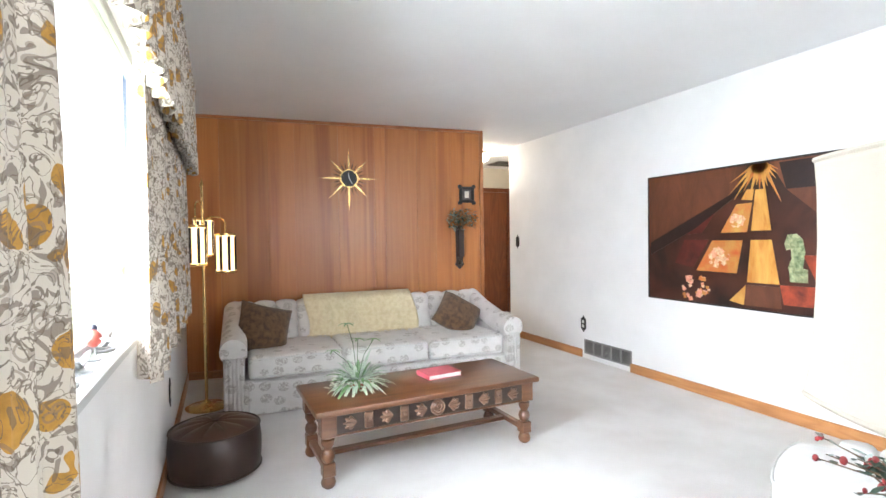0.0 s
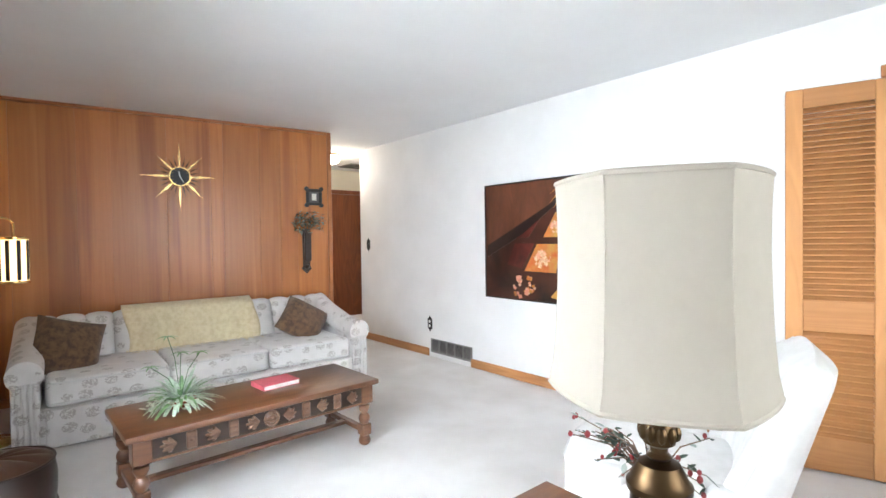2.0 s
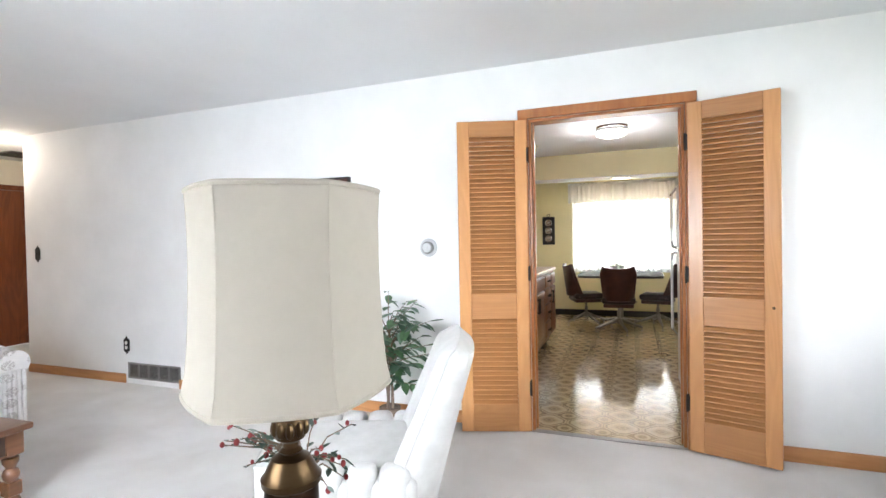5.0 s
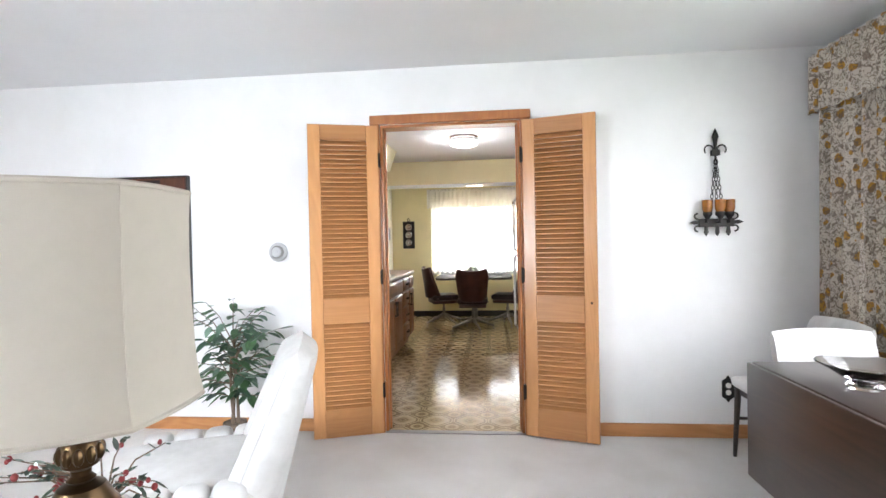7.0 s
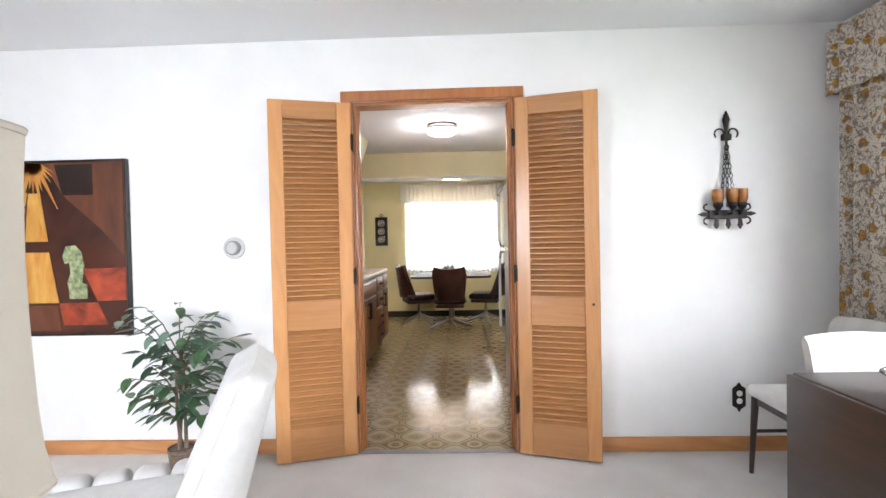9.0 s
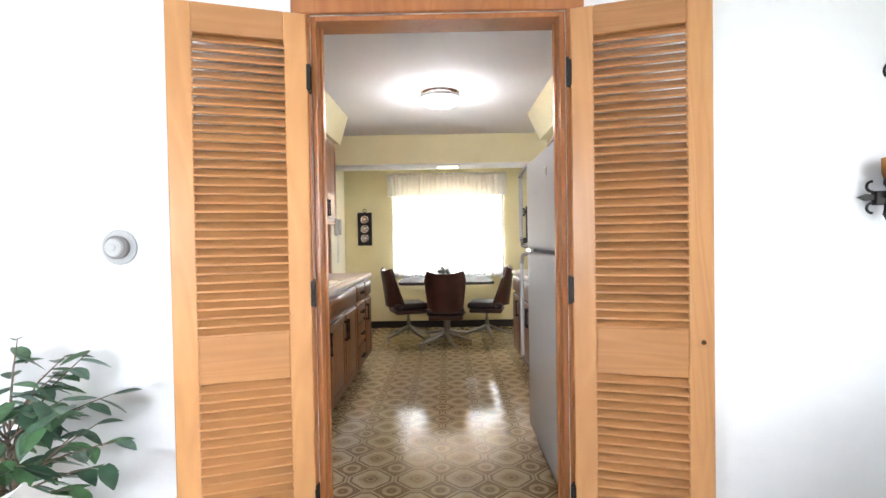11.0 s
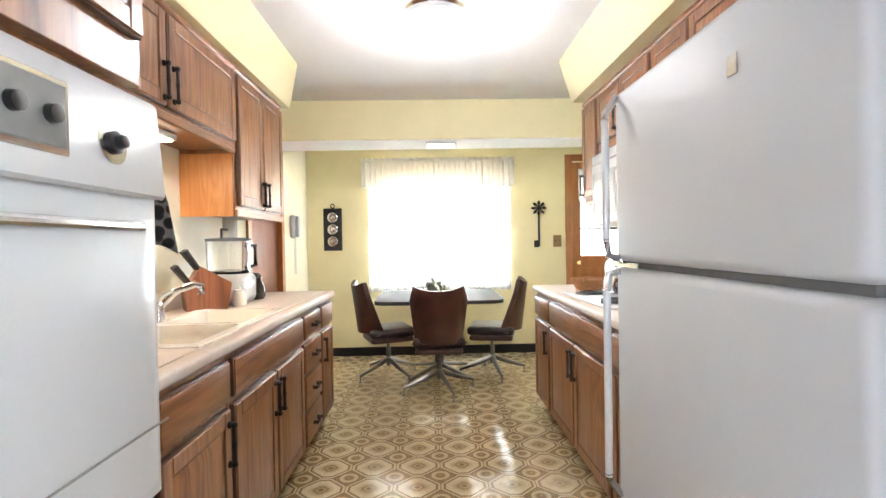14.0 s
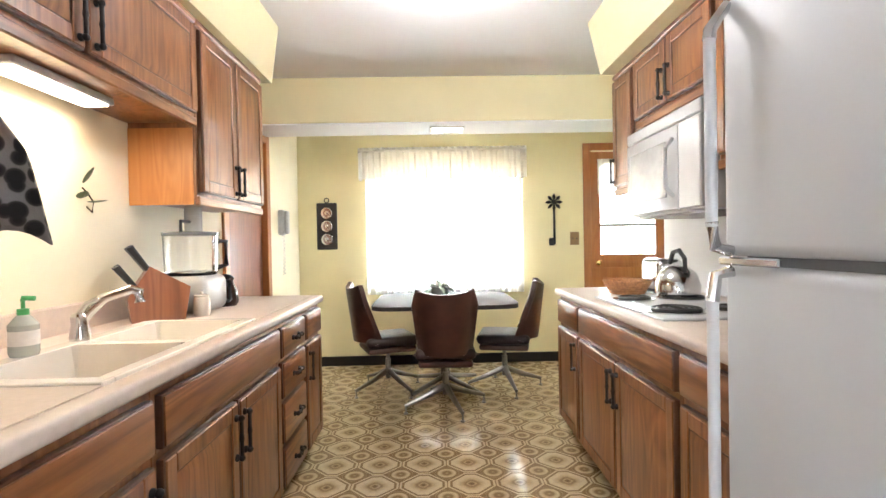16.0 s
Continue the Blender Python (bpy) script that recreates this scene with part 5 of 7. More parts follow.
# ---- end table, lamp, berries ----
et = thing("end_table", pose(0.935, 0.485, 0), "dark walnut end table holding the lamp", "table")
part("tabletop", box(B(), -0.272, 0.272, -0.40, 0.40, 0.445, 0.47, 0.006), M_WALNUT, et)
bm = B()
box(bm, -0.24, 0.24, -0.36, 0.36, 0.08, 0.444, 0.004)
part("cabinet", bm, M_WALNUT, et)
for sx in (-1, 1):
    for sy in (-1, 1):
        part("foot", lathe(B(), [(0.02, 0), (0.03, 0.03), (0.024, 0.079)], (sx * 0.21, sy * 0.32, 0), 14), M_WALNUT, et)
bm = B()
for q in ((-0.235, 0.235, 0.335, 0.347), (-0.235, 0.235, -0.347, -0.335), (-0.235, -0.223, -0.335, 0.335), (0.223, 0.235, -0.335, 0.335)):
    box(bm, *q, 0.4695, 0.4735, 0.001)
part("inlay_border", bm, M_CARVED, et)
bx = tagged(part("leather_box", box(B(), -0.055, 0.055, -0.075, 0.075, 0, 0.02, 0.003), M_WALNUT, None), "dark brown leather folder lying on the end table", "folder")
bx.matrix_basis = pose(1.10, 0.74, 0.471, 0, 0, 0)


def table_lamp():
    L = thing("table_lamp", pose(0.797, 0.302, 0.471), "tall brass table lamp with a large ivory panelled shade", "lamp")
    part("base", lathe(B(), [(0.065, 0), (0.068, 0.012), (0.055, 0.02), (0.045, 0.03)], seg=32), M_BRASS, L)
    part("vase", lathe(B(), [(0.042, 0.03), (0.049, 0.05), (0.051, 0.315), (0.049, 0.325)], seg=36), M_BRONZE, L, "dark bronze lamp body")
    part("shoulder", lathe(B(), [(0.049, 0.325), (0.056, 0.330), (0.057, 0.342), (0.050, 0.350), (0.045, 0.362), (0.036, 0.378), (0.017, 0.386)], seg=36), M_BRASS, L)
    part("collar", lathe(B(), [(0.016, 0.384), (0.022, 0.391), (0.015, 0.398), (0.016, 0.408), (0.028, 0.416), (0.031, 0.44), (0.027, 0.458), (0.014, 0.47), (0.012, 0.50)], seg=28), M_BRASS, L)
    for i in range(10):
        a = math.tau * i / 10
        part("collar_bead", ball(B(), (0.029 * math.cos(a), 0.029 * math.sin(a), 0.436), 0.009, 1.7, 8, 6), M_BRASS, L)
    part("stem", cyl(B(), (0, 0, 0.46), (0, 0, 0.90), 0.006, seg=10), M_BRASS, L)
    n = 6
    prof = [(0.190, 0.512), (0.189, 0.524), (0.183, 0.55), (0.178, 0.60), (0.174, 0.68), (0.172, 0.76), (0.173, 0.84), (0.176, 0.888)]

    def shade_f(u, v):
        a = u * math.tau + 0.02
        k = v * (len(prof) - 1)
        i = min(int(k), len(prof) - 2)
        r = prof[i][0] + (prof[i + 1][0] - prof[i][0]) * (k - i)
        z = prof[i][1] + (prof[i + 1][1] - prof[i][1]) * (k - i)
        ph = (u * n) % 1.0 - 0.5
        r *= 1.012 - 0.085 * (1 - (2 * ph) ** 2)
        return (r * math.cos(a), r * math.sin(a), z)
    bm = sheet(B(), shade_f, 96, 28)
    bmesh.ops.remove_doubles(bm, verts=bm.verts[:], dist=0.0003)
    sh = solid(part("shade", bm, M_SHADE, L, "ivory cloth shade with six panels"), 0.003)
    for i in range(n):
        part("seam", tube(B(), [Vector(shade_f(i / n, v / 24)) * 1.0 for v in range(25)], 0.0022, 5), M_SHADE, sh)
    for v in (0.0, 1.0):
        part("rim", tube(B(), [shade_f(u / 72, v) for u in range(73)], 0.005, 6), M_SHADE, sh)
    bm = B()
    for i in range(3):
        a = math.tau * i / 3
        tube(bm, [(0, 0, 0.88), (0.160 * math.cos(a), 0.160 * math.sin(a), 0.88)], 0.0018, 5)
    part("spider", bm, M_BRASS, sh)


table_lamp()


def berries():
    b = thing("berry_arrangement", pose(0.96, 0.40, 0.471) @ Matrix.Diagonal((0.8, 0.8, 1, 1)), "artificial red berry sprigs in a pale vase", "flowers")
    part("vase", lathe(B(), [(0.035, 0), (0.045, 0.03), (0.05, 0.12), (0.04, 0.22), (0.045, 0.26), (0.038, 0.26), (0.034, 0.22)], seg=24), plain("pale_ceramic", (0.62, 0.58, 0.48), 0.3), b)
    rng = random.Random(9)
    lf = B()
    M_BERRY, M_BUD = plain("dark_berry", (0.22, 0.02, 0.02), 0.35), plain("grey_bud", (0.25, 0.30, 0.27), 0.6)
    for i in range(26):
        a = rng.uniform(0, 6.28) if i > 4 else 1.9 + 0.25 * i
        L = rng.uniform(0.08, 0.16) if i > 4 else rng.uniform(0.16, 0.26)
        hgt = rng.uniform(0.24, 0.37) if i > 4 else rng.uniform(0.34, 0.42)
        p0, p2 = Vector((0, 0, 0.25)), Vector((L * math.cos(a), L * math.sin(a), hgt))
        p1 = p0.lerp(p2, 0.5) + Vector((0, 0, 0.03))
        st = B()
        tube(st, [p0, p1, p2], [0.003, 0.002, 0.0012], 5)
        part("stem", st, M_STEM, b)
        for q in range(6):
            c = p0.lerp(p1, q / 3) if q < 3 else p1.lerp(p2, (q - 2) / 3)
            d = (rng.uniform(-1, 1), rng.uniform(-1, 1), rng.uniform(-0.3, 0.8))
            bud = rng.random() < 0.2
            bl = B() if bud else lf
            blade(bl, c, d, rng.uniform(0.02, 0.036), 0.009, 0.004, 3)
            if bud:
                part("pale_bud", bl, M_BUD, b)
            if rng.random() < 0.2:
                off = Vector((rng.uniform(-0.012, 0.012), rng.uniform(-0.012, 0.012), rng.uniform(-0.012, 0.012)))
                part("berry", ball(B(), c + off, rng.uniform(0.005, 0.0085), 1, 8, 6), M_BERRY, b)
        if rng.random() < 0.25:
            part("berry", ball(B(), p2, 0.007, 1, 8, 6), M_BERRY, b)
    part("leaves", lf, M_LEAF_DARK, b)


berries()


# ---- armchair ----
def armchair():
    c = thing("armchair", pose(1.795, 0.775, 0, 0, 0, 21), "white upholstered armchair with tufted arms and tall back", "armchair")
    part("base", puff(B(), -0.30, 0.30, -0.34, 0.33, 0.06, 0.28, 0.04), M_WHITECLOTH, c)
    bm = B()

    def seat(u, v):
        a, b = 2 * u - 1, 2 * v - 1
        k = max(abs(a), abs(b))
        r = 1.0 if k == 0 else 1 / (1 + 0.10 * (a * b) ** 2)
        return (0.245 * a * r, 0.02 + 0.34 * b * r, 0.43 + 0.03 * (1 - a ** 4) * (1 - b ** 4))
    sheet(bm, seat, 16, 16)
    sheet(bm, lambda u, v: (seat(u, v)[0], seat(u, v)[1], 0.28), 16, 16)
    for e in range(4):
        sheet(bm, lambda u, v, e=e: (lambda q: (q[0], q[1], 0.28 + (q[2] - 0.28) * v))(seat(*((u, 0), (u, 1), (0, u), (1, u))[e])), 16, 3)
    bmesh.ops.remove_doubles(bm, verts=bm.verts[:], dist=0.001)
    s = part("seat_cushion", bm, M_WHITECLOTH, c)
    edge = [seat(min(1, k / 16), 1) for k in range(17)]
    part("piping", tube(B(), edge, 0.005, 6), M_WHITECLOTH, s)
    bm = B()

    def back(u, v, side):
        a = 2 * u - 1
        z = 0.24 + 0.625 * v
        y = -0.25 - 0.20 * v - 0.02 * a * a + 0.10 * (a * a) * (1 - 0.6 * v)
        th = 0.105 - 0.035 * v
        w = 0.30 - 0.02 * v - 0.05 * max(0, v - 0.85) / 0.15 * abs(a) ** 2
        top = 0.03 * (1 - a * a) * (v > 0.99)
        rnd = math.sqrt(max(0.0, 1 - max(0, (v - 0.93) / 0.07) ** 2)) if v > 0.93 else 1.0
        ed = (1 - abs(a) ** 8) ** 0.5
        return (a * w, y + side * th * rnd * (0.25 + 0.75 * ed), z + top)
    for sd in (1, -1):
        sheet(bm, lambda u, v: back(u, v, sd), 22, 22)
    for uu in (0.0, 1.0):
        sheet(bm, lambda u, v, uu=uu: tuple(Vector(back(uu, v, -1)).lerp(Vector(back(uu, v, 1)), u)), 4, 22)
    bmesh.ops.remove_doubles(bm, verts=bm.verts[:], dist=0.001)
    bk = part("backrest", bm, M_WHITECLOTH, c)
    for uu in (0.0, 1.0):
        part("piping", tube(B(), [back(uu, v / 20, 1) for v in range(21)], 0.005, 6), M_WHITECLOTH, bk)
    for sx in (-1, 1):
        bm = B()
        puff(bm, *sorted((sx * 0.245, sx * 0.33)), -0.28, 0.24, 0.10, 0.42, 0.035)
        arm = part("arm", bm, M_WHITECLOTH, c)
        for k in range(4):
            y = -0.20 + 0.12 * k
            part("tuft", puff(B(), *sorted((sx * 0.225, sx * 0.335)), y - 0.058, y + 0.058, 0.32, 0.455, 0.035, 3), M_WHITECLOTH, arm)
    for sx in (-1, 1):
        for y in (-0.28, 0.28):
            part("leg", cyl(B(), (sx * 0.25, y, 0.0), (sx * 0.24, y, 0.075), 0.014, 0.022, 12), M_DARKWOOD, c)


armchair()


# ---- dining set ----
def dining_table():
    t = thing("drop_leaf_table", pose(0, 0, 0), "dark drop-leaf dining table with its leaf hanging", "dining table")
    x0, x1, y0, y1, z = 0.75, 2.25, -2.045, -1.52, 0.718
    part("tabletop", box(B(), x0, x1, y0, y1, z - 0.022, z, 0.006, 2), M_DARKWOOD, t)
    for y in (y1 + 0.004, y0 - 0.022):
        bm = box(B(), x0 + 0.002, x1 - 0.002, y, y + 0.018, z - 0.49, z - 0.004, 0.004, 2)
        part("hanging_leaf", bm, M_DARKWOOD, t)
    part("frame", box(B(), x0 + 0.12, x1 - 0.12, y0 + 0.06, y1 - 0.06, z - 0.12, z - 0.0225, 0.003), M_DARKWOOD, t)
    for xx in (x0 + 0.16, x1 - 0.16):
        for yy in (y0 + 0.09, y1 - 0.09):
            part("leg", lathe(B(), [(0.016, 0), (0.024, 0.3), (0.03, 0.55), (0.03, z - 0.1201)], (xx, yy, 0), 14), M_DARKWOOD, t)


dining_table()


def dining_chair(m, label):
    c = thing("dining_chair", m, label, "chair", "dining chairs")
    part("seat", puff(B(), -0.225, 0.225, -0.22, 0.22, 0.40, 0.46, 0.025), M_WHITECLOTH, c)
    bm = B()

    def f(u, v):
        a = 2 * u - 1
        return (0.22 * a, -0.215 - 0.05 * v + 0.03 * a * a, 0.60 + 0.20 * v + 0.012 * (1 - a * a))
    for d in (0.022, -0.022):
        sheet(bm, lambda u, v: (f(u, v)[0], f(u, v)[1] + d * (1 - (2 * v - 1) ** 6), f(u, v)[2]), 16, 10)
    bmesh.ops.remove_doubles(bm, verts=bm.verts[:], dist=0.0015)
    for u in (0.0, 1.0):
        sheet(bm, lambda s, v, u=u: (f(u, v)[0], f(u, v)[1] + (2 * s - 1) * 0.022 * (1 - (2 * v - 1) ** 6), f(u, v)[2]), 2, 10)
    part("backrest", bm, M_WHITECLOTH, c)
    for sx in (-1, 1):
        part("front_leg", tube(B(), [(sx * 0.19, 0.19, 0.405), (sx * 0.205, 0.205, 0)], [0.019, 0.011], 10), M_DARKWOOD, c)
        part("rear_leg", tube(B(), [(sx * 0.20, -0.29, 0.0), (sx * 0.20, -0.20, 0.42), (sx * 0.20, -0.225, 0.66)], [0.012, 0.018, 0.013], 10), M_DARKWOOD, c)
        part("stretcher", cyl(B(), (sx * 0.197, 0.19, 0.22), (sx * 0.20, -0.24, 0.22), 0.009, seg=10), M_DARKWOOD, c)
    part("apron", box(B(), -0.19, 0.19, -0.19, 0.19, 0.36, 0.399, 0.003), M_DARKWOOD, c)


dining_chair(pose(2.765, -1.985, 0, 0, 0, 0), "white padded dining chair with dark legs by the curtain")
dining_chair(pose(2.26, -1.95, 0, 0, 0, 90), "white padded dining chair tucked in at the table end")
bw = tagged(part("glass_bowl", lathe(B(), [(0.05, 0.0), (0.055, 0.01), (0.045, 0.02), (0.10, 0.06), (0.145, 0.085), (0.14, 0.088), (0.095, 0.066), (0.03, 0.026), (0.001, 0.024)], seg=18), M_GLASS), "cut glass bowl standing on the dining table", "bowl")
bw.matrix_basis = pose(1.86, -1.70, 0.719)

# ---- hall ----
hd = structure("door_1", box(B(), HD0 + 0.02, HD1 - 0.02, HY + 0.02, HY + 0.06, 0.008, 2.01, 0.003), M_DOORWOOD, "dark reddish wooden hall door, closed", "door", True)
part("door_knob", ball(cyl(B(), (HD0 + 0.09, HY + 0.02, 0.98), (HD0 + 0.09, HY - 0.03, 0.98), 0.012), (HD0 + 0.09, HY - 0.045, 0.98), 0.028), M_GOLD, hd)
bm = B()
for a, b in ((HD0 - 0.06, HD0 + 0.018), (HD1 - 0.018, HD1 + 0.06)):
    box(bm, a, b, HY - 0.018, HY + 0.1, 0, 2.075, 0.004)
box(bm, HD0 + 0.018, HD1 - 0.018, HY - 0.018, HY + 0.1, 2.012, 2.075, 0.004)
structure("door_casing_hall", bm, M_DOORWOOD, "dark wooden hall door casing", "door frame", True)
structure("baseboard_hall", box(B(), 1.5, HD0 - 0.06, HY - 0.014, HY, 0, 0.085, 0.003), M_BASE, "wood baseboard in the hall", "baseboard")
hl = thing("hall_ceiling_light", pose(3.06, 5.85, H), "small glowing hall ceiling light", "ceiling light")
part("canopy", lathe(B(), [(0.09, -0.02), (0.10, -0.001)], seg=28), M_GOLD, hl)
part("globe", lathe(B(), [(0.02, -0.13), (0.075, -0.11), (0.10, -0.065), (0.09, -0.021)], seg=28), M_BULB, hl).visible_shadow = False
gr = thing("ceiling_grille", pose(3.95, 6.6, H), "dark return air grille in the hall ceiling", "vent")
part("frame", box(B(), -0.30, 0.30, -0.2, 0.2, -0.012, -0.001, 0.003), M_GREYMETAL, gr)
for k in range(12):
    part("slat", box(B(), -0.28, 0.28, -0.185 + k * 0.031, -0.165 + k * 0.031, -0.018, -0.0125), M_BLACK, gr)

# ---- kitchen cabinets ----
def pull(parent, x, z, tall=True):
    """A black iron pull on a face at local y = -0.02."""
    bm = B()
    L = 0.066
    a, b = ((x, z - L), (x, z + L)) if tall else ((x - L * 0.7, z), (x + L * 0.7, z))
    tube(bm, [(a[0], -0.020, a[1]), (a[0], -0.045, a[1]), (b[0], -0.045, b[1]), (b[0], -0.020, b[1])], 0.0068, 8)
    for p in (a, b):
        ball(bm, (p[0], -0.045, p[1]), 0.011, 1.0, 8, 6)
        ball(bm, (p[0], -0.028, p[1]), 0.012, 1.0, 8, 6)
    lathe(bm, [(0.006, -0.015), (0.009, 0.0), (0.006, 0.015)], ((a[0] + b[0]) / 2, -0.045, (a[1] + b[1]) / 2), 8)
    part("handle", bm, M_IRON, parent, "black iron pull")


def raised_front(parent, name, x0, x1, z0, z1, mat_h=False):
    """A door or drawer front with bevelled edges and a raised centre panel."""
    d = part(name, box(B(), x0, x1, -0.0195, 0.0, z0, z1, 0.004, 2), M_OAK_EDGE, parent)
    if mat_h:
        part("face", box(B(), x0 + 0.005, x1 - 0.005, -0.0255, -0.0192, z0 + 0.005, z1 - 0.005, 0.005, 2), M_OAK_H, d)
    if not mat_h:
        s = 0.055
        bm = B()
        a0, a1, c0, c1 = x0 + s, x1 - s, z0 + s, z1 - s
        for q in ((x0 + 0.005, a0, z0 + 0.005, z1 - 0.005), (a1, x1 - 0.005, z0 + 0.005, z1 - 0.005), (a0, a1, z0 + 0.005, c0), (a0, a1, c1, z1 - 0.005)):
            box(bm, q[0], q[1], -0.0255, -0.0195, q[2], q[3], 0.0035)
        part("frame", bm, M_OAK, d)
        bm = B()
        o = [(a0 + 0.006, -0.0205, c0 + 0.006), (a1 - 0.006, -0.0205, c0 + 0.006), (a1 - 0.006, -0.0205, c1 - 0.006), (a0 + 0.006, -0.0205, c1 - 0.006)]
        i = [(a0 + 0.028, -0.0262, c0 + 0.028), (a1 - 0.028, -0.0262, c0 + 0.028), (a1 - 0.028, -0.0262, c1 - 0.028), (a0 + 0.028, -0.0262, c1 - 0.028)]
        ov, iv = [bm.verts.new(p) for p in o], [bm.verts.new(p) for p in i]
        bm.faces.new(iv)
        for k in range(4):
            bm.faces.new((ov[k], ov[(k + 1) % 4], iv[(k + 1) % 4], iv[k]))
        part("raised_panel", bm, M_OAK, d)
    return d


def base_cabinet(m, w, kind, label):
    c = thing("base_cabinet", m, label, "cabinet", "base cabinets")
    bm = B()
    if kind == "double":
        box(bm, 0.0005, w - 0.0005, 0.0, 0.60, 0.095, 0.69, 0.002)
        box(bm, 0.0005, w - 0.0005, 0.0, 0.03, 0.6905, 0.858, 0.002)
    else:
        box(bm, 0.0005, w - 0.0005, 0.0, 0.60, 0.095, 0.858, 0.002)
    box(bm, 0.0005, w - 0.0005, 0.06, 0.59, -0.003, 0.0945)
    part("body", bm, M_OAK, c)
    g = 0.018
    if kind == "drawers":
        for z0, z1 in ((0.70, 0.835), (0.52, 0.68), (0.32, 0.50), (0.12, 0.30)):
            d = raised_front(c, "drawer", g, w - g, z0, z1, True)
            pull(d, w / 2, (z0 + z1) / 2, False)
    else:
        d = raised_front(c, "drawer", g, w - g, 0.70, 0.835, True)
        if kind == "single":
            d = raised_front(c, "door", g, w - g, 0.12, 0.675)
            pull(d, w - g - 0.03, 0.56)
        elif kind == "single_l":
            d = raised_front(c, "door", g, w - g, 0.12, 0.675)
            pull(d, g + 0.03, 0.56)
        else:
            h = w / 2
            d = raised_front(c, "door", g, h - 0.006, 0.12, 0.675)
            pull(d, h - 0.036, 0.56)
            d = raised_front(c, "door", h + 0.006, w - g, 0.12, 0.675)
            pull(d, h + 0.036, 0.56)
    return c


LF, RF = 0.613, -0.865
for x0, x1, k in ((4.16, 4.635, "single"), (4.635, 5.598, "double"), (5.598, 6.012, "drawers"), (6.012, 6.37, "single_l")):
    base_cabinet(pose(x0, LF, 0), x1 - x0, k, "oak base cabinet below the sink counter" if k != "drawers" else "oak drawer stack below the counter")
for x0, x1, k in ((6.065, 6.50, "single"), (4.985, 6.065, "double"), (4.45, 4.985, "single")):
    base_cabinet(pose(x1, RF, 0, 0, 0, 180), x1 - x0, k, "oak base cabinet below the cooktop counter")


def upper_cabinet(m, w, z0, z1, depth, label, doors=2, pull_low=True):
    c = thing("wall_cabinet", m, label, "cabinet", "wall cabinets")
    part("body", box(B(), 0.0005, w - 0.0005, 0.0, depth, z0, z1, 0.002), M_OAK, c)
    part("light_rail", box(B(), 0.002, w - 0.002, -0.012, 0.012, z0 - 0.022, z0 + 0.018, 0.005), M_OAK_H, c)
    part("crown", box(B(), 0.002, w - 0.002, -0.016, 0.006, z1 - 0.03, z1 - 0.001, 0.006), M_OAK_H, c)
    g = 0.016
    h = w / doors
    for i in range(doors):
        d = raised_front(c, "door", i * h + (g if i == 0 else 0.006), (i + 1) * h - (g if i == doors - 1 else 0.006), z0 + 0.035, z1 - 0.045)
        left = (i % 2 == 0) if doors > 1 else pull_low
        pull(d, (i + 1) * h - 0.036 if left else i * h + 0.036, z0 + 0.13)
    return c


UF = 0.955
upper_cabinet(pose(4.215, UF, 0), 1.415, 1.745, 2.204, 0.294, "short oak wall cabinet above the sink", 2)
tallc = upper_cabinet(pose(5.632, UF, 0), 0.82, 1.405, 2.204, 0.294, "tall oak wall cabinet beside the sink", 2)
# thin skin over the exposed side, carrying the painted orange light
part("end_panel", box(B(), -0.0035, -0.0002, 0.012, 0.293, 1.385, 1.722), M_OAK_LIT, tallc, "oak side panel with orange light put into its colour")
URF = -1.225
upper_cabinet(pose(6.50, URF, 0, 0, 0, 180), 0.315, 1.485, 2.207, 0.32, "narrow oak wall cabinet near the back door", 1, False)
upper_cabinet(pose(6.183, URF, 0, 0, 0, 180), 0.80, 1.815, 2.207, 0.32, "oak wall cabinet above the microwave", 2)
upper_cabinet(pose(5.381, URF, 0, 0, 0, 180), 0.74, 1.485, 2.207, 0.32, "oak wall cabinet beside the microwave", 2)
upper_cabinet(pose(4.639, URF, 0, 0, 0, 180), 1.26, 1.815, 2.207, 0.32, "short oak wall cabinet above the refrigerator", 3)

# oven cabinet and oven
oc = thing("oven_cabinet", pose(3.385, 0.605, 0), "tall oak cabinet housing the wall oven", "cabinet")
bm = B()
box(bm, 0, 0.772, 0.04, 0.61, 0.095, 2.398, 0.002)
box(bm, 0, 0.772, 0.10, 0.60, -0.003, 0.094)
box(bm, 0, 0.772, 0.0, 0.0395, 1.615, 2.398, 0.002)
box(bm, 0, 0.772, 0.0, 0.0395, 0.095, 0.655, 0.002)
part("body", bm, M_OAK, oc)
for a, b in ((0.02, 0.378), (0.394, 0.752)):
    d = raised_front(oc, "door", a, b, 1.72, 2.25)
    pull(d, b - 0.04 if a < 0.1 else a + 0.04, 1.84)
    d = raised_front(oc, "door", a, b, 0.13, 0.62)
    pull(d, b - 0.04 if a < 0.1 else a + 0.04, 0.5)


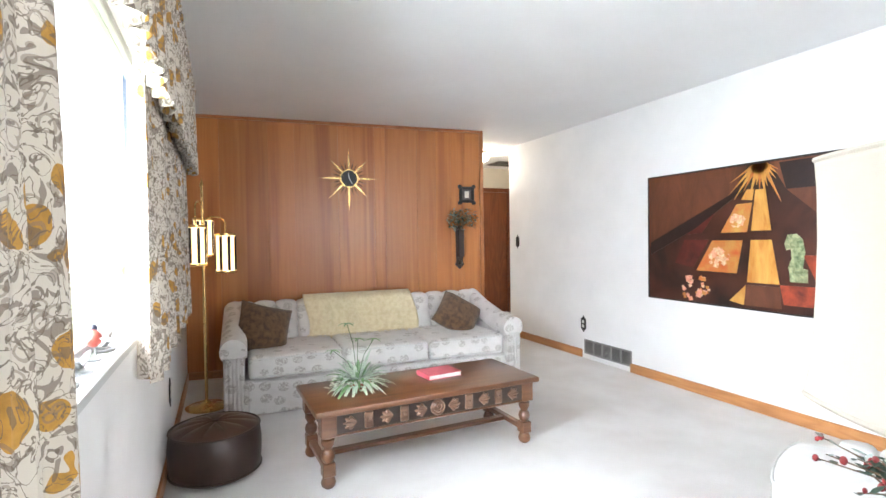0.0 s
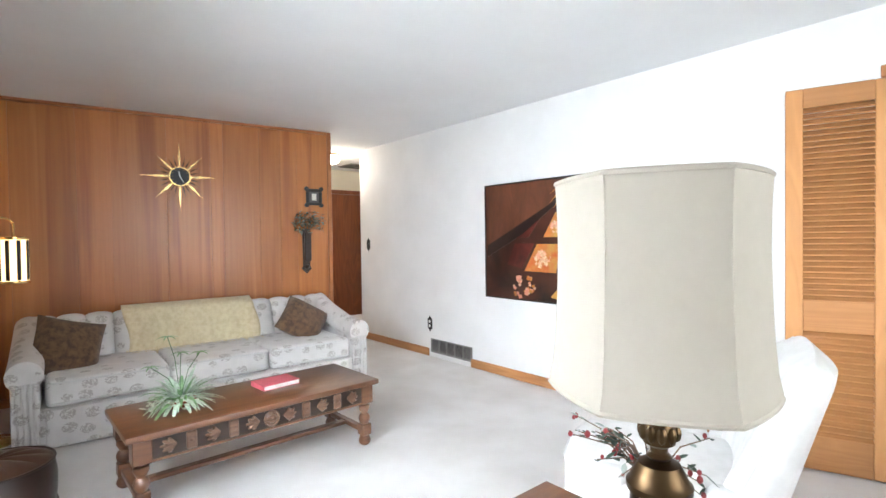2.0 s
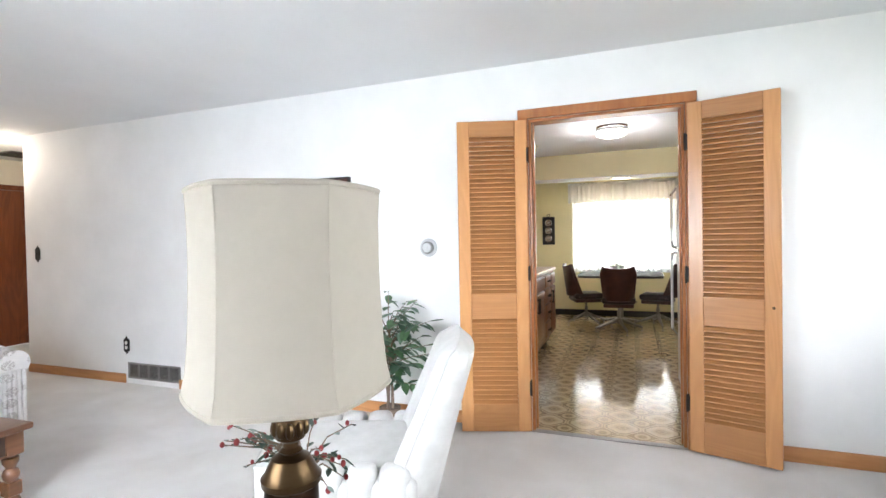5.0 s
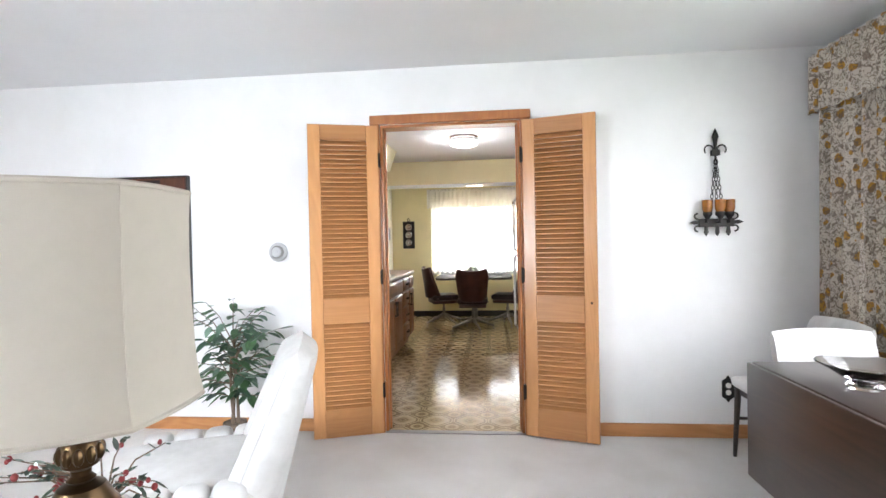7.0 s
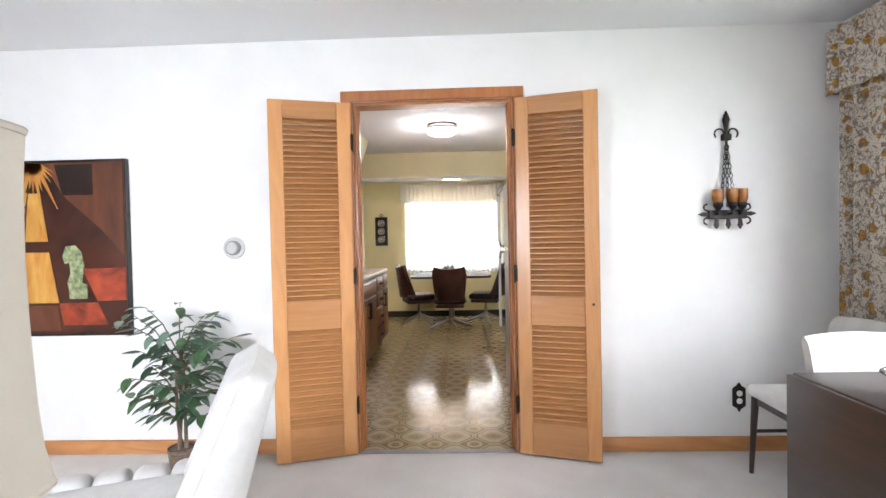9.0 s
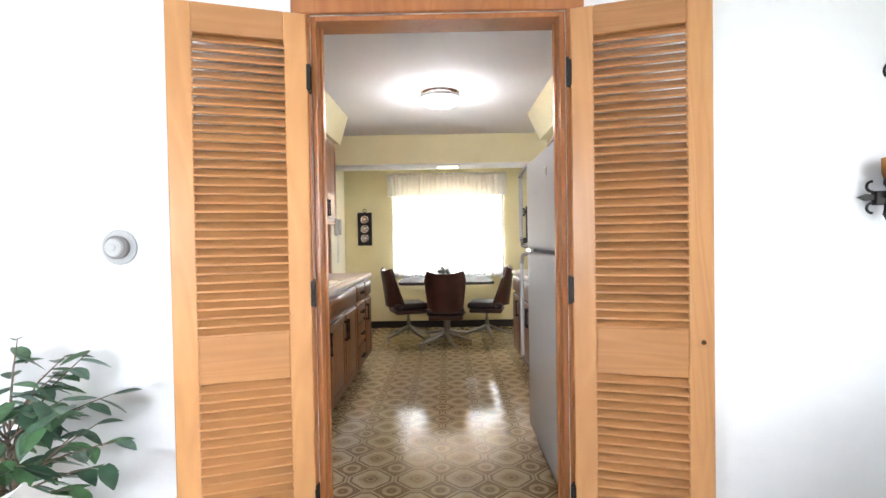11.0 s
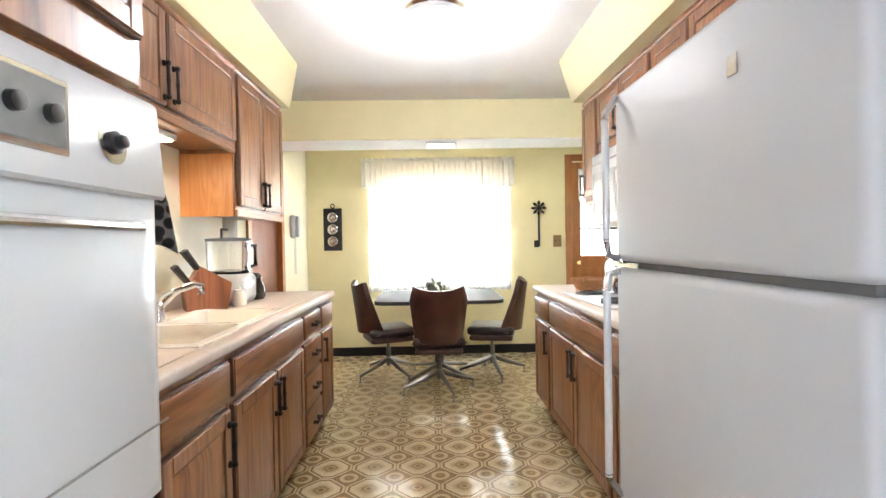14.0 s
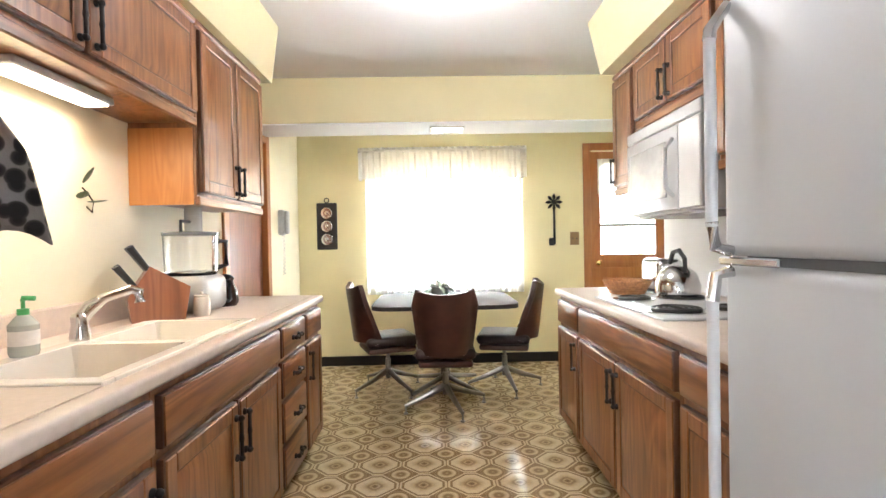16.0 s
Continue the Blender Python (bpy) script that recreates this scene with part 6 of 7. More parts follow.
def oven():
    o = thing("wall_oven", pose(3.40, 0.578, -0.04), "white built-in wall oven with a chrome handle", "oven")
    w = 0.762
    part("body", box(B(), 0, w, 0.0, 0.066, 0.66, 1.613, 0.006), M_WHITE, o)
    bm = prism(B(), [(-0.002, 1.40), (-0.018, 1.378), (-0.026, 1.386), (-0.010, 1.600), (-0.002, 1.612)], 0, 0.004, w - 0.004)
    part("control_panel", bm, M_WHITE, o)
    bm = B()

    def f(u, v):
        z = 0.70 + 0.63 * v
        return (0.03 + (w - 0.06) * u, -0.008 - 0.018 * math.sin(math.pi * (0.12 + 0.76 * v)) * (1 - (2 * u - 1) ** 10), z)
    sheet(bm, f, 24, 24)
    sheet(bm, lambda u, v: (f(u, v)[0], 0.0, f(u, v)[2]), 1, 1)
    d = part("door", bm, M_WHITE, o)
    bm = tube(B(), [(0.12, -0.012, 1.315), (0.14, -0.045, 1.31), (w - 0.14, -0.045, 1.31), (w - 0.12, -0.012, 1.315)], 0.011, 10)
    part("handle", bm, M_CHROME, d, "chrome oven handle")
    k = part("knob", lathe(B(), [(0.024, 0), (0.024, 0.010), (0.016, 0.013), (0.013, 0.028), (0.009, 0.030)], m=Matrix.Translation((0.57, -0.020, 1.482)) @ Euler((radians(83), 0, 0)).to_matrix().to_4x4(), seg=22), M_BLACK, o)
    part("dial", lathe(B(), [(0.045, 0), (0.045, 0.004), (0.03, 0.005)], m=Matrix.Translation((0.57, -0.017, 1.482)) @ Euler((radians(83), 0, 0)).to_matrix().to_4x4(), seg=28), M_CHROME, k)
    cw = part("clock_window", box(B(), 0.26, 0.44, -0.026, -0.012, 1.43, 1.565, 0.003), M_CHROME, o, "chrome framed clock and timer")
    part("clock_face", box(B(), 0.272, 0.428, -0.0285, -0.0262, 1.442, 1.553, 0.002), plain("grey_clock_face", (0.16, 0.16, 0.155), 0.3), cw)
    for kx in (0.31, 0.39):
        part("timer_knob", lathe(B(), [(0.017, 0), (0.016, 0.014), (0.008, 0.016)], m=Matrix.Translation((kx, -0.0285, 1.497)) @ Euler((radians(90), 0, 0)).to_matrix().to_4x4(), seg=16), M_BLACK, cw)
    part("seam", box(B(), 0.02, w - 0.02, -0.0305, -0.026, 0.846, 0.849), M_GREYMETAL, o)


oven()

# worktops
wt = tagged(part("worktop", box(B(), 4.16, 6.404, LF - 0.03, 0.645, 0.86, 0.90, 0.012, 3), M_COUNTER), "beige laminate worktop around the sink", "worktop")
for x0, x1, y0 in ((4.16, 4.516, 0.645), (5.45, 6.404, 0.645), (4.516, 5.45, 1.08)):
    part("rear_worktop", box(B(), x0, x1, y0, KYL - 0.021, 0.86, 0.90), M_COUNTER, wt)
part("upstand", box(B(), 4.16, 6.404, KYL - 0.02, KYL - 0.001, 0.86, 1.0, 0.006), M_COUNTER, wt)
tagged(part("worktop", box(B(), 4.445, 6.53, KYR + 0.002, RF + 0.03, 0.86, 0.90, 0.012, 3), M_COUNTER), "beige laminate worktop holding the cooktop", "worktop")


def basin(bm, x0, x1, y0, y1, z, depth, r=0.05):
    def f(u, v):
        a, b = 2 * u - 1, 2 * v - 1
        k = max(abs(a), abs(b))
        dz = -depth * min(1.0, max(0.0, (1 - k) / 0.18)) ** 0.6
        s = 1.0
        return ((x0 + x1) / 2 + a * s * (x1 - x0) / 2, (y0 + y1) / 2 + b * s * (y1 - y0) / 2, z + dz)
    sheet(bm, f, 24, 24)


sk = thing("sink", pose(0, 0, 0), "almond double bowl kitchen sink", "sink")
bm = B()
for q in ((4.516, 4.56, 0.645, 1.08), (5.41, 5.45, 0.645, 1.08), (4.96, 5.005, 0.685, 1.02), (4.56, 5.41, 0.645, 0.685), (4.56, 5.41, 1.02, 1.08)):
    box(bm, *q, 0.885, 0.907, 0.003)
part("rim", bm, M_SINK, sk)
for a, b in ((4.56, 4.96), (5.005, 5.41)):
    bm = B()
    basin(bm, a, b, 0.685, 1.02, 0.9055, 0.17)
    part("bowl", bm, M_SINK, sk)
fa = thing("faucet", pose(5.03, 1.052, 0.908), "chrome single lever faucet", "faucet")
part("base", lathe(B(), [(0.03, 0), (0.03, 0.012), (0.024, 0.05), (0.026, 0.075), (0.02, 0.085)], seg=20), M_CHROME, fa)
part("spout", tube(B(), [(0, 0, 0.06), (0.03, -0.06, 0.13), (0.06, -0.13, 0.155), (0.065, -0.15, 0.145), (0.065, -0.153, 0.11)], [0.018, 0.017, 0.016, 0.018, 0.017], 12), M_CHROME, fa)
part("lever", tube(B(), [(0, 0, 0.08), (-0.01, -0.03, 0.115), (-0.012, -0.07, 0.135)], [0.014, 0.009, 0.007], 10), M_CHROME, fa)

sb = thing("soap_bottle", pose(4.81, 1.05, 0.908), "clear soap bottle with a green pump", "bottle")
part("bottle", lathe(B(), [(0.032, 0), (0.035, 0.01), (0.035, 0.085), (0.02, 0.105), (0.013, 0.112)], seg=20), plain("cloudy_plastic", (0.62, 0.66, 0.60), 0.25, 0.05, 20, Transmission_Weight=0.3), sb)
part("label", lathe(B(), [(0.0353, 0.03), (0.0356, 0.031), (0.0356, 0.069), (0.0353, 0.07)], seg=20), M_PAPER, sb)
part("pump", tube(lathe(B(), [(0.014, 0.112), (0.014, 0.128), (0.005, 0.13), (0.005, 0.152)], seg=14), [(0, 0, 0.15), (0, 0, 0.158), (0.006, -0.028, 0.156)], 0.007, 8), plain("green_plastic", (0.06, 0.35, 0.10), 0.4), sb)

kb = thing("knife_block", pose(5.50, 1.06, 0.90, 0, 0, -55) @ Matrix.Scale(1.12, 4), "wooden knife block full of black handled knives", "knife block")
part("block", prism(B(), [(-0.09, 0.0), (0.08, 0.0), (0.10, 0.12), (-0.03, 0.20), (-0.10, 0.09)], 1, -0.05, 0.05), wood("block_wood", (0.16, 0.05, 0.018), (0.26, 0.09, 0.032), (0.33, 0.125, 0.05), 2), kb)
for i in range(4):
    for j in range(2):
        y = -0.036 + 0.024 * i
        s = 0.02 + 0.045 * j
        p0 = Vector((-0.095 + s * 0.9, y, 0.10 + s * 1.35))
        part("knife_handle", tube(B(), [p0, p0 + Vector((-0.055, 0.006 * (i - 1.5), 0.075 + 0.008 * j))], [0.010, 0.013], 8), M_BLACK, kb)

fp = thing("food_processor", pose(5.765, 1.05, 0.90) @ Matrix.Scale(1.3, 4), "white food processor with a clear bowl", "food processor")
part("base", puff(B(), -0.10, 0.10, -0.09, 0.09, 0.0, 0.13, 0.03), M_WHITE, fp)
part("bowl", lathe(B(), [(0.08, 0.13), (0.088, 0.14), (0.092, 0.27), (0.087, 0.27), (0.083, 0.145), (0.01, 0.14)], seg=28), M_GLASS, fp)
part("lid", lathe(B(), [(0.094, 0.27), (0.094, 0.282), (0.04, 0.286)], seg=28), plain("smoky_plastic", (0.3, 0.3, 0.3), 0.2, 0.1, 20, Transmission_Weight=0.5), fp)
part("feed_tube", lathe(B(), [(0.03, 0.285), (0.03, 0.375), (0.026, 0.375), (0.026, 0.29)], (0.02, 0.0, 0), 20), plain("grey_plastic", (0.4, 0.4, 0.38), 0.25), fp)
part("handle", tube(B(), [(0.08, -0.05, 0.25), (0.13, -0.07, 0.25), (0.13, -0.07, 0.16), (0.08, -0.05, 0.15)], 0.010, 8), M_BLACK, fp)
part("lid_bracket", tube(B(), [(-0.07, 0, 0.28), (-0.07, 0, 0.32), (0.07, 0, 0.32), (0.07, 0, 0.28)], 0.006, 6), M_BLACK, fp)
cp = thing("coffee_pot", pose(5.96, 0.98, 0.90), "glass coffee pot with a black handle", "coffee pot")
part("carafe", lathe(B(), [(0.055, 0), (0.065, 0.02), (0.062, 0.07), (0.04, 0.12), (0.045, 0.14), (0.04, 0.14), (0.035, 0.12)], seg=24), plain("dark_coffee_glass", (0.05, 0.03, 0.025), 0.1, 0.1, 20), cp)
part("handle", tube(B(), [(-0.04, -0.03, 0.13), (-0.09, -0.06, 0.13), (-0.095, -0.065, 0.04), (-0.06, -0.04, 0.03)], 0.009, 8), M_BLACK, cp)
part("lid", lathe(B(), [(0.046, 0.14), (0.03, 0.155), (0.01, 0.16)], seg=20), M_BLACK, cp)
jr = thing("canister", pose(5.60, 0.93, 0.90), "small cream ceramic canister on the worktop", "canister")
part("body", lathe(B(), [(0.032, 0), (0.036, 0.01), (0.034, 0.07), (0.028, 0.082)], seg=20), M_SINK, jr)
part("lid", lathe(B(), [(0.03, 0.082), (0.03, 0.09), (0.008, 0.095), (0.006, 0.105)], seg=18), M_SINK, jr)

# towel on the oven cabinet's side
n = Nodes("spotted_towel")
v = n.coords()
vo = n.add("ShaderNodeTexVoronoi")
vo.inputs["Scale"].default_value = 30
n.link(v, vo.inputs["Vector"])
M_TOWEL = n.finish(n.ramp(vo.outputs["Distance"], [(0.40, (0.015, 0.014, 0.014)), (0.50, (0.04, 0.037, 0.035)), (0.57, (0.19, 0.175, 0.165))]), 0.95, bump=n.noise(v, 300, 2), depth=0.002)


def towel_f(u, v):
    w = 0.05 + 0.30 * min(1, v * 1.5)
    a = u - 0.5
    return (4.22 + 0.12 * v + 0.02 * math.sin(9 * u + 2 * v), 0.83 - 0.03 * v + w * a, 1.69 - 0.46 * v - 0.05 * abs(a) * v + 0.02 * math.sin(11 * u) * v)


tw = solid(tagged(part("hand_towel", sheet(B(), towel_f, 24, 20), M_TOWEL), "black and grey spotted towel hanging on the cabinet side", "towel"), 0.006)
part("hook", tube(B(), [(4.158, 0.83, 1.70), (4.225, 0.83, 1.70), (4.23, 0.83, 1.715)], 0.004, 6), M_IRON, tw)

us = thing("under_cabinet_light", pose(5.05, 1.13, 1.722), "lit fluorescent fixture under the cabinet", "light")
part("housing", box(B(), -0.22, 0.22, -0.055, 0.055, -0.004, 0.022, 0.004), M_WHITE, us)
part("diffuser", box(B(), -0.20, 0.20, -0.045, 0.045, -0.012, -0.0042, 0.002), M_TUBE, us).visible_shadow = False
lv = thing("leaf_ornament", pose(5.33, KYL - 0.003, 1.41), "small metal leaf ornament on the wall", "ornament")
for a, b in ((0.0, 0.06), (-0.05, 0.0), (0.05, -0.01)):
    bm = B()
    blade(bm, (a * 0.4, -0.01, b - 0.02), (a + 0.01, -0.05, b + 0.02), 0.07, 0.02, 0.0, 5)
    part("leaf", bm, plain("green_metal", (0.12, 0.15, 0.08), 0.4), lv)
part("tendril", tube(B(), [(0.02, -0.006, -0.05), (0.05, -0.006, -0.07), (0.06, -0.006, -0.03), (0.03, -0.006, 0.0), (0, -0.006, 0.02)], 0.003, 6), M_BRASS, lv)


# ---- refrigerator ----
def fridge():
    f = thing("refrigerator", pose(3.535, -0.669, 0), "white top-freezer refrigerator with long handles", "refrigerator")
    w = 0.875
    part("body", box(B(), 0.01, w - 0.01, -0.74, -0.062, 0.03, 1.645, 0.01, 2), M_FRIDGE, f)
    for nm, z0, z1 in (("fridge_door", 0.10, 1.140), ("freezer_door", 1.158, 1.66)):
        part(nm, box(B(), 0.0, w, -0.060, 0.012, z0, z1, 0.022, 4), M_FRIDGE, f)
    part("gasket", box(B(), 0.03, w - 0.03, -0.075, -0.02, 0.11, 1.64), plain("dark_gasket", (0.12, 0.117, 0.115), 0.6), f)
    part("toe_grille", box(B(), 0.02, w - 0.02, -0.08, -0.03, 0.0, 0.092, 0.004), M_GREYMETAL, f)
    part("chrome_strip", box(B(), w - 0.17, w + 0.004, 0.010, 0.018, 1.141, 1.157, 0.003), M_CHROME, f)
    for z0, z1 in ((0.46, 1.142), (1.156, 1.645)):
        h = part("handle", tube(B(), [(w - 0.035, 0.052, z0 + 0.06), (w - 0.035, 0.052, z1 - 0.06)], 0.011, 12), M_WHITE, f, "white tubular handle")
        far = z0 if z0 < 1 else z1
        near = z1 if z0 < 1 else z0
        s = 1 if far > near else -1
        part("bracket", tube(B(), [(w - 0.035, 0.052, far - s * 0.07), (w - 0.035, 0.05, far - s * 0.05), (w - 0.03, 0.014, far + s * 0.0)], [0.013, 0.012, 0.010], 10), M_CHROME, h)
        part("bracket", tube(B(), [(w - 0.035, 0.052, near - (0.07 if near > far else -0.07)), (w - 0.035, 0.045, near - (0.02 if near > far else -0.02)), (w - 0.035, 0.014, near - (0.012 if near > far else -0.012))], 0.012, 10), M_CHROME, h)
    part("badge", box(B(), 0.27, 0.30, 0.0118, 0.0145, 1.52, 1.56, 0.001), M_CHROME, f)


fridge()

# microwave
mw = thing("microwave", pose(6.175, -1.165, -0.085, 0, 0, 180), "white microwave mounted over the cooktop", "microwave")
part("body", box(B(), 0.002, 0.758, 0.03, 0.375, 1.40, 1.855, 0.006), M_WHITE, mw)
d = part("door", box(B(), 0.004, 0.57, 0.0, 0.029, 1.41, 1.79, 0.008, 2), M_WHITE, mw)
part("window", box(B(), 0.06, 0.47, -0.004, 0.0002, 1.47, 1.73, 0.004), plain("grey_window", (0.42, 0.43, 0.42), 0.12), d)
part("handle", tube(B(), [(0.53, 0.0, 1.47), (0.53, -0.035, 1.51), (0.53, -0.04, 1.6), (0.53, -0.035, 1.69), (0.53, 0.0, 1.73)], 0.010, 10), M_WHITE, d)
part("control_panel", box(B(), 0.575, 0.756, 0.0, 0.029, 1.41, 1.79, 0.006), M_WHITE, mw)
part("vent_grille", box(B(), 0.004, 0.756, 0.002, 0.029, 1.795, 1.853, 0.006), M_WHITE, mw)
part("underside", box(B(), 0.03, 0.73, 0.05, 0.40, 1.388, 1.3995), M_GREYMETAL, mw)

# cooktop
ct = thing("cooktop", pose(5.55, -1.13, 0.901), "white electric cooktop with four black coil burners", "cooktop")
part("panel", box(B(), -0.38, 0.38, -0.24, 0.24, 0.0, 0.010, 0.004), M_WHITE, ct)
for x, y, r in ((-0.20, 0.11, 0.10), (0.20, 0.11, 0.078), (-0.20, -0.12, 0.078), (0.20, -0.12, 0.10)):
    b = part("drip_pan", lathe(B(), [(r + 0.016, 0.010), (r + 0.016, 0.016), (r, 0.0165), (r * 0.4, 0.012)], (x, y, 0), 28), M_CHROME, ct)
    part("burner", tube(B(), [((0.018 + (r - 0.018) * k / 90) * math.cos(k * 0.28) + x, (0.018 + (r - 0.018) * k / 90) * math.sin(k * 0.28) + y, 0.021) for k in range(91)], 0.0055, 6), M_BLACK, b)
kt = thing("kettle", pose(5.77, -1.24, 0.924), "polished steel kettle on the cooktop", "kettle")
part("body", lathe(B(), [(0.085, 0), (0.10, 0.012), (0.102, 0.05), (0.085, 0.105), (0.05, 0.135), (0.02, 0.142)], seg=32), M_CHROME, kt)
part("handle", tube(B(), [(-0.075, 0, 0.11), (-0.07, 0, 0.18), (-0.02, 0, 0.215), (0.04, 0, 0.205), (0.075, 0, 0.15)], 0.011, 10), M_BLACK, kt)
part("spout", tube(B(), [(0.08, 0, 0.07), (0.12, 0, 0.11), (0.135, 0, 0.13)], [0.02, 0.014, 0.012], 12), M_CHROME, kt)
bs = thing("wicker_basket", pose(6.08, -1.12, 0.903), "shallow brown wicker basket beside the cooktop", "basket")
M_WICKER = plain("light_wicker", (0.36, 0.16, 0.06), 0.7, 0.35, 70)
part("bowl", lathe(B(), [(0.075, 0), (0.09, 0.01), (0.12, 0.06), (0.127, 0.075), (0.119, 0.075), (0.082, 0.014)], seg=28), M_WICKER, bs)
for k in range(6):
    part("weave_ring", tube(B(), [((0.088 + 0.0068 * k) * math.cos(a), (0.088 + 0.0068 * k) * math.sin(a), 0.008 + 0.012 * k + 0.002 * math.sin(9 * a + k * 3)) for a in [math.tau * q / 36 for q in range(37)]], 0.005, 6), M_WICKER, bs)
ts = thing("toaster", pose(6.13, -1.33, 0.90, 0, 0, 0), "chrome toaster against the wall", "toaster")
part("body", box(B(), -0.12, 0.12, -0.07, 0.07, 0.01, 0.19, 0.035, 4), M_CHROME, ts)
part("base", box(B(), -0.115, 0.115, -0.065, 0.065, 0.0, 0.014, 0.003), M_BLACK, ts)
part("lever", box(B(), 0.12, 0.14, -0.012, 0.012, 0.11, 0.122, 0.003), M_BLACK, ts)

# ---- kitchen ceiling light ----
kl = thing("ceiling_light", pose(5.46, -0.14, H), "round glowing kitchen ceiling light with a chrome band", "ceiling light")
part("canopy", lathe(B(), [(0.15, -0.022), (0.16, -0.001)], seg=36), M_CHROME, kl)
part("band", lathe(B(), [(0.158, -0.05), (0.162, -0.05), (0.162, -0.025), (0.158, -0.025)], seg=36), M_CHROME, kl)
part("diffuser", lathe(B(), [(0.05, -0.105), (0.11, -0.10), (0.15, -0.08), (0.156, -0.023)], seg=36), M_BULB, kl).visible_shadow = False
bl = thing("recessed_light", pose(7.22, -0.2, 2.066), "small lit fixture in the beam", "light")
part("trim", box(B(), -0.08, 0.08, -0.13, 0.13, -0.008, -0.0005, 0.002), M_WHITE, bl)
part("lens", box(B(), -0.065, 0.065, -0.115, 0.115, -0.012, -0.0085), M_TUBE, bl).visible_shadow = False


# ---- dinette ----
tb = thing("dinette_table", pose(7.55, -0.16, 0), "dark dinette table under the window", "table")
bm = B()


def rounded(k):
    a = math.tau * k / 48
    c, s = math.cos(a), math.sin(a)
    q = 0.24
    return (0.52 * abs(c) ** q * (1 if c > 0 else -1), 0.56 * abs(s) ** q * (1 if s > 0 else -1))


prism(bm, [rounded(k) for k in range(48)], 2, 0.705, 0.735)
part("tabletop", bm, plain("dark_table_laminate", (0.03, 0.022, 0.02), 0.75), tb)
part("column", lathe(B(), [(0.05, 0.06), (0.04, 0.1), (0.04, 0.69), (0.09, 0.704)], seg=24), M_DULLCHROME, tb)
for k in range(4):
    a = math.tau * k / 4 + 0.78
    part("foot", tube(B(), [(0.03 * math.cos(a), 0.03 * math.sin(a), 0.09), (0.38 * math.cos(a), 0.38 * math.sin(a), 0.02)], [0.022, 0.014], 10), M_DULLCHROME, tb)


def dinette_chair():
    c = thing("swivel_chair", pose(7.02, -0.15, 0, 0, 0, -90), "brown vinyl swivel chair with a chrome star base", "chair", "dinette chairs")

    def shell(u, v, o):
        a = (u - 0.5) * 2
        ang = a * 1.35
        w = 0.235 + 0.02 * v
        if v < 0.35:
            t = v / 0.35
            y = -0.17 * t
            return (w * a * (0.55 + 0.45 * t), -0.02 - 0.20 * t * math.cos(ang * 0.5) + o * 0.2, 0.40 + 0.02 * t - o * (1 - t) * 1.0)
        t = (v - 0.35) / 0.65
        dip = 0.30 * max(0, abs(a) - 0.55) / 0.45 * 0.0
        top = 0.42 + 0.43 * t + 0.055 * t * (abs(a) ** 2.2) - 0.13 * t * max(0, abs(a) - 0.85) / 0.15
        yy = -0.24 * math.cos(ang * 0.62) - 0.055 * t + 0.05 * (abs(a) ** 3) * (1 - t) * 1.6
        return (math.sin(ang * 0.62) * (0.31 - 0.05 * (1 - t)) * (1 + o * -0.5), yy + o * -1.0, top)
    bm = B()
    for o in (0.0, 0.035):
        sheet(bm, lambda u, v: shell(u, v, o), 24, 22)
    edges = ((0, None), (1, None), (None, 1))
    for uu, vv in edges:
        sheet(bm, lambda s, t: tuple(Vector(shell(uu if uu is not None else t, vv if vv is not None else t, 0.0)).lerp(Vector(shell(uu if uu is not None else t, vv if vv is not None else t, 0.035)), s)), 2, 24)
    bmesh.ops.remove_doubles(bm, verts=bm.verts[:], dist=0.001)
    part("shell", bm, M_BROWNVINYL, c)
    part("seat", puff(B(), -0.21, 0.21, -0.21, 0.21, 0.385, 0.465, 0.035, 3), leather("dark_seat_vinyl", (0.03, 0.016, 0.016)), c)
    part("seat_pan", box(B(), -0.19, 0.19, -0.20, 0.19, 0.335, 0.384, 0.02, 2), M_BROWNVINYL, c)
    part("post", lathe(B(), [(0.022, 0.10), (0.022, 0.26), (0.015, 0.265), (0.015, 0.335)], seg=16), M_DULLCHROME, c)
    for k in range(4):
        a = math.tau * k / 4 + 0.35
        leg = part("leg", tube(B(), [(0.01 * math.cos(a), 0.01 * math.sin(a), 0.16), (0.15 * math.cos(a), 0.15 * math.sin(a), 0.105), (0.31 * math.cos(a), 0.31 * math.sin(a), 0.055)], [0.024, 0.019, 0.012], 8), M_DULLCHROME, c)
        part("glide", lathe(B(), [(0.016, 0), (0.016, 0.008), (0.006, 0.012), (0.006, 0.055)], (0.305 * math.cos(a), 0.305 * math.sin(a), -0.003), 12), M_DULLCHROME, leg)
    return c


ch = dinette_chair()
c2 = copy_thing(ch, pose(7.50, 0.31, 0, 0, 0, 200))
c3 = copy_thing(ch, pose(7.50, -0.65, 0, 0, 0, -12))
tp = thing("table_plant", pose(7.72, -0.13, 0.736), "small white flowering plant on the dinette table", "plant")
part("pot", lathe(B(), [(0.06, 0), (0.07, 0.01), (0.085, 0.085), (0.078, 0.085), (0.06, 0.02)], seg=20), plain("grey_pot", (0.30, 0.30, 0.28), 0.5), tp)
rng = random.Random(3)
bm, b2 = B(), B()
for i in range(60):
    a = rng.uniform(0, 6.28)
    el = rng.uniform(0.1, 1.2)
    blade(bm if i % 3 else b2, (0.03 * math.cos(a), 0.03 * math.sin(a), 0.08), (math.cos(a) * math.cos(el), math.sin(a) * math.cos(el), math.sin(el)), rng.uniform(0.08, 0.15), 0.014, rng.uniform(0.03, 0.09), 4)
part("leaves", bm, M_LEAF_PALE, tp)
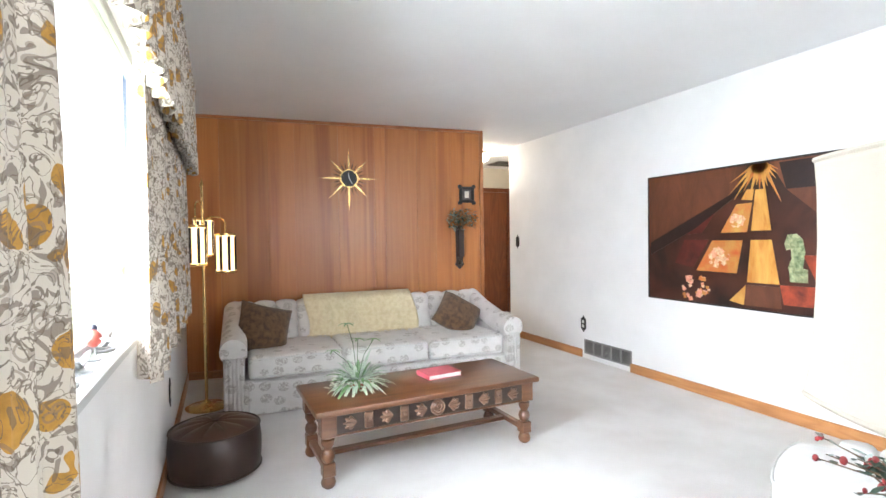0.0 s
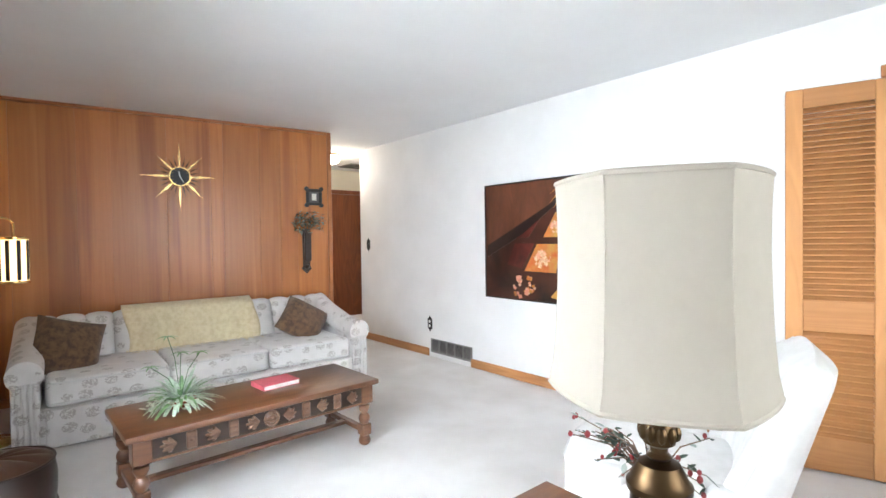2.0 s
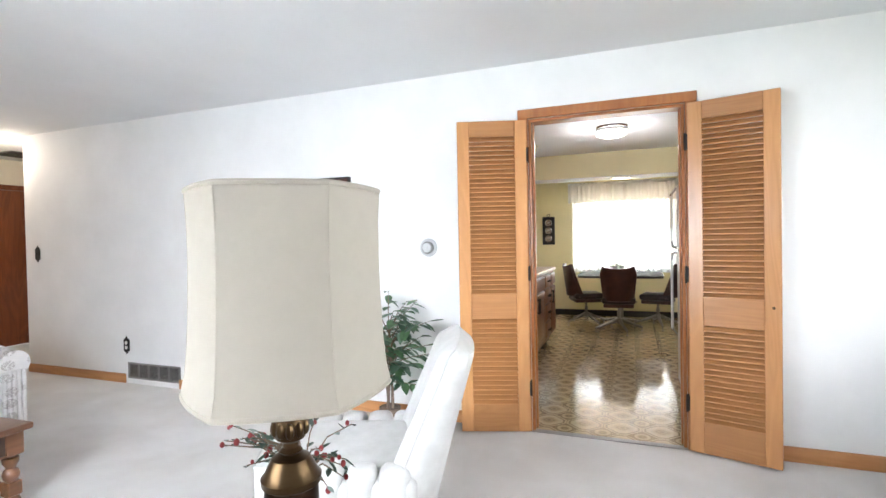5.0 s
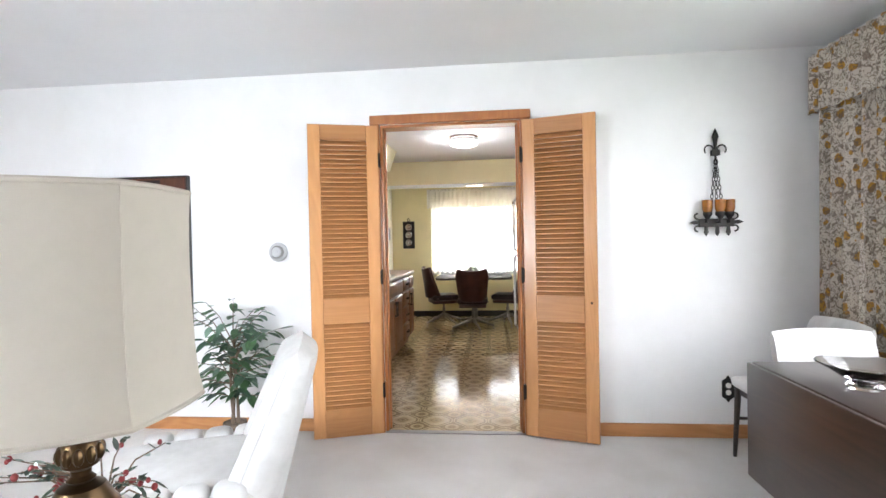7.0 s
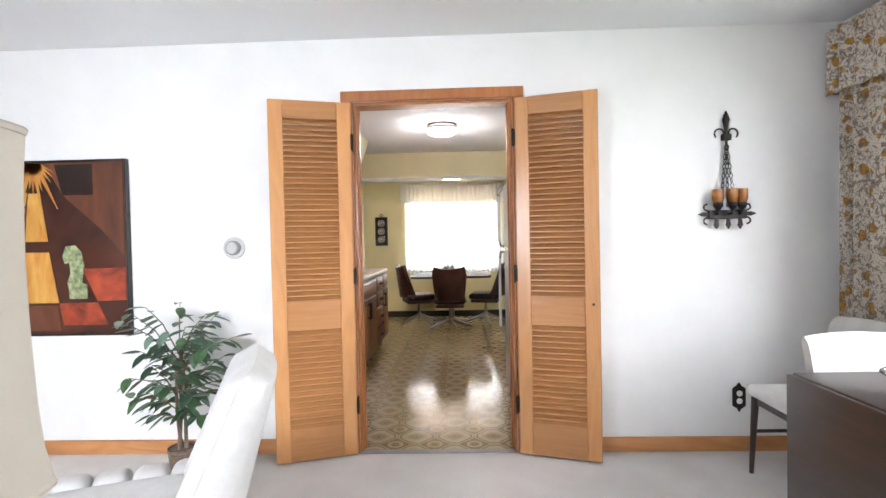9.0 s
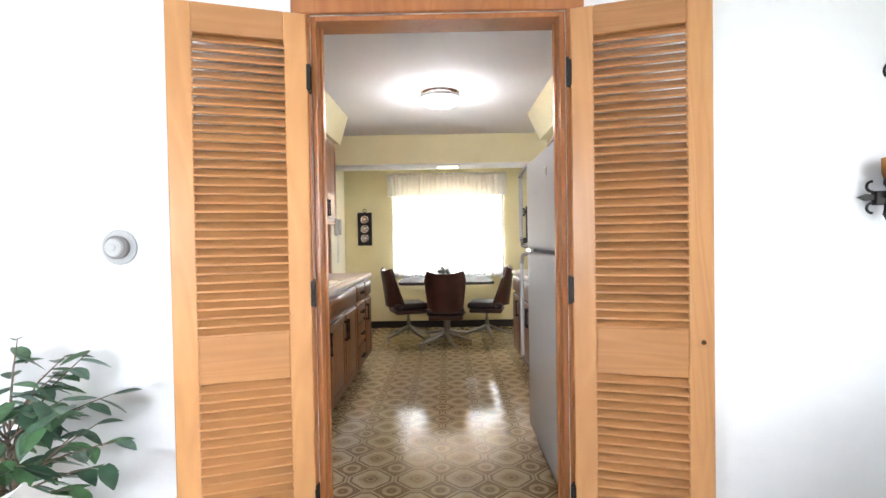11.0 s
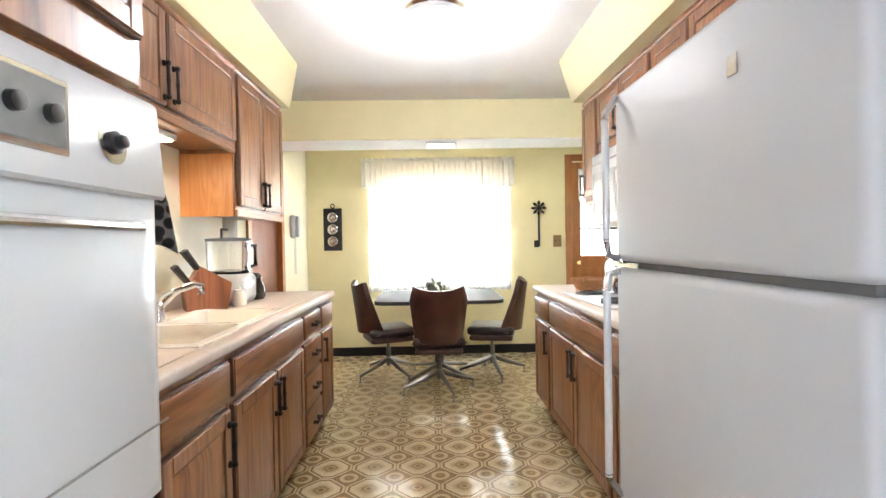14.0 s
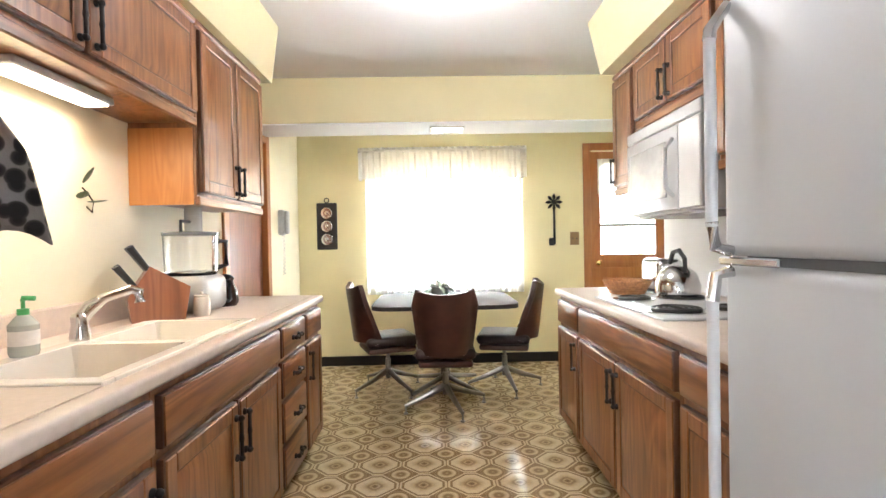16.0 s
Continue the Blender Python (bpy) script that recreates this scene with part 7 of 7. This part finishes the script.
part("flowers", b2, M_PAPER, tp)

# ---- end wall fittings ----
pq = thing("wall_plaque", pose(KX1 - 0.001, 0.967, 1.388, *EAST), "black wall plaque with three silver plates", "plaque")
part("board", box(B(), -0.10, 0.10, -0.018, 0, -0.235, 0.225, 0.005), M_BLACK, pq)
part("inner_border", box(B(), -0.082, 0.082, -0.020, -0.0182, -0.215, 0.205), plain("dark_felt", (0.03, 0.026, 0.024), 0.9), pq)
part("ring", tube(B(), [(0.022 * math.cos(a), -0.01, 0.25 + 0.022 * math.sin(a)) for a in [math.tau * q / 20 for q in range(21)]], 0.005, 6), M_IRON, pq)
for z in (-0.135, -0.005, 0.125):
    part("plate", lathe(B(), [(0.055, 0.0), (0.055, 0.006), (0.045, 0.009), (0.02, 0.007), (0.016, 0.010), (0.002, 0.011)], m=Matrix.Translation((0, -0.020, z)) @ rot90, seg=26), M_CHROME, pq)
ky = thing("key_ornament", pose(KX1 - 0.001, -1.289, 1.352, *EAST), "black iron key shaped wall ornament", "ornament")
part("shaft", cyl(B(), (0, -0.014, -0.19), (0, -0.014, 0.18), 0.011, seg=10), M_IRON, ky)
part("bit", box(B(), -0.055, 0.0, -0.020, -0.008, -0.20, -0.125, 0.004), M_IRON, ky)
bm = B()
for k in range(8):
    a = math.tau * k / 8
    tube(bm, [(0.015 * math.cos(a), -0.014, 0.23 + 0.015 * math.sin(a)), (0.06 * math.cos(a), -0.018, 0.23 + 0.06 * math.sin(a)), (0.085 * math.cos(a), -0.014, 0.23 + 0.085 * math.sin(a))], [0.006, 0.017, 0.005], 6)
ball(bm, (0, -0.018, 0.23), 0.025)
part("rosette", bm, M_IRON, ky)
sw = thing("switch_plate", pose(KX1 - 0.001, -1.494, 1.218, *EAST), "brown double switch plate beside the back door", "switch")
part("plate", box(B(), -0.045, 0.045, -0.006, 0, -0.065, 0.065, 0.003), plain("brown_plastic", (0.26, 0.15, 0.06), 0.4), sw)
for x in (-0.02, 0.02):
    part("toggle", box(B(), x - 0.004, x + 0.004, -0.015, -0.006, -0.008, 0.008, 0.002), M_DARKWOOD, sw)
ol = thing("kitchen_outlet", pose(KX1 - 0.001, 0.62, 0.32, *EAST), "dark outlet plate low on the kitchen wall", "outlet")
part("plate", box(B(), -0.035, 0.035, -0.006, 0, -0.055, 0.055, 0.003), M_DARKWOOD, ol)
ph = thing("wall_phone", pose(7.75, KYL - 0.001, 1.40), "white wall telephone with a hanging cord", "telephone")
part("body", puff(B(), -0.05, 0.05, -0.05, 0.0, -0.11, 0.11, 0.018, 3), M_WHITE, ph)
part("handset", puff(B(), -0.03, 0.03, -0.085, -0.051, -0.10, 0.10, 0.014, 3), M_WHITE, ph)
part("cord", tube(B(), [(0.02 + 0.012 * math.cos(k * 0.9), -0.03 + 0.012 * math.sin(k * 0.9), -0.10 - 0.0045 * k) for k in range(80)], 0.003, 5), M_WHITE, ph)

# back door
bd = structure("door_2", box(B(), KX1 + 0.03, KX1 + 0.07, BD0 + 0.003, BD1 - 0.003, 0.01, 0.92, 0.003), M_TRIM, "brown wooden back door with a glazed upper half", "door", True)
bm = B()
for a, b, c, d in ((BD0 + 0.003, BD0 + 0.11, 0.92, 2.085), (BD1 - 0.11, BD1 - 0.003, 0.92, 2.085), (BD0 + 0.11, BD1 - 0.11, 0.92, 1.05), (BD0 + 0.11, BD1 - 0.11, 1.96, 2.085)):
    box(bm, KX1 + 0.031, KX1 + 0.069, a, b, c, d, 0.003)
part("glazed_frame", bm, M_TRIM, bd)
part("panel_moulding", box(B(), KX1 + 0.022, KX1 + 0.0305, BD0 + 0.13, BD1 - 0.13, 0.20, 0.82, 0.006), M_TRIM, bd)
part("muntin", box(B(), KX1 + 0.04, KX1 + 0.06, BD0 + 0.11, BD1 - 0.11, 1.33, 1.36), M_GREYMETAL, bd)
part("pane", box(B(), KX1 + 0.048, KX1 + 0.052, BD0 + 0.11, BD1 - 0.11, 1.05, 1.96), M_PANE, bd).visible_shadow = False
part("door_knob", ball(cyl(B(), (KX1 + 0.03, BD1 - 0.06, 0.97), (KX1 - 0.02, BD1 - 0.06, 0.97), 0.012), (KX1 - 0.035, BD1 - 0.06, 0.97), 0.028), M_GOLD, bd)
drape("door_curtain", pose(KX1 + 0.012, BD0 + 0.10, 0, 0, 0, 90), 0.60, 1.66, 2.01, 9, 0.008, M_SHEER, "short sheer curtain on the back door", "", 31, 0.0, "curtain", 0.002)
bm = B()
box(bm, KX1 - 0.018, KX1, BD1, BD1 + 0.075, 0, 2.165, 0.004)
box(bm, KX1 - 0.018, KX1, BD0 - 0.075, BD0, 0, 2.165, 0.004)
box(bm, KX1 - 0.018, KX1, BD0, BD1, 2.092, 2.165, 0.004)
structure("door_casing_back", bm, M_TRIM, "brown back door casing", "door frame", True)
ld = structure("door_3", box(B(), LD0 + 0.02, LD1 - 0.02, KYL + 0.03, KYL + 0.07, 0.006, 2.01, 0.003), M_DOORWOOD, "dark wooden kitchen side door", "door", True)
part("hinge", box(B(), LD0 + 0.022, LD0 + 0.04, KYL + 0.022, KYL + 0.03, 1.0, 1.09), M_BRASS, ld)
bm = B()
for a, b in ((LD0 - 0.06, LD0 + 0.018), (LD1 - 0.018, LD1 + 0.06)):
    box(bm, a, b, KYL - 0.018, KYL + 0.1, 0, 2.09, 0.004)
box(bm, LD0 + 0.018, LD1 - 0.018, KYL - 0.018, KYL + 0.1, 2.012, 2.09, 0.004)
structure("door_casing_side", bm, M_TRIM, "brown side door casing", "door frame", True)
